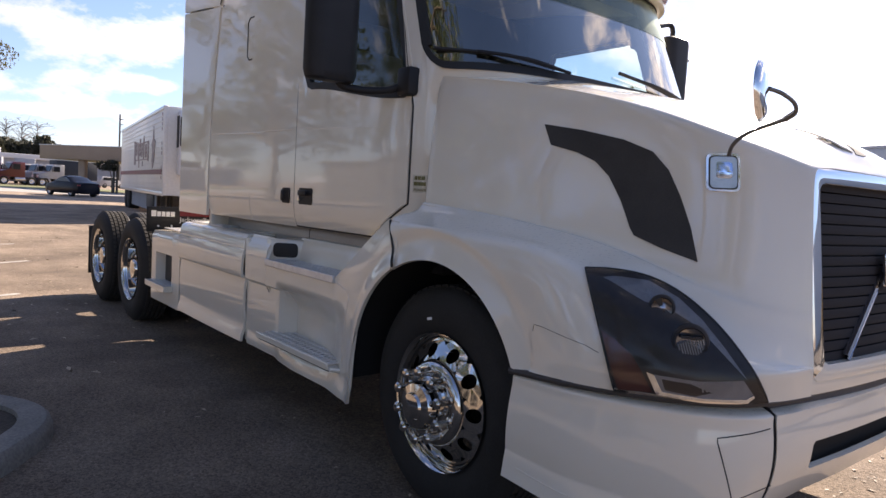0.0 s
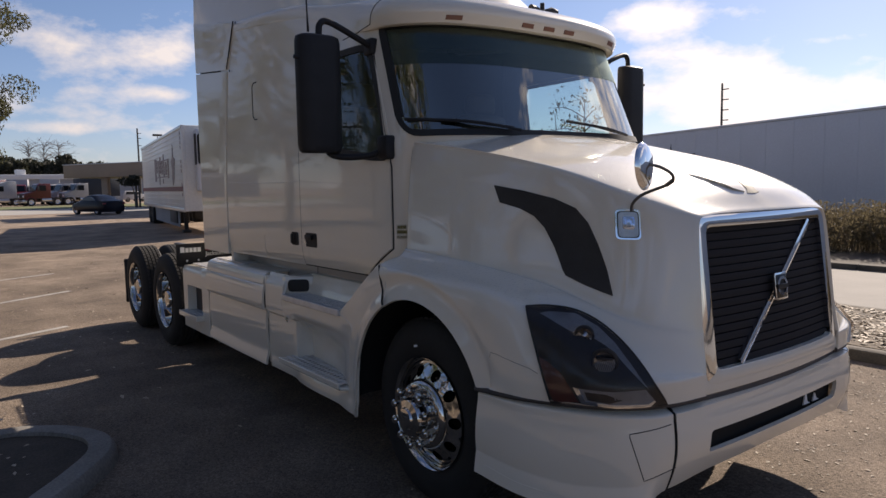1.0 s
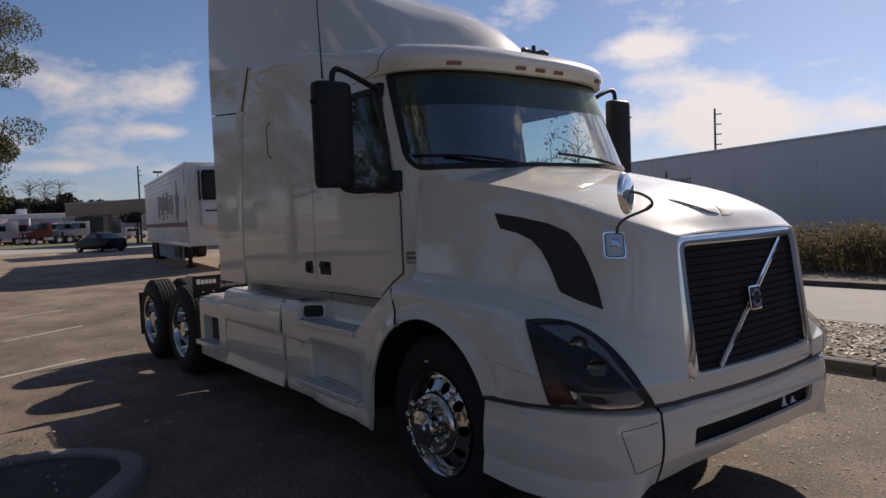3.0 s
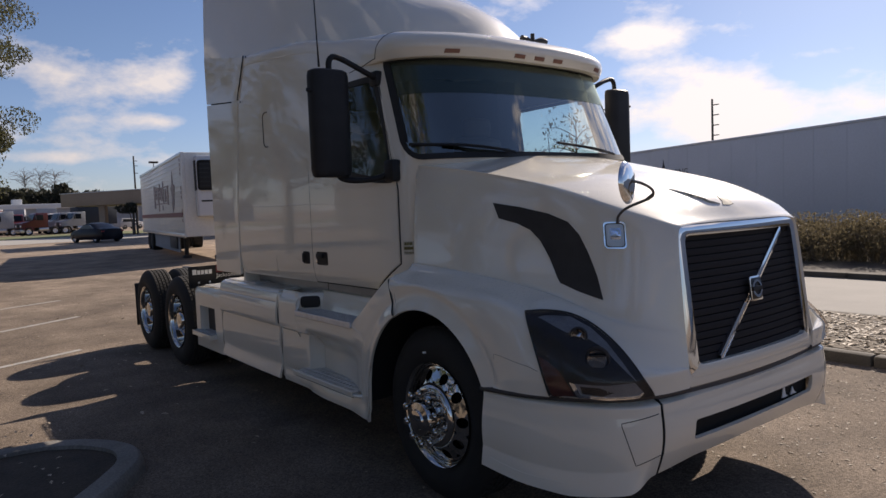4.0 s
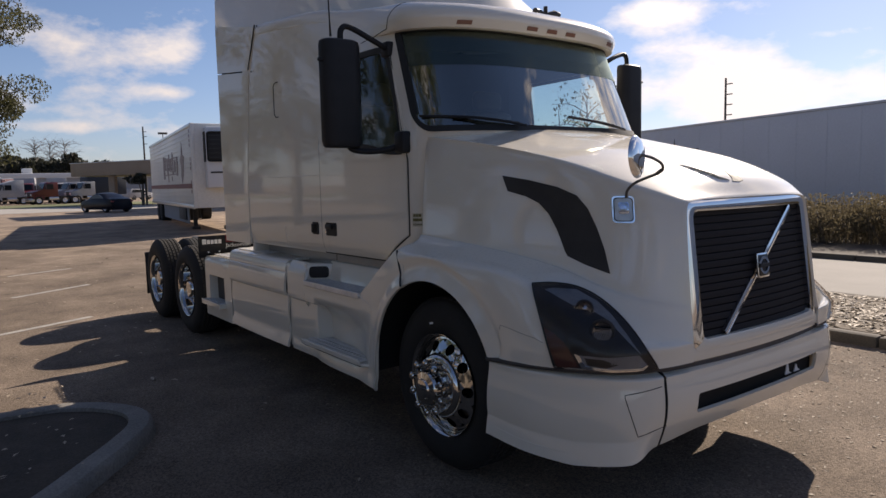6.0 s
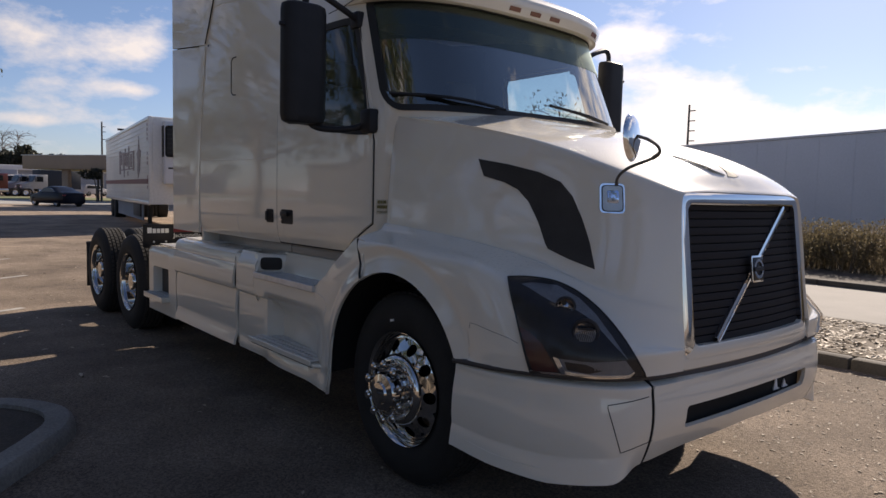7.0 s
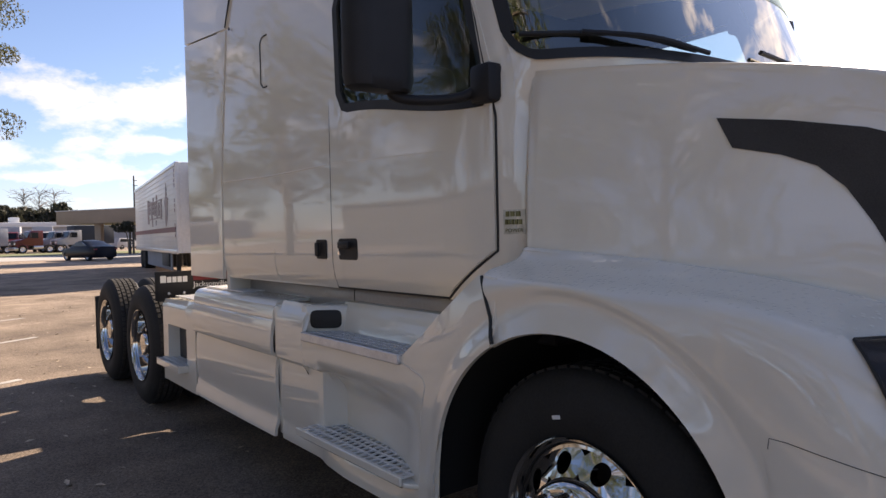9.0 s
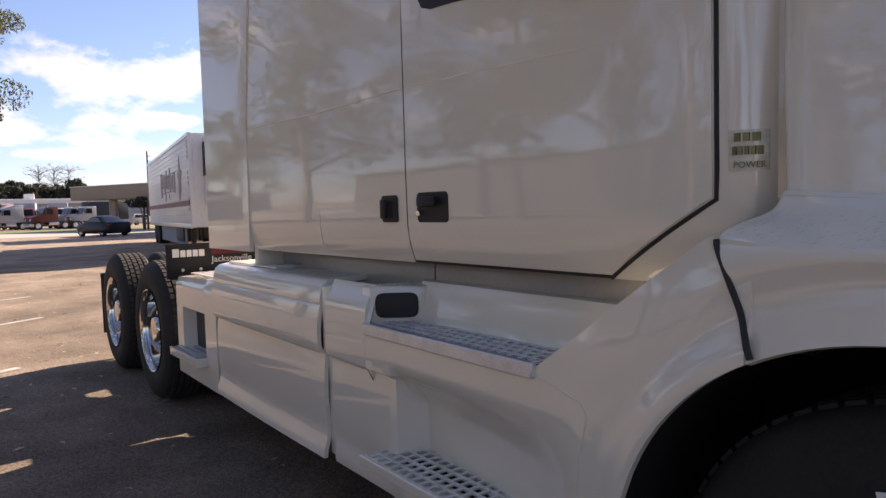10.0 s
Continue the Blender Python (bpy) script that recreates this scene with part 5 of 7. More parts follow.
for s in (-1, 1):
    lo, hi = min, max
    sk = part("side_skirt", step_skirt(s), PAINT, truck, "pearl white side skirt with foot steps", sharp=30)
    part("side_skirt", tank_skirt(s, -3.45, -2.118), PAINT, truck, "pearl white fuel tank skirt", sharp=30)
    part("skirt_joint", boxed(-2.13, -2.045, lo(s * 1.0, s * 1.157), hi(s * 1.0, s * 1.157), 0.36, 0.79, 0.01), PAINT, truck)
    part("skirt_joint", boxed(-2.13, -2.045, lo(s * 1.0, s * 1.180), hi(s * 1.0, s * 1.180), 0.785, 1.06, 0.02), PAINT, truck)
    # step pocket and recess walls
    bm = bmesh.new()
    sheet(bm, [[(x, s * 1.035, 0.93), (x, s * 1.01, 1.06), (x, s * 0.995, 1.095), (x, s * 0.90, 1.11)] for x in (-1.66, -1.2, -0.62)])
    box(bm, -0.90, -0.60, lo(s * 0.9, s * 1.19), hi(s * 0.9, s * 1.19), 0.90, 0.94)
    part("step_recess", bm, PAINT, sk)
    part("step_end", prism(bmesh.new(), [(-1.80, s * 1.168, 0.93), (-1.80, s * 0.92, 0.93), (-1.62, s * 0.92, 0.93), (-1.62, s * 1.02, 0.93), (-1.745, s * 1.168, 0.93)], (0, 0, 0.153), bevel=0.010), PAINT, sk)
    q = Matrix.Translation((-1.6825, s * 1.094, 1.014)) @ pose(0, 0, 0, 0, 0, s * 37.8) @ pose(0, 0, 0, 0, 90, 0)
    part("grab_pocket", prism(bmesh.new(), rounded([(-0.045, -0.078, 0), (0.045, -0.078, 0), (0.045, 0.078, 0), (-0.045, 0.078, 0)], 0.03, 4), (0, 0, 0.008), q, 0.004), RUBBER, sk, "black grab handle opening")
    base, topm = bmesh.new(), bmesh.new()
    tread_plate(base, topm, -1.70, -0.885, s * 1.045, s * 1.195, 0.956, 20, 4)
    st = part("upper_step", base, LINER, sk, "pale metal step tread with dark slots")
    part("step_edge", boxed(-1.735, -0.872, lo(s * 1.19, s * 1.212), hi(s * 1.19, s * 1.212), 0.915, 0.957, 0.004, 1), TREAD_METAL, st)
    part("tread_grid", topm, TREAD_METAL, st, flat=True)
    base, topm = bmesh.new(), bmesh.new()
    tread_plate(base, topm, -1.66, -0.79, s * 1.07, s * 1.262, 0.508, 20, 4)
    part("tread_grid", topm, TREAD_METAL, part("lower_step", base, LINER, sk, "pale metal step tread with dark slots"), flat=True)
    bm = bmesh.new()
    prism(bm, [(-1.73, s * 1.15, 0.458), (-0.66, s * 1.15, 0.458), (-0.77, s * 1.264, 0.468), (-1.67, s * 1.264, 0.468)], (0, 0, 0.022), bevel=0.008)
    box(bm, -1.675, -0.78, lo(s * 1.262, s * 1.276), hi(s * 1.262, s * 1.276), 0.474, 0.51, 0.004, 1)
    part("step_lip", bm, PAINT, sk)
    # rear step box
    rs = bmesh.new()
    xs0, xs1 = -4.27, -3.48
    def ry(z):
        return s * (1.175 - 0.03 * smooth01(z, 0.9, 0.98))
    lower, upper = [], []
    for x in [xs0, -4.14, -4.135, -4.12] + list(np.linspace(-4.05, -3.75, 5)) + [-3.70, -3.685, -3.68, xs1]:
        zt, zb = 0.955 + 0.03 * (x - xs0), 0.33
        if -4.136 <= x <= -3.684:
            pb, pt = 0.50, 0.77
        else:
            pb = pt = 0.6
        lower.append([(x, ry(z), z) for z in np.linspace(zb, pb, 5)])
        upper.append([(x, ry(z), z) for z in np.linspace(pt, zt, 9)])
    sheet(rs, lower)
    sheet(rs, upper)
    sheet(rs, [[(x, s * 1.145, 0.955 + 0.03 * (x - xs0)), (x, s * 0.85, 0.965 + 0.03 * (x - xs0))] for x in (xs0, -3.9, xs1)])
    sheet(rs, [[(xs0, ry(z), z), (xs0, s * 0.8, z)] for z in (0.33, 0.6, 0.953)])
    rsk = part("rear_step_skirt", thick(rs, 0.012), PAINT, truck, "pearl white rear step skirt", sharp=30)
    bm = bmesh.new()
    sheet(bm, [[(-4.136, s * 1.17, z), (-4.10, s * 1.03, z), (-3.72, s * 1.03, z), (-3.684, s * 1.17, z)] for z in (0.49, 0.78)])
    part("step_pocket", bm, PAINT, rsk)
    base, topm = bmesh.new(), bmesh.new()
    tread_plate(base, topm, -4.20, -3.66, s * 1.06, s * 1.245, 0.51, 12, 4)
    part("step_edge", boxed(-4.205, -3.655, lo(s * 1.24, s * 1.25), hi(s * 1.24, s * 1.25), 0.46, 0.512, 0.003, 1), PAINT, rsk)
    part("step_edge", boxed(-3.66, -3.648, lo(s * 1.06, s * 1.25), hi(s * 1.06, s * 1.25), 0.46, 0.512, 0.003, 1), PAINT, rsk)
    part("tread_grid", topm, TREAD_METAL, part("lower_step", base, LINER, rsk), flat=True)
    base, topm = bmesh.new(), bmesh.new()
    tread_plate(base, topm, -4.02, -3.5, s * 0.86, s * 1.14, 0.993, 14, 5)
    part("tread_grid", topm, TREAD_METAL, part("upper_step", base, LINER, rsk), flat=True)
    base, topm = bmesh.new(), bmesh.new()
    tread_plate(base, topm, -3.42, -2.75, s * 0.93, s * 1.10, 1.092, 18, 3)
    part("tread_grid", topm, TREAD_METAL, part("tank_step", base, LINER, truck), flat=True)

# gap between the fender and the skirt
bpy.context.view_layer.update()
dg = bpy.context.evaluated_depsgraph_get()
gap_trees = [hood_tree] + [BVHTree.FromObject(o, dg) for o in truck.children if o.name.startswith("side_skirt")]
for s in (-1, 1):
    path = [spline([(-0.262, 0, 1.075), (-0.30, 0, 1.17), (-0.345, 0, 1.262), (-0.352, 0, 1.285)], i / 14) for i in range(15)]
    part("fender_gap", tube(bmesh.new(), [(p.x, s * (skirt_y(p.x, p.z) + 0.002), p.z) for p in path], 0.0066, 6), RUBBER, hood)
    seam("skirt_joint", [(-0.872, s * 1.7, 0.925), (-0.70, s * 1.7, 0.895), (-0.672, s * 1.7, 0.87), (-0.70, s * 1.7, 0.76), (-0.72, s * 1.7, 0.50)], gap_trees[1:], (0, -s, 0), truck, 0.0022, PAINT, steps=40)

# badge behind the door, kept to plain relief bars
ct = cab_tree
bd = part("badge", laid_on([ct], [(-0.032, -0.043), (0.032, -0.043), (0.032, 0.043), (-0.032, 0.043)], (-0.396, -1.06, 1.462), (1, 0, 0), (0, 0, 1), 0.003, step=0.03), BADGE, truck, "small gilt plate badge")
for i, (z, w) in enumerate(((0.028, 0.023), (0.0, 0.026))):
    for j in range(5 if i else 3):
        n = 5 if i else 3
        x = -w + 2 * w * (j + 0.5) / n
        part("relief_bar", laid_on([ct], [(x - w / n * 0.75, z - 0.009), (x + w / n * 0.6, z - 0.009), (x + w / n * 0.6, z + 0.009), (x - w / n * 0.75, z + 0.009)], (-0.396, -1.06, 1.462), (1, 0, 0), (0, 0, 1), 0.0055, step=0.03), GILT, bd)

h = ct.ray_cast(Vector((-0.396, -2, 1.433)), Vector((0, 1, 0)), 3)
right = Vector((-h[1].y, h[1].x, 0)).normalized()
lettering("POWER", 0.0185, GILT, h[0] - right * 0.029 + h[1] * 0.004 - Vector((0, 0, 0.007)), right if right.x > 0 else -right, (0, 0, 1), bd, 0.001)


# ---- door mirrors ----
for s in (-1, 1):
    mr = tagged(new("door_mirror"), "large black door mirror on tube arms")
    mr.parent = truck
    bm = bmesh.new()
    my, mz = (1.385, 2.262) if s < 0 else (1.45, 2.335)
    q = Matrix.Translation((-0.70, s * my, mz))
    out = rounded([(-0.02, -0.138, 0), (-0.02, 0.138, 0), (0.05, 0.130, 0), (0.08, 0.08, 0), (0.08, -0.08, 0), (0.05, -0.130, 0)], 0.025, 3)
    rows = []
    for z, k in ((-0.335, 0.80), (-0.325, 0.93), (-0.29, 1.0), (0, 1.0), (0.29, 1.0), (0.32, 0.95), (0.33, 0.82)):
        rows.append([q @ Vector((p.x * k, p.y * k, z)) for p in out])
    v = sheet(bm, rows, True)
    bm.faces.new(v[0])
    bm.faces.new(v[-1])
    part("housing", bm, PLASTIC, mr, "black mirror housing")
    part("mirror_glass", boxed(-0.026, -0.018, -0.12, 0.12, -0.31, 0.31, 0.003, 1, q), MIRROR, mr)
    b = cab_point(k_of(-0.50), 1.955, 0.0)
    t = cab_point(k_of(-0.47), 2.57, 0.0)
    for pts in ([(t.x, s * -t.y, t.z), (-0.66, s * 1.14, mz + 0.34), (-0.70, s * (my - 0.085), mz + 0.42), (-0.70, s * (my - 0.025), mz + 0.40), (-0.70, s * (my - 0.015), mz + 0.32)], [(b.x, s * -b.y, b.z), (-0.56, s * 1.12, 1.915), (-0.63, s * 1.24, mz - 0.36), (-0.69, s * (my - 0.065), mz - 0.34), (-0.70, s * (my - 0.035), mz - 0.28)]):
        part("arm", tube(bmesh.new(), pts, 0.019, 10, 20), PLASTIC, mr)
    part("foot", boxed(-0.06, 0.05, -0.05, 0.06, -0.07, 0.07, 0.02, 2, Matrix.Translation((b.x + 0.02, s * -(b.y + 0.01), b.z))), PLASTIC, mr)
    part("foot", boxed(-0.05, 0.04, -0.03, 0.03, -0.05, 0.05, 0.015, 2, Matrix.Translation((t.x, s * -t.y, t.z))), PLASTIC, mr)
    part("knob", lathe(bmesh.new(), [(0.012, -0.02), (0.012, 0.015), (0, 0.018)], 10, pose(-0.67, s * (my + 0.142), mz + 0.198, -90 * s)), PLASTIC, mr)
part("whip_antenna", tube(bmesh.new(), [(-0.73, -1.42, 2.62), (-0.735, -1.42, 2.72), (-0.78, -1.43, 4.0)], [0.008, 0.005, 0.0018], 6), RUBBER, truck, "thin black whip antenna")

# wipers
for s, y0 in ((1, -0.46), (1, 0.52)):
    w = tagged(new("wiper"), "black wiper arm and blade")
    w.parent = truck
    def ws_at(y, z):
        k = math.degrees(math.acos(min(1, (abs(y) / 1.085)) ** (CAB_N / 2)))
        p = cab_point(k, z, 0.0)
        return Vector((p.x + 0.02, y, z))
    part("arm", tube(bmesh.new(), [ws_at(y0, 2.04) + Vector((0.03, 0, 0)), ws_at(y0 - 0.22, 2.068) + Vector((0.02, 0, 0.01)), ws_at(y0 - 0.42, 2.10)], 0.009, 6, 10), PLASTIC, w)
    part("blade", tube(bmesh.new(), [ws_at(y0 - 0.02, 2.055), ws_at(y0 - 0.3, 2.09), ws_at(y0 - 0.55, 2.112)], 0.010, 6, 12), RUBBER, w)

# cab inside
part("dashboard", boxed(-0.75, -0.17, -0.72, 0.72, 1.6, 2.02, 0.06, 3), DARK_INT, truck, "dark grey dashboard")
for y in (-0.6, 0.6):
    st = tagged(new("cab_seat"), "dark high-backed cab seat")
    st.parent = truck
    part("seat", boxed(-1.55, -1.05, y - 0.25, y + 0.25, 1.55, 1.75, 0.06, 3), DARK_INT, st)
    part("backrest", boxed(-1.68, -1.5, y - 0.25, y + 0.25, 1.7, 2.32, 0.07, 3), DARK_INT, st)
    part("headrest", boxed(-1.66, -1.54, y - 0.15, y + 0.15, 2.32, 2.5, 0.05, 3), DARK_INT, st)
bm = bmesh.new()
ring = [Vector((0.24 * math.cos(a), 0.24 * math.sin(a), 0)) for a in np.linspace(0, 2 * math.pi, 33)]
q = pose(-0.86, 0.58, 1.9, 0, -62, 0)
tube(bm, [q @ p for p in ring], 0.016, 8)
tube(bm, [q @ Vector((-0.24, 0, 0)), q @ Vector((0.24, 0, 0))], 0.014, 6)
part("steering_wheel", bm, DARK_INT, truck)
part("curtain_wall", boxed(-1.86, -1.8, -1.05, 1.05, 1.2, 2.85), RUBBER, truck, "dark sleeper curtain")
# beacon bracket on the roof
bm = bmesh.new()
tube(bm, [(-0.695, 0.44, 2.86), (-0.695, 0.44, 3.035)], [0.022, 0.016], 10)
tube(bm, [(-0.695, 0.425, 2.975), (-0.695, 0.37, 2.985), (-0.695, 0.325, 2.982)], [0.014, 0.022, 0.03], 12)
tube(bm, [(-0.695, 0.455, 2.975), (-0.695, 0.53, 2.988), (-0.695, 0.585, 2.985)], [0.016, 0.03, 0.024], 12)
part("roof_horn", bm, CHASSIS, truck, "small black roof horn")


# ---- ground ----
ASPHALT = material("worn_asphalt", (0.190, 0.149, 0.114), 0.92, 0, 0, 0.4, 0.7, 150, 0.8, (0.088, 0.068, 0.053), spec=0.15)
# stones of the worn surface, each of its own shade, and broad stains
an, al = ASPHALT.node_tree.nodes, ASPHALT.node_tree.links
ab = an["Principled BSDF"]
a_src, a_nrm = ab.inputs["Base Color"].links[0].from_socket, ab.inputs["Normal"].links[0].from_socket
a_co, a_vo, a_sep, a_rng, a_mix, a_bp = (an.new("ShaderNode" + k) for k in ("TexCoord", "TexVoronoi", "SeparateColor", "MapRange", "Mix", "Bump"))
a_st, a_str, a_mix2 = an.new("ShaderNodeTexNoise"), an.new("ShaderNodeMapRange"), an.new("ShaderNodeMix")
a_vo.inputs["Scale"].default_value = 85.0
a_rng.inputs["To Min"].default_value, a_rng.inputs["To Max"].default_value = 0.65, 1.35
a_st.inputs["Scale"].default_value, a_st.inputs["Detail"].default_value = 2.3, 8.0
a_str.inputs["From Min"].default_value, a_str.inputs["From Max"].default_value = 0.3, 0.7
a_str.inputs["To Min"].default_value, a_str.inputs["To Max"].default_value = 0.8, 1.18
for node, fac in ((a_mix, a_rng), (a_mix2, a_str)):
    node.data_type, node.blend_type = "RGBA", "MULTIPLY"
    node.inputs["Factor"].default_value = 1.0
    al.new(fac.outputs["Result"], node.inputs["B"])
al.new(a_co.outputs["Object"], a_vo.inputs["Vector"])
al.new(a_co.outputs["Object"], a_st.inputs["Vector"])
al.new(a_vo.outputs["Color"], a_sep.inputs["Color"])
al.new(a_sep.outputs["Red"], a_rng.inputs["Value"])
al.new(a_st.outputs["Fac"], a_str.inputs["Value"])
al.new(a_src, a_mix.inputs["A"])
al.new(a_mix.outputs["Result"], a_mix2.inputs["A"])
# paler with distance: brightness under a glancing sun, put into the colour
a_xyz, a_glance, a_mix3 = an.new("ShaderNodeSeparateXYZ"), an.new("ShaderNodeMapRange"), an.new("ShaderNodeMix")
a_glance.inputs["From Min"].default_value, a_glance.inputs["From Max"].default_value = -9.0, -30.0
a_glance.inputs["To Min"].default_value, a_glance.inputs["To Max"].default_value = 1.0, 1.55
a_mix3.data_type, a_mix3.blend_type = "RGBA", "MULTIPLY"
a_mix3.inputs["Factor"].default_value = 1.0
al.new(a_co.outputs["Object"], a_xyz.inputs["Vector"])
al.new(a_xyz.outputs["X"], a_glance.inputs["Value"])
al.new(a_glance.outputs["Result"], a_mix3.inputs["B"])
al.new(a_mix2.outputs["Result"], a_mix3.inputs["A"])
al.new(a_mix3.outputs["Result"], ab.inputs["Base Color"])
a_bp.inputs["Strength"].default_value, a_bp.inputs["Distance"].default_value = 0.5, 0.006
a_bp.invert = True
al.new(a_vo.outputs["Distance"], a_bp.inputs["Height"])
al.new(a_nrm, a_bp.inputs["Normal"])
al.new(a_bp.outputs["Normal"], ab.inputs["Normal"])
CONCRETE = material("pale_concrete", (0.150, 0.138, 0.125), 0.85, 0, 0, 0.18, 1.2, 50, 0.3)
LANE = material("sun_bleached_concrete", (0.34, 0.32, 0.29), 0.85, 0, 0, 0.15, 0.5, 20, 0.2)
KERB = material("kerb_concrete", (0.20, 0.185, 0.165), 0.85, 0, 0, 0.35, 3, 60, 0.5)
KERB_DARK = material("stained_kerb_concrete", (0.085, 0.073, 0.058), 0.9, 0, 0, 0.4, 3, 60, 0.5)
SOIL = material("dark_soil", (0.062, 0.048, 0.036), 0.95, 0, 0, 0.4, 4, 60, 0.9)
LITTER = material("leaf_litter_soil", (0.13, 0.10, 0.07), 0.95, 0, 0, 0.45, 5, 70, 0.9)
LEAF_DRY = material("dry_leaf", (0.42, 0.34, 0.25), 0.7, 0, 0, 0.4, 9, 80, 0, vary=0.25)
LINE = material("faded_white_line", (0.36, 0.34, 0.31), 0.8, 0, 0, 0.35, 5, 70, 0.1)
GRASS = material("dry_grass", (0.13, 0.14, 0.055), 0.9, 0, 0, 0.4, 1.5, 40, 0.5)
LEAF = leaf_material("green_leaf", (0.055, 0.075, 0.025))
LEAF_DARK = leaf_material("dark_evergreen_leaf", (0.034, 0.036, 0.022), 0.25)
LEAF_OLIVE = leaf_material("olive_leaf", (0.065, 0.065, 0.03))
HEDGE_LEAF = leaf_material("russet_hedge_leaf", (0.085, 0.070, 0.042), 0.5)
HEDGE_GREEN = leaf_material("green_hedge_leaf", (0.075, 0.075, 0.036), 0.5)
STRAW = leaf_material("dry_straw", (0.155, 0.122, 0.078), 0.45)
BARK = material("grey_bark", (0.11, 0.09, 0.07), 0.9, 0, 0, 0.3, 6, 40, 0.6)
TWIG = material("bare_twigs", (0.17, 0.16, 0.155), 0.9)
WALL_WHITE = material("grey_white_wall", (0.55, 0.56, 0.58), 0.7, 0, 0, 0.06, 0.3, 8, 0.05)
STEEL_WHITE = material("white_trailer_skin", (0.82, 0.79, 0.72), 0.45, 0, 0.2, 0.07, 0.6, 12, 0.02)
BROWN = material("brown_fascia", (0.27, 0.195, 0.140), 0.8, 0, 0, 0.12, 0.5, 10, 0.1)
DARKWALL = material("dark_brown_wall", (0.07, 0.062, 0.055), 0.85, 0, 0, 0.2, 0.6, 12, 0.1)
ROOF_PALE = material("pale_metal_roof", (0.6, 0.6, 0.6), 0.5)
SIGN_BROWN = material("worn_brown_sign", (0.36, 0.285, 0.26), 0.6, 0, 0, 0.3, 3, 30)
GREYWALL = material("grey_wall", (0.28, 0.29, 0.31), 0.8, 0, 0, 0.1, 0.4)
RED = material("faded_red_paint", (0.105, 0.008, 0.012), 0.4, 0, 0.4)
BLUE = material("dark_blue_paint", (0.004, 0.005, 0.011), 0.3, 0.0, 0.0, spec=0.12)
TEAL = material("blue_grey_tarp", (0.016, 0.022, 0.032), 0.7)
CARGLASS = material("dark_car_glass", (0.01, 0.012, 0.015), 0.1, spec=0.3)
WHITEPAINT = material("white_truck_paint", (0.7, 0.7, 0.7), 0.4, 0, 0.3)
# white of the far vehicles, greyed to hold the shade on them
FAR_WHITE = material("shaded_white_paint", (0.34, 0.34, 0.355), 0.5, 0, 0.1, 0.15, 1.0, 10)
POLE = material("grey_pole", (0.05, 0.046, 0.042), 0.8)

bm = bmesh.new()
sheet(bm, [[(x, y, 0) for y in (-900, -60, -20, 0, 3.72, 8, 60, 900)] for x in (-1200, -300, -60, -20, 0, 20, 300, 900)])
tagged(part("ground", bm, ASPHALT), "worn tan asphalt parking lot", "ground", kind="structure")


def strip(name, x0, x1, y0, y1, z0, z1, mat, label, cat, bevel=0.0):
    return tagged(part(name, boxed(x0, x1, y0, y1, z0, z1, bevel), mat), label, cat, kind="structure")


strip("pavement", -16, 40, 6.1, 10.6, -0.1, 0.004, CONCRETE, "pale concrete service road beyond the planted strip", "road")
strip("planting_strip", -16, 40, 3.87, 5.98, -0.1, 0.11, LITTER, "strip of soil covered with fallen leaves", "ground")
strip("hedge_bed", -30, 40, 10.75, 24, -0.1, 0.09, SOIL, "dark mulch bed under the hedge", "ground")
strip("grass_verge", -92, -75, -60, 30, -0.1, 0.02, GRASS, "dry grass verge by the far parking row", "ground")
strip("far_lane", -75, -58, -60, 30, -0.1, 0.006, LANE, "pale far lane", "road")
kerb = thing("kerb", "long pale concrete kerb of the planted strip", "kerb", kind="structure")
for y0, y1 in ((3.70, 3.86), (5.99, 6.13), (10.6, 10.74)):
    for i in range(28):
        part("kerb_stone", boxed(-16 + i * 1.5 + 0.006, -14.5 + i * 1.5 - 0.006, y0, y1, -0.1, 0.112, 0.03), KERB_DARK, kerb)

# kerbed island with a rounded end
isl = [(0.9, -9.0), (0.25, -4.6), (-0.30, -3.56), (-0.76, -3.10), (-1.16, -2.77), (-1.44, -2.55), (-1.72, -2.38), (-2.02, -2.34), (-2.30, -2.45), (-2.52, -2.66), (-2.65, -3.0), (-2.70, -4.2), (-2.8, -9.0)]
line = [spline([(x, y, 0) for x, y in isl], i / 60) for i in range(61)]
bm = bmesh.new()
rows = []
for i, p in enumerate(line):
    d = (line[min(60, i + 1)] - line[max(0, i - 1)]).normalized()
    n_in = Vector((-d.y, d.x, 0))
    rows.append([p + n_in * a + Vector((0, 0, z)) for a, z in ((-0.01, -0.05), (0.0, 0.05), (0.012, 0.08), (0.032, 0.098), (0.145, 0.102), (0.165, 0.096), (0.172, 0.04))])
sheet(bm, rows)
tagged(part("island_kerb", bm, KERB), "rounded concrete kerb of a planted island", "kerb", kind="structure")
bm = bmesh.new()
inner = [p + Vector((0, 0, 0.07)) + (Vector((-1.4, -6, 0)) - Vector((p.x, p.y, 0))).normalized() * 0.15 for p in line]
mid = Vector((-1.4, -6.0, 0.12))
sheet(bm, [[p.lerp(mid, t) for t in (0, 0.25, 0.5, 0.75, 1)] for p in inner])
tagged(part("island_soil", bm, SOIL), "bare dark soil of the planted island", "ground", kind="structure")

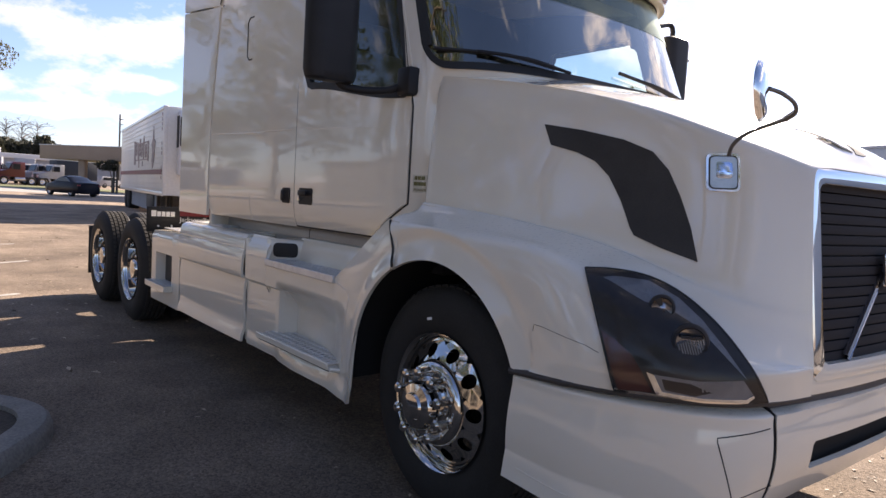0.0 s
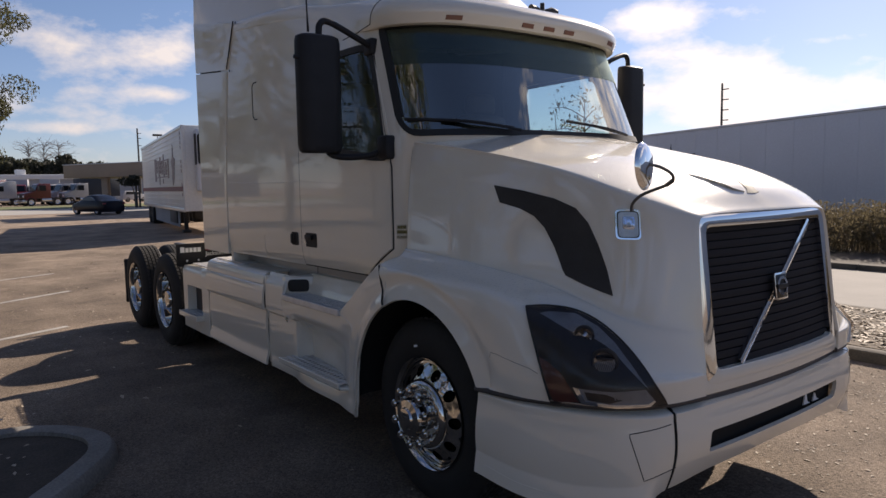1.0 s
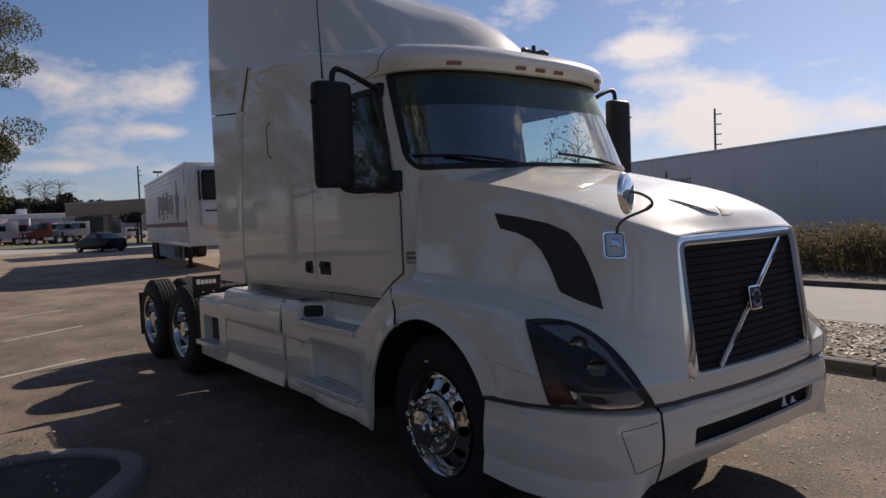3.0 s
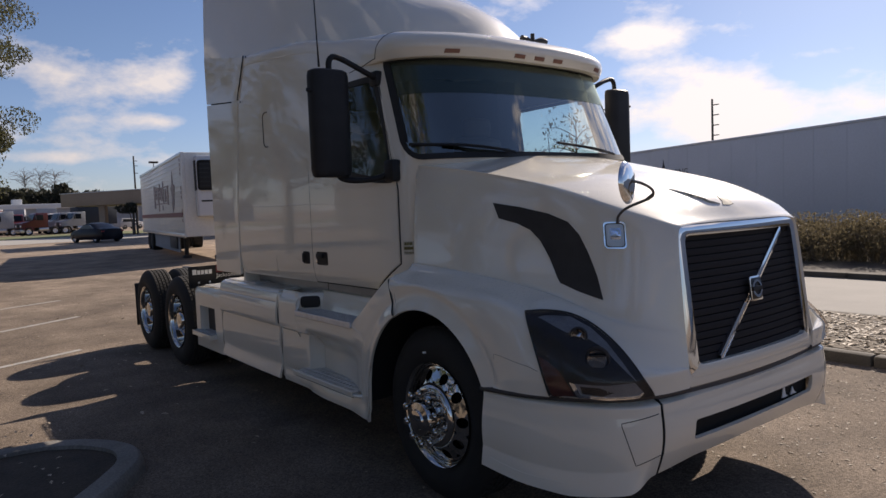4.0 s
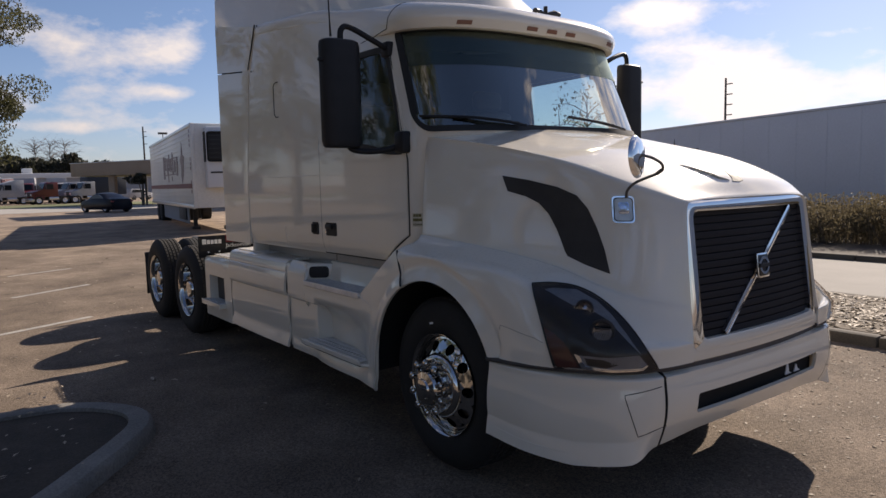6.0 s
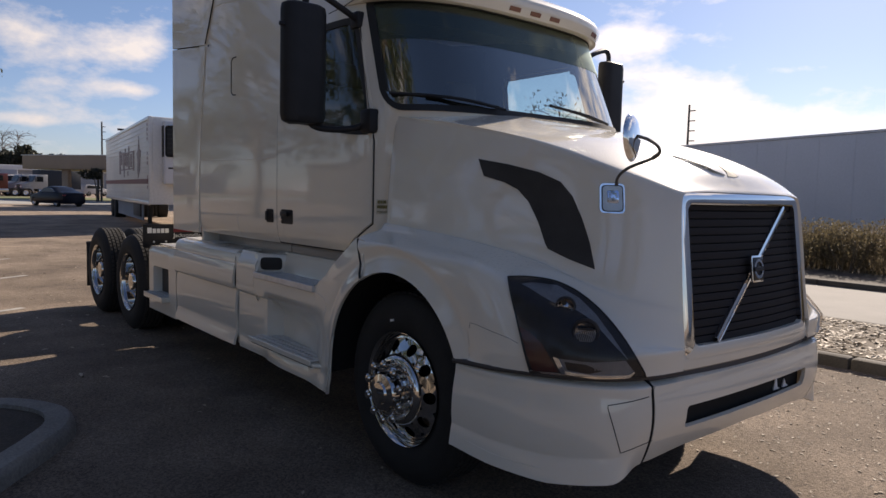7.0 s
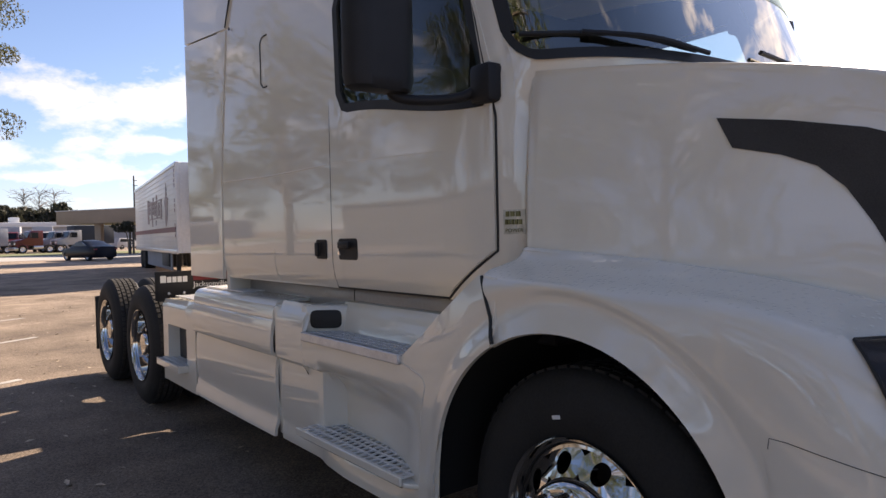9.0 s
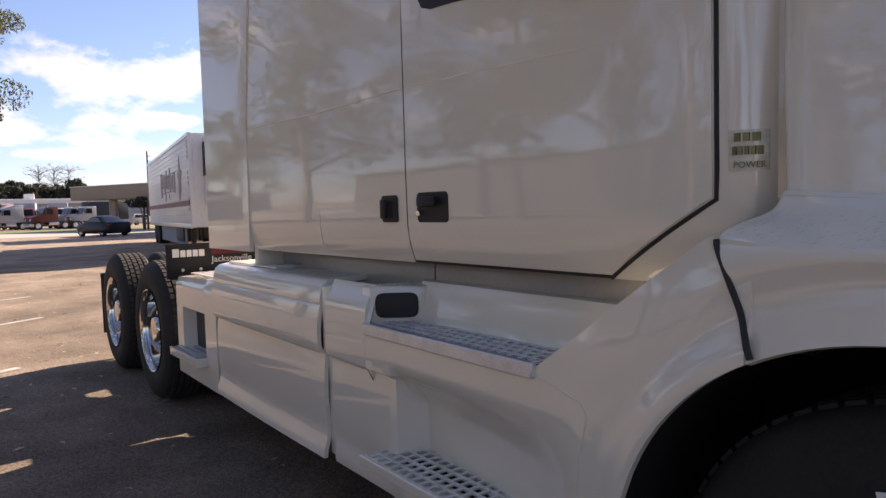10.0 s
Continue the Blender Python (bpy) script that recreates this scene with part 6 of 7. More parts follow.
# faded bay lines
for a, b in (((-6.9, -1.9), (-6.1, -3.6)), ((-10.4, -1.35), (-9.6, -2.6)), ((-13.5, -1.2), (-12.9, -2.4))):
    d = Vector((b[0] - a[0], b[1] - a[1], 0)).normalized()
    nn = Vector((-d.y, d.x, 0)) * 0.05
    A, B = Vector((*a, 0.004)), Vector((*b, 0.004))
    bm = bmesh.new()
    sheet(bm, [[A - nn, A + nn], [B - nn, B + nn]])
    tagged(part("bay_line", bm, LINE), "faded white parking bay line", "marking", "bay lines", "structure")

# ---- wall and hedge beyond the service road ----
wall = thing("warehouse", "long grey-white warehouse with a flat roof behind the hedge", "building", at=(-10.93, -1.917, 0), turn=-17.9)
part("wall", boxed(-95, 30, 34, 34.4, 0, 5.02, 0.03), WALL_WHITE, wall)
part("roof_edge", boxed(-95.1, 30.1, 33.94, 34.5, 5.02, 5.16, 0.03), WALL_WHITE, wall)
part("roof", boxed(-95, 30, 34.4, 70, 4.6, 5.0), ROOF_PALE, wall)
for i in range(60):
    part("panel_joint", boxed(-94 + i * 2.0, -93.98 + i * 2.0, 33.985, 34.0, 0, 5.0), WALL_WHITE, wall)
lettering("LEASING", 0.62, CHASSIS, (-26.35, 33.97, 3.12), (1, 0, 0), (0, 0, 1), wall)
bm = bmesh.new()
prism(bm, [(-26.68, 33.97, 3.7), (-26.38, 33.97, 3.7), (-26.4, 33.97, 3.85), (-26.5, 33.97, 4.0), (-26.53, 33.97, 4.3), (-26.6, 33.97, 3.92)], (0, 0.02, 0))
part("logo_shape", bm, CHASSIS, wall, "small dark leaf-shaped sign mark")


def leaf_cloud(centre, size, count, leaf, seed, bm=None, density=1.0):
    rnd = random.Random(seed)
    bm = bm or bmesh.new()
    for _ in range(count):
        while True:
            p = Vector((rnd.uniform(-1, 1), rnd.uniform(-1, 1), rnd.uniform(-1, 1)))
            if p.length < 1 and rnd.random() < 0.25 + p.length:
                break
        c = Vector(centre) + Vector((p.x * size[0], p.y * size[1], p.z * size[2]))
        q = Euler((rnd.uniform(0, 6.3), rnd.uniform(0, 6.3), rnd.uniform(0, 6.3))).to_matrix()
        l = leaf * rnd.uniform(0.6, 1.4)
        vs = [bm.verts.new(c + q @ Vector(v)) for v in ((-l, 0, 0), (0, -l * 0.42, 0.1 * l), (l, 0, 0), (0, l * 0.42, 0.1 * l))]
        bm.faces.new(vs)
    return bm


rnd = random.Random(4)
for i in range(24):
    x = -24 + i * 1.25
    sh = thing("shrub", "russet and green clipped hedge shrub", "shrub", "hedge row", at=(x, 0, 0))
    bm = bmesh.new()
    for k in range(5):
        leaf_cloud((rnd.uniform(-0.7, 0.7), 12.9 + rnd.uniform(-0.5, 0.9), rnd.uniform(0.5, 0.86)), (0.75, 0.6, 0.45), 900, 0.036, i * 10 + k, bm)
    part("foliage", bm, HEDGE_GREEN if i % 6 == 2 else HEDGE_LEAF, sh, flat=True)
    bm = bmesh.new()
    for k in range(7):
        a = rnd.uniform(0, 6.28)
        tube(bm, [(0.1 * math.cos(a), 12.9 + 0.1 * math.sin(a), 0.05), (0.5 * math.cos(a), 12.9 + 0.4 * math.sin(a), 0.8)], [0.015, 0.006], 5)
    part("stems", bm, BARK, sh)

rnd = random.Random(6)
bm = bmesh.new()
for _ in range(14000):
    x, y = rnd.uniform(-26, 8), rnd.uniform(12.9, 15.5)
    h = rnd.uniform(0.7, 1.32) * (0.9 + 0.25 * math.sin(x * 1.1) * math.sin(x * 0.43 + 1))
    lean, w, a = Vector((rnd.gauss(0, 0.16), rnd.gauss(0, 0.16), h)), rnd.uniform(0.006, 0.013), rnd.uniform(0, 3.14)
    wd = Vector((math.cos(a) * w, math.sin(a) * w, 0))
    p = Vector((x, y, 0.08))
    bm.faces.new([bm.verts.new(q) for q in (p - wd, p + wd, p + lean * 0.7 + wd * 0.7 , p + lean)])
tagged(part("dry_grass", bm, STRAW, flat=True), "tall dry straw-coloured grass among the hedge", "grass", kind="stuff")

# ---- semi trailer with a cooling unit ----
trailer = thing("reefer_trailer", "white ribbed refrigerated semi-trailer with a red stripe", "trailer", at=(-22.6, 4.27, 0), turn=-8.35)
L, W, Z0, Z1 = 15.2, 2.55, 0.92, 4.05
part("body", boxed(-L, 0, 0, W, Z0, Z1, 0.04), STEEL_WHITE, trailer)
part("front_post", boxed(-0.12, 0.02, -0.02, 0.12, Z0, Z1 + 0.01, 0.03), STEEL_WHITE, trailer)
for i in range(15):
    part("side_rib", boxed(-L + 0.05, -0.14, -0.016, 0.0, Z0 + 0.22 + i * 0.185, Z0 + 0.255 + i * 0.185, 0.004, 1), STEEL_WHITE, trailer)
part("tool_box", boxed(-5.2, -3.2, 0.1, 0.6, 0.35, 1.05, 0.03), CHASSIS, trailer)
part("top_rail", boxed(-L, 0, -0.03, 0.02, Z1 - 0.12, Z1 + 0.01, 0.01), ALUMINIUM, trailer)
part("bottom_rail", boxed(-L, 0, -0.03, 0.02, Z0 - 0.03, Z0 + 0.12, 0.01), ALUMINIUM, trailer)
part("red_stripe", boxed(-L, -0.3, -0.022, -0.005, 1.66, 1.84), REDPAINT, trailer)
for x, w, z0, z1 in ((-9.0, 0.55, 2.1, 3.15), (-8.25, 0.35, 2.5, 3.1), (-7.6, 0.5, 2.3, 3.05), (-6.9, 0.3, 2.45, 3.2), (-6.4, 0.45, 2.4, 2.95), (-5.7, 0.3, 2.3, 3.25), (-5.1, 0.5, 2.35, 2.9), (-4.3, 0.4, 2.2, 3.0), (-7.3, 0.25, 1.95, 2.25), (-6.0, 0.2, 2.0, 2.2)):
    part("lettering_bar", boxed(x, x + w, -0.022, -0.005, z0, z1, 0.006, 1), SIGN_BROWN, trailer)
for z in (2.28, 2.98):
    part("lettering_bar", boxed(-8.8, -3.9, -0.021, -0.005, z - 0.025, z + 0.025), SIGN_BROWN, trailer)
part("emblem", prism(bmesh.new(), [(-2.75, -0.005, 1.86), (-2.3, -0.005, 2.2), (-2.2, -0.005, 2.6), (-2.0, -0.005, 2.9), (-2.4, -0.005, 3.0), (-2.55, -0.005, 3.5), (-2.75, -0.005, 3.0), (-3.1, -0.005, 2.85), (-2.85, -0.005, 2.5), (-2.95, -0.005, 2.2)], (0, -0.018, 0)), SIGN_BROWN, trailer, "worn brown tower-like emblem")
for z in (3.78, 3.61, 3.44, 3.27, 2.75, 2.58, 2.41, 1.9, 1.72, 1.54):
    part("number_bar", boxed(-0.36, -0.26, -0.03, -0.024, z - 0.06, z + 0.06), REDPAINT, trailer)
unit = part("cooling_unit", boxed(0.02, 0.5, 0.42, 2.2, 1.65, 3.9, 0.08, 3), WHITEPAINT, trailer, "white cooling unit with black grilles")
part("unit_grille", boxed(0.49, 0.53, 0.45, 1.9, 2.62, 3.72, 0.1, 3), RUBBER, unit)
part("unit_grille", boxed(0.1, 0.45, 0.40, 0.43, 2.62, 3.72, 0.0), RUBBER, unit)
for z in np.linspace(2.78, 3.58, 6):
    part("grille_bar", boxed(0.52, 0.54, 0.5, 1.85, z - 0.02, z + 0.02), CHASSIS, unit)
part("unit_vent", boxed(0.5, 0.51, 0.55, 1.1, 2.2, 2.26), CHASSIS, unit)
part("underframe", boxed(-L + 1, -0.3, 0.7, 1.9, 0.95, 1.1), CHASSIS, trailer)
for y in (0.3, 2.2):
    part("landing_leg", boxed(-2.62, -2.5, y, y + 0.15, 0.12, 1.1, 0.01), CHASSIS, trailer)
    part("landing_foot", boxed(-2.7, -2.35, y - 0.08, y + 0.23, 0.0, 0.12, 0.01), CHASSIS, trailer)
for x in (-L + 2.2, -L + 3.5):
    for y in (0.02, 2.0):
        part("trailer_wheel", lathe(bmesh.new(), [(0, 0.0), (0.28, 0), (0.3, -0.02), (0.46, -0.02), (0.5, -0.06), (0.5, -0.5), (0.3, -0.55), (0, -0.55)], 28, pose(x, y, 0.5, 90)), TYRE, trailer)
part("side_skirt", boxed(-11.4, -2.75, 0.16, 0.2, 0.22, 0.95, 0.01, 1), GREYWALL, trailer, "grey aerodynamic side skirt")

# ---- far buildings ----
can = thing("canopy_building", "brown flat-roofed canopy on a square pillar", "building", at=(-80, 8.6, 0), turn=27.4)
part("canopy", boxed(0, 18, 0, 9, 3.12, 4.5, 0.05), BROWN, can)
for i in range(3):
    part("fascia_cap", boxed(-0.05 + i * 6.05, 5.98 + i * 6.05, -0.06, 9.05, 4.5, 4.57, 0.01, 1), ROOF_PALE, can)
for x in (4.95, 15.2):
    part("pillar", boxed(x + 0.1, x + 1.0, 0.6, 1.0, 0, 3.12, 0.03), BROWN, can)
    part("pillar_base", boxed(x, x + 1.1, 0.5, 1.1, 0, 0.16, 0.03), CONCRETE, can)
for x in (10.1, 10.55):
    part("post", boxed(x, x + 0.16, 0.5, 0.66, 0, 3.12, 0.01, 1), CHASSIS, can)
part("post_brace", boxed(10.1, 10.71, 0.52, 0.6, 1.0, 1.12), CHASSIS, can)
shed = thing("long_shed", "long low grey shed with a pale metal roof", "building")
part("wall", boxed(-150, -135, -60, 40, 0, 3.9), GREYWALL, shed)
part("roof", boxed(-151, -134.5, -60.5, 40.5, 3.9, 4.75, 0.1), ROOF_PALE, shed)
part("roof_vent", boxed(-140, -138, 9.5, 11, 4.75, 5.7, 0.1), ROOF_PALE, shed)

# ---- parked car ----
def car(at, turn, mat, label):
    c = thing("car", label, "car", at=at, turn=turn)
    bm = bmesh.new()
    rows = []
    for x, w, belt, roof, rw in ((-2.28, 0.62, 0.80, 0.86, 0.45), (-2.2, 0.80, 0.92, 0.97, 0.62), (-1.9, 0.88, 0.98, 1.04, 0.72), (-1.45, 0.91, 0.99, 1.14, 0.66), (-0.95, 0.92, 0.97, 1.36, 0.60), (-0.35, 0.92, 0.95, 1.44, 0.60), (0.25, 0.92, 0.93, 1.40, 0.60), (0.75, 0.91, 0.91, 1.16, 0.66), (1.1, 0.90, 0.90, 0.99, 0.72), (1.7, 0.87, 0.82, 0.88, 0.66), (2.1, 0.78, 0.70, 0.75, 0.55), (2.28, 0.55, 0.58, 0.62, 0.4)):
        half = [(0.0, 0.2), (w * 0.9, 0.2), (w, 0.34), (w, 0.6), (w * 0.96, belt), (rw + (w - rw) * 0.35, belt + (roof - belt) * 0.6), (rw, roof - 0.03), (rw * 0.6, roof + 0.012), (0.0, roof + 0.02)]
        rows.append([(x, y, z) for y, z in half] + [(x, -y, z) for y, z in half[-2:0:-1]])
    v = sheet(bm, rows, True)
    bm.faces.new(v[0])
    bm.faces.new(v[-1])
    part("body", bm, mat, c)
    for s in (-1, 1):
        part("side_window", prism(bmesh.new(), [(-1.3, s * 0.80, 1.03), (0.7, s * 0.80, 1.03), (0.05, s * 0.76, 1.33), (-0.65, s * 0.76, 1.30)], (0, s * 0.06, 0)), CARGLASS, c)
        part("tail_light", boxed(-2.26, -2.18, s * 0.72 - 0.13, s * 0.72 + 0.13, 0.76, 0.86, 0.02), REDPAINT, c)
        for x in (-1.4, 1.38):
            m = Matrix.Translation((x, s * 0.86, 0.33)) @ (pose(0, 0, 0, 90) if s < 0 else pose(0, 0, 0, -90))
            w = part("wheel", lathe(bmesh.new(), [(0.2, 0.0), (0.22, 0.03), (0.3, 0.04), (0.33, 0.0), (0.33, -0.18), (0.2, -0.2)], 28, m), TYRE, c)
            part("rim", lathe(bmesh.new(), [(0.21, 0.02), (0.18, -0.02), (0.06, 0.0), (0, 0.01)], 20, m), ALUMINIUM, w)
    part("rear_window", prism(bmesh.new(), [(-1.55, -0.62, 1.045), (-1.55, 0.62, 1.045), (-0.78, 0.55, 1.345), (-0.78, -0.55, 1.345)], (-0.015, 0, 0.02)), CARGLASS, c)
    part("plate", boxed(-2.275, -2.25, -0.26, 0.26, 0.6, 0.72), LETTER, c)
    return c


car((-53.0, 6.85, 0), 199, BLUE, "dark blue parked coupe")


# ---- row of lorries far off ----
def lorry(at, mat, back, label, sleeper=False, turn=-77):
    t = thing("parked_truck", label, "truck", "far parked trucks", at=at, turn=turn)
    tail = -2.4 if sleeper else -1.5
    top = 3.1 if sleeper else 2.75
    prof = [(-0.05, 0.95), (1.45, 0.95), (1.55, 1.15), (1.5, 1.52), (1.35, 1.6), (0.2, 1.78), (-0.12, 2.62), (-0.3, 2.72), (tail * 0.6, top), (tail, top), (tail, 0.95)]
    cab = part("cab", prism(bmesh.new(), [(x, -1.05, z) for x, z in prof], (0, 2.1, 0), bevel=0.07), mat, t)
    part("windscreen", prism(bmesh.new(), [(0.21, -0.92, 1.86), (0.21, 0.92, 1.86), (-0.07, 0.88, 2.55), (-0.07, -0.88, 2.55)], (0.03, 0, 0.01)), CARGLASS, cab)
    part("grille", boxed(1.53, 1.58, -0.42, 0.42, 1.0, 1.5, 0.02, 1), CHASSIS, cab)
    part("bumper", boxed(1.25, 1.66, -1.12, 1.12, 0.4, 0.78, 0.06), ALUMINIUM, t)
    part("frame", boxed(-6.2 if back else -3.9, 1.2, -0.45, 0.45, 0.62, 0.92), CHASSIS, t)
    part("roof_beacon", boxed(-0.6, -0.45, -0.5, 0.5, top - 0.1, top + 0.02, 0.02, 1), AMBER_DULL, cab)
    if back:
        part("box_body", boxed(-7.0, -1.8, -1.22, 1.22, 0.98, 3.5, 0.04), back, t)
        part("box_rail", boxed(-7.02, -1.78, -1.24, 1.24, 3.42, 3.52, 0.02, 1), ALUMINIUM, t)
    for s in (-1, 1):
        part("side_window", boxed(-0.95, -0.2, s * 1.06 - 0.015, s * 1.06 + 0.015, 1.85, 2.5, 0.01, 1), CARGLASS, cab)
        part("mirror", boxed(-0.05, 0.05, s * 1.28 - 0.1, s * 1.28 + 0.1, 1.85, 2.4, 0.03), CHASSIS, cab)
        part("fender", prism(bmesh.new(), [(x, s * 1.0, z) for x, z in ((0.15, 0.6), (0.3, 1.05), (0.8, 1.2), (1.3, 1.05), (1.48, 0.7), (1.3, 0.7), (1.1, 0.95), (0.8, 1.05), (0.5, 0.95), (0.32, 0.6))], (0, s * 0.18, 0)), mat, cab)
        part("headlight", boxed(1.5, 1.58, s * 0.75 - 0.18, s * 0.75 + 0.18, 1.08, 1.3, 0.03), LETTER, cab)
        part("fuel_tank", lathe(bmesh.new(), [(0, 0), (0.26, 0), (0.26, 1.1), (0, 1.1)], 18, pose(-1.5, s * 0.85, 0.72, 0, 90, 0)), ALUMINIUM, t)
        for x in ((0.8, -3.7, -5.0) if back else (0.8, -2.2, -3.4)):
            m = Matrix.Translation((x, s * 1.15, 0.5)) @ (pose(0, 0, 0, 90) if s < 0 else pose(0, 0, 0, -90))
            w = part("wheel", lathe(bmesh.new(), [(0.28, -0.04), (0.3, 0.02), (0.48, 0.0), (0.5, -0.05), (0.5, -0.3), (0.28, -0.3)], 18, m), TYRE, t)
            part("rim", lathe(bmesh.new(), [(0.29, 0.0), (0.2, -0.06), (0.08, 0.0), (0, 0.02)], 14, m), ALUMINIUM, w)
    return t


lorry((-98.5, 3.3, 0), FAR_WHITE, None, "white tractor truck parked far off", True)
lorry((-94.5, 7.4, 0), RED, None, "faded red tractor truck parked far off")
lorry((-98.8, 10.6, 0), FAR_WHITE, None, "white tractor truck parked far off")
lorry((-96.2, 11.9, 0), FAR_WHITE, None, "white tractor truck parked far off")
lorry((-104.0, 6.4, 0), RED, FAR_WHITE, "white box lorry parked behind the tractors", turn=-8)
lorry((-105.0, 10.4, 0), FAR_WHITE, FAR_WHITE, "white box lorry parked behind the tractors", turn=-8)
lorry((-100.5, 11.4, 0), TEAL, TEAL, "dark blue box lorry parked far off")
lorry((-108.0, 2.2, 0), FAR_WHITE, RED, "lorry with a dark red box body far off", turn=-40)
lorry((-101.0, -3.5, 0), RED, FAR_WHITE, "red and white box lorry parked far off")

suv = thing("car", "small white sport utility car under the far canopy", "car", at=(-107.5, 21.4, 0), turn=118)
suv_body = part("body", prism(bmesh.new(), [(x, -0.9, z) for x, z in ((-2.2, 0.35), (2.15, 0.35), (2.2, 0.75), (2.05, 0.98), (1.1, 1.08), (0.45, 1.62), (-1.8, 1.68), (-2.15, 1.15))], (0, 1.8, 0), bevel=0.08), FAR_WHITE, suv)
for s in (-1, 1):
    part("side_window", prism(bmesh.new(), [(-1.75, s * 0.9, 1.12), (0.85, s * 0.9, 1.12), (0.35, s * 0.9, 1.52), (-1.6, s * 0.9, 1.56)], (0, s * 0.015, 0)), CARGLASS, suv_body)
    for x in (-1.35, 1.4):
        m = Matrix.Translation((x, s * 0.86, 0.35)) @ (pose(0, 0, 0, 90) if s < 0 else pose(0, 0, 0, -90))
        part("wheel", lathe(bmesh.new(), [(0, 0.03), (0.2, 0.03), (0.22, 0.06), (0.33, 0.05), (0.35, 0.0), (0.35, -0.2), (0, -0.2)], 20, m), TYRE, suv)

dark = thing("shrub", "dark irregular evergreen tree beside the canopy", "tree", at=(-70, 12.9, 0))
bm = bmesh.new()
for c, r, k in (((0.0, -0.4, 2.7), (0.5, 0.75, 0.32), 130), ((0.1, 0.35, 2.95), (0.4, 0.6, 0.25), 110), ((-0.1, 0.1, 2.35), (0.4, 0.9, 0.2), 110), ((0, 0.6, 2.5), (0.3, 0.35, 0.3), 70)):
    leaf_cloud(c, r, k, 0.17, k, bm)
part("foliage", bm, LEAF_DARK, dark, flat=True)
part("trunk", tube(bmesh.new(), [(0, 0.5, 0), (0, 0.45, 1.3), (0, 0.2, 2.6)], [0.09, 0.07, 0.03], 6), BARK, dark)
# unseen block and wing, added to cast the shadow band by the car
caster = thing("shadow_caster", "unseen stand-in block that casts the far shadow band", "building", at=(-52.2, 24.4, 0))
part("wall", boxed(-3.4, 3.4, -4.2, 4.2, 0, 11.85), GREYWALL, caster)
part("roof", boxed(-3.55, 3.55, -4.35, 4.35, 11.85, 12.1, 0.03), ROOF_PALE, caster)
part("wing", boxed(-11.5, -3.4, 1.2, 9, 0, 11.5), GREYWALL, caster)
# unseen long block, added so the lower paint mirrors something dark
back = thing("reflection_block", "unseen dark brown block added for low reflections", "building")
part("wall", boxed(-45, 30, -31, -27, 0, 3.5), DARKWALL, back)
part("roof", boxed(-45.3, 30.3, -31.3, -26.7, 3.5, 3.75), DARKWALL, back)

# ---- poles ----
def pole(at, h, arms, label, r=0.13, head=False):
    p = thing("utility_pole" if not head else "lamp_post", label, "pole", at=at)
    part("post", tube(bmesh.new(), [(0, 0, 0), (0, 0, h)], [r, r * 0.7], 10), POLE, p)
    for z in arms:
        part("crossarm", boxed(-0.05, 0.05, -0.1, 0.55, z - 0.05, z + 0.05), POLE, p)
    if head:
        part("lamp_head", boxed(-0.3, 0.3, -0.8, 0.8, h - 0.1, h + 0.25, 0.05), POLE, p)
    return p


pole((-117, 25.0, 0), 11.8, (11.0, 10.2, 9.0), "tall dark utility pole with insulators", 0.17)
pole((-130, 31.5, 0), 11.7, (), "grey floodlight mast far off", 0.1, True)
py = pole((-34.7, 60.0, 0), 11.2, (), "steel transmission pole with insulators", 0.14)
for z in (10.6, 9.6, 8.6, 7.6):
    part("crossarm", boxed(-0.06, 0.7, -0.05, 0.05, z - 0.05, z + 0.05), POLE, py)


# ---- trees ----
def tree(at, h, spread, seed, mat, leaves, leaf, label, bare=False, trunk=0.22, start=0.35, limbs=16):
    rnd = random.Random(seed)
    t = thing("tree", label, "tree", at=at)
    bm = bmesh.new()
    top = Vector((rnd.uniform(-0.4, 0.4), rnd.uniform(-0.4, 0.4), h * 0.9))
    spine = [(0, 0, 0), (rnd.uniform(-0.15, 0.15), rnd.uniform(-0.15, 0.15), h * 0.3), (top.x * 0.6, top.y * 0.6, h * 0.6), tuple(top)]
    tube(bm, spine, [trunk * (1 - 0.8 * i / 14) for i in range(15)], 10, 14)
    tips = []
    for k in range(limbs):
        u = rnd.uniform(start, 0.95)
        b = spline(spine, u)
        a = rnd.uniform(0, 6.28)
        ln = spread * rnd.uniform(0.55, 1.0) * (1.15 - 0.6 * abs(u - 0.55))
        e = b + Vector((math.cos(a) * ln, math.sin(a) * ln, ln * rnd.uniform(0.05, 0.6)))
        mid = b.lerp(e, 0.5) + Vector((0, 0, ln * 0.12))
        tube(bm, [b, mid, e], [trunk * 0.35 * (1 - 0.8 * i / 8) for i in range(9)], 6, 8)
        tips += [e, mid.lerp(e, 0.5)]
        for _ in range(4):
            s0 = mid.lerp(e, rnd.uniform(0, 1))
            e2 = s0 + Vector((rnd.uniform(-1, 1), rnd.uniform(-1, 1), rnd.uniform(-0.3, 0.9))) * ln * 0.4
            tube(bm, [s0, e2], [trunk * 0.1, trunk * 0.03], 5)
            tips.append(e2)
    part("trunk", bm, BARK if not bare else TWIG, t)
    if leaves:
        bm = bmesh.new()
        for i, p in enumerate(tips):
            r = spread * rnd.uniform(0.16, 0.30)
            leaf_cloud(p, (r, r, r * 0.6), leaves // len(tips), leaf, seed * 100 + i, bm)
        part("crown", bm, mat, t, flat=True)
    return t


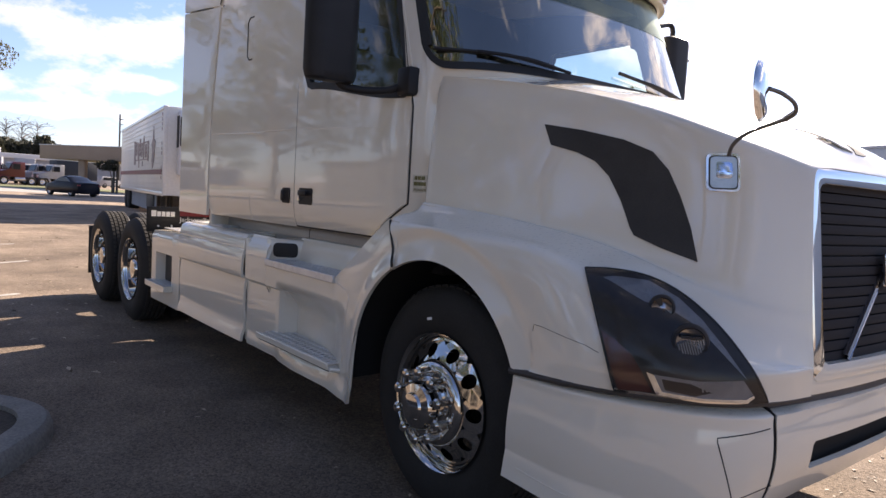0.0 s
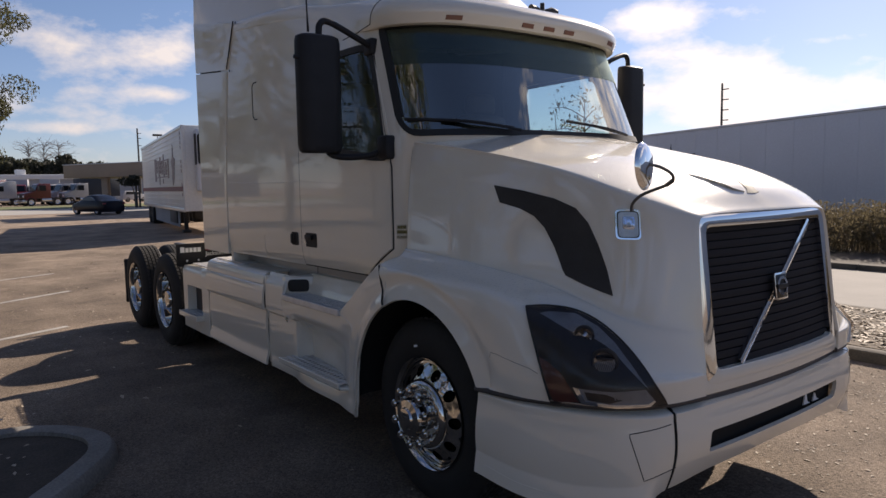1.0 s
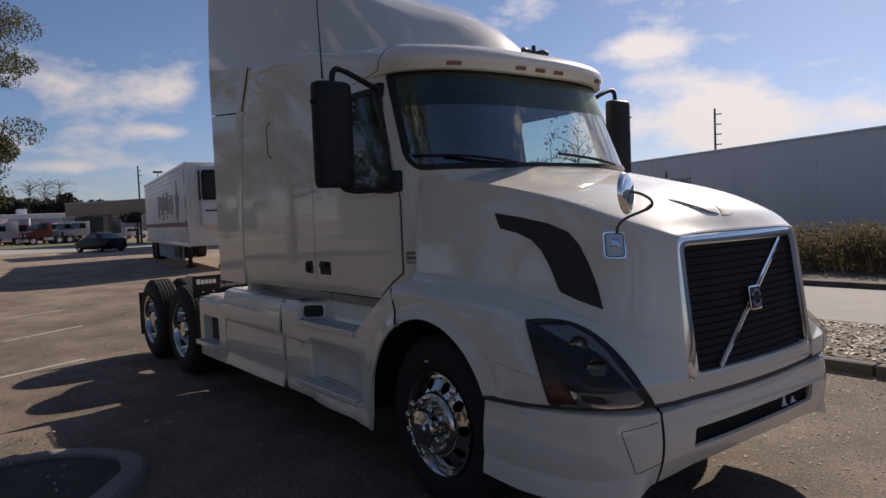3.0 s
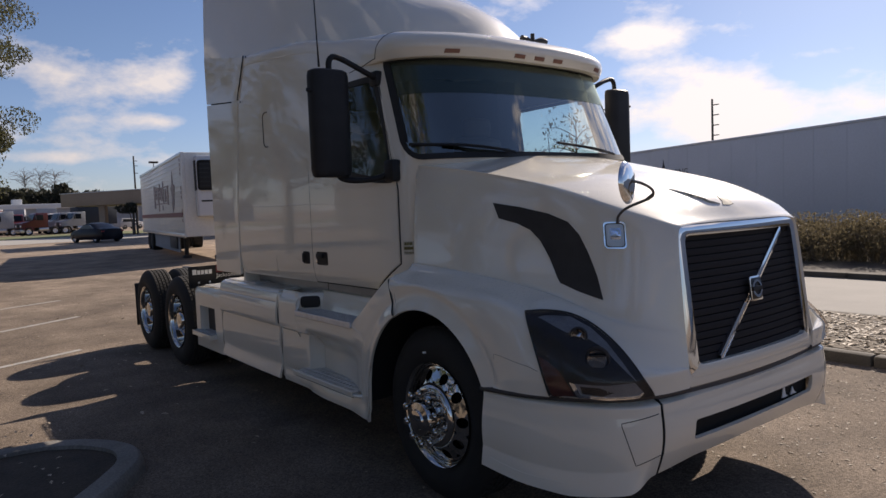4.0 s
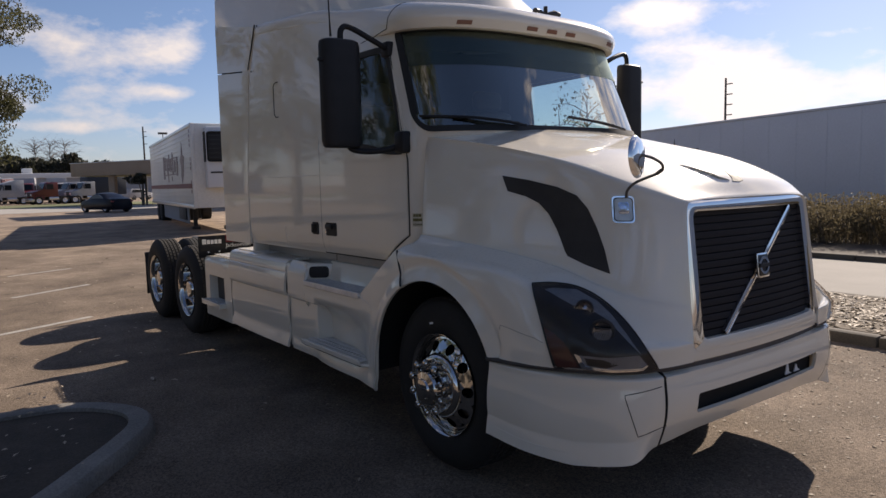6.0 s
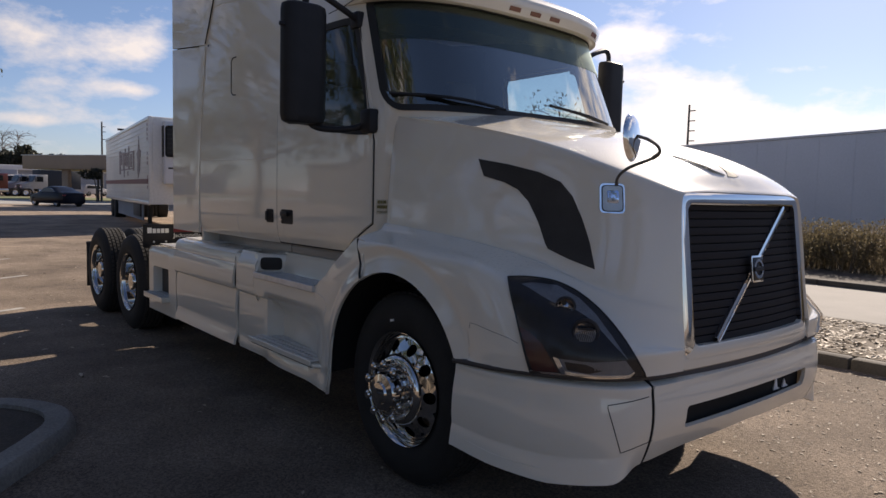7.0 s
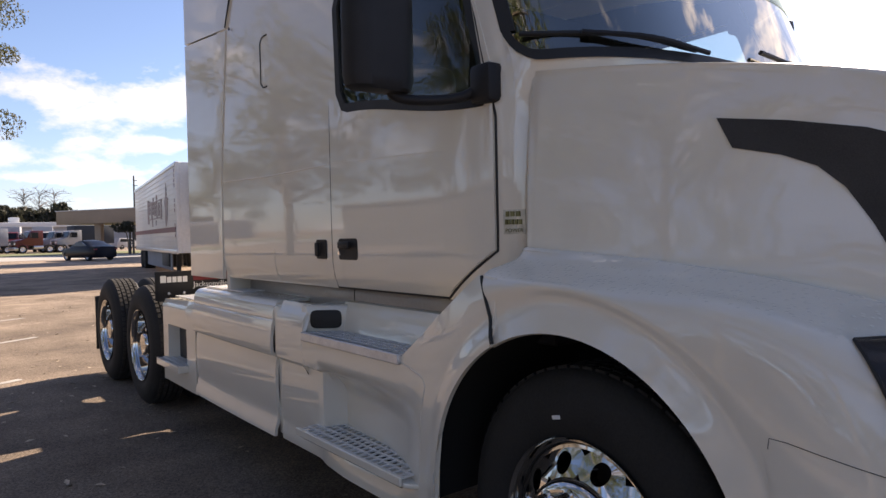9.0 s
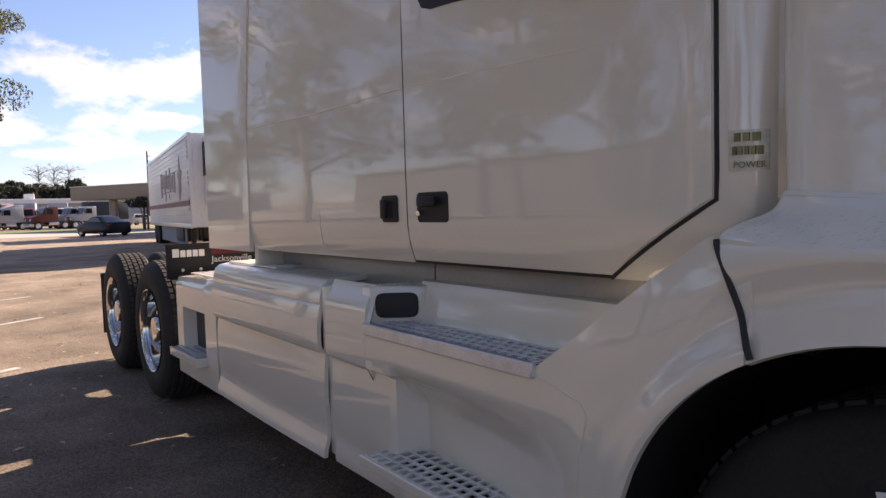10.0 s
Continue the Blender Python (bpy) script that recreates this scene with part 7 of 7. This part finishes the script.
tree((-26, -3.7, 0), 10.5, 3.3, 11, LEAF_OLIVE, 70000, 0.06, "olive leaved tree with drooping branches", trunk=0.2, start=0.22, limbs=26)
for i, (x, y, h) in enumerate(((-1.9, -8.2, 13.5), (-8.5, -12, 12), (2.0, -9.4, 15), (-14, -14, 12), (9.0, -12, 11), (-20, -18, 12), (-19, -9.5, 10), (-5.5, -21, 9), (0.5, -20, 10), (-11.5, -20.5, 9), (6, -21, 9), (-52, -19, 12), (-60, -24, 10))):
    tree((x, y, 0), h * 0.8, 3.7, 21 + i, LEAF, 5200, 0.11, "leafy green lot tree", trunk=0.2, start=0.3, limbs=15)
for i, y in enumerate(np.linspace(-55, 27, 24)):
    tree((-170 - 6 * (i % 3), y, 0), 7.5 + 0.6 * (i % 2), 5.0, 41 + i, LEAF_DARK, 8500, 0.42, "dark far woodland tree", start=0.1)
for i, y in enumerate((14.5, 17.2, 20.0)):
    tree((-184, y * 1.14, 0), 15.2, 5.0, 71 + i, LEAF, 0, 0.3, "bare winter tree far off", True, limbs=34)
for i, (x, y, h) in enumerate(((-4.25, 5.0, 3.3), (-4.8, 5.2, 3.2))):
    tree((x, y, 0), h, 0.85, 81 + i, LEAF_OLIVE, 420, 0.035, "thin young tree with sparse leaves", trunk=0.03)

# ---- fallen leaves ----
rnd = random.Random(9)
def scatter(name, n, place, size, label):
    bm = bmesh.new()
    for _ in range(n):
        x, y, z = place()
        l = size * rnd.uniform(0.6, 1.5)
        q = Euler((rnd.uniform(-0.25, 0.25), rnd.uniform(-0.25, 0.25), rnd.uniform(0, 6.3))).to_matrix()
        c = Vector((x, y, z + l * 0.16))
        vs = [bm.verts.new(c + q @ Vector(v)) for v in ((-l, 0, 0), (0, -l * 0.5, l * 0.15), (l, 0, 0), (0, l * 0.5, l * 0.15))]
        bm.faces.new(vs)
    return tagged(part(name, bm, LEAF_DRY, flat=True), label, "leaves", kind="stuff")


scatter("fallen_leaves", 7000, lambda: (rnd.uniform(-9, 4), rnd.uniform(3.9, 5.95), 0.11), 0.038, "dry leaves scattered over the planted strip")
scatter("fallen_leaves", 2600, lambda: (rnd.uniform(-2, 4), 3.65 - abs(rnd.gauss(0, 1.9)), 0.0), 0.015, "few dry leaves blown over the asphalt")
scatter("fallen_leaves", 800, lambda: (rnd.uniform(-22, -3), rnd.uniform(-6, 2), 0.0), 0.025, "few dry leaves blown over the asphalt")
scatter("fallen_leaves", 260, lambda: (rnd.uniform(-3.2, -1.1), rnd.uniform(-6, -2.7), 0.1), 0.02, "dry leaves on the island soil")
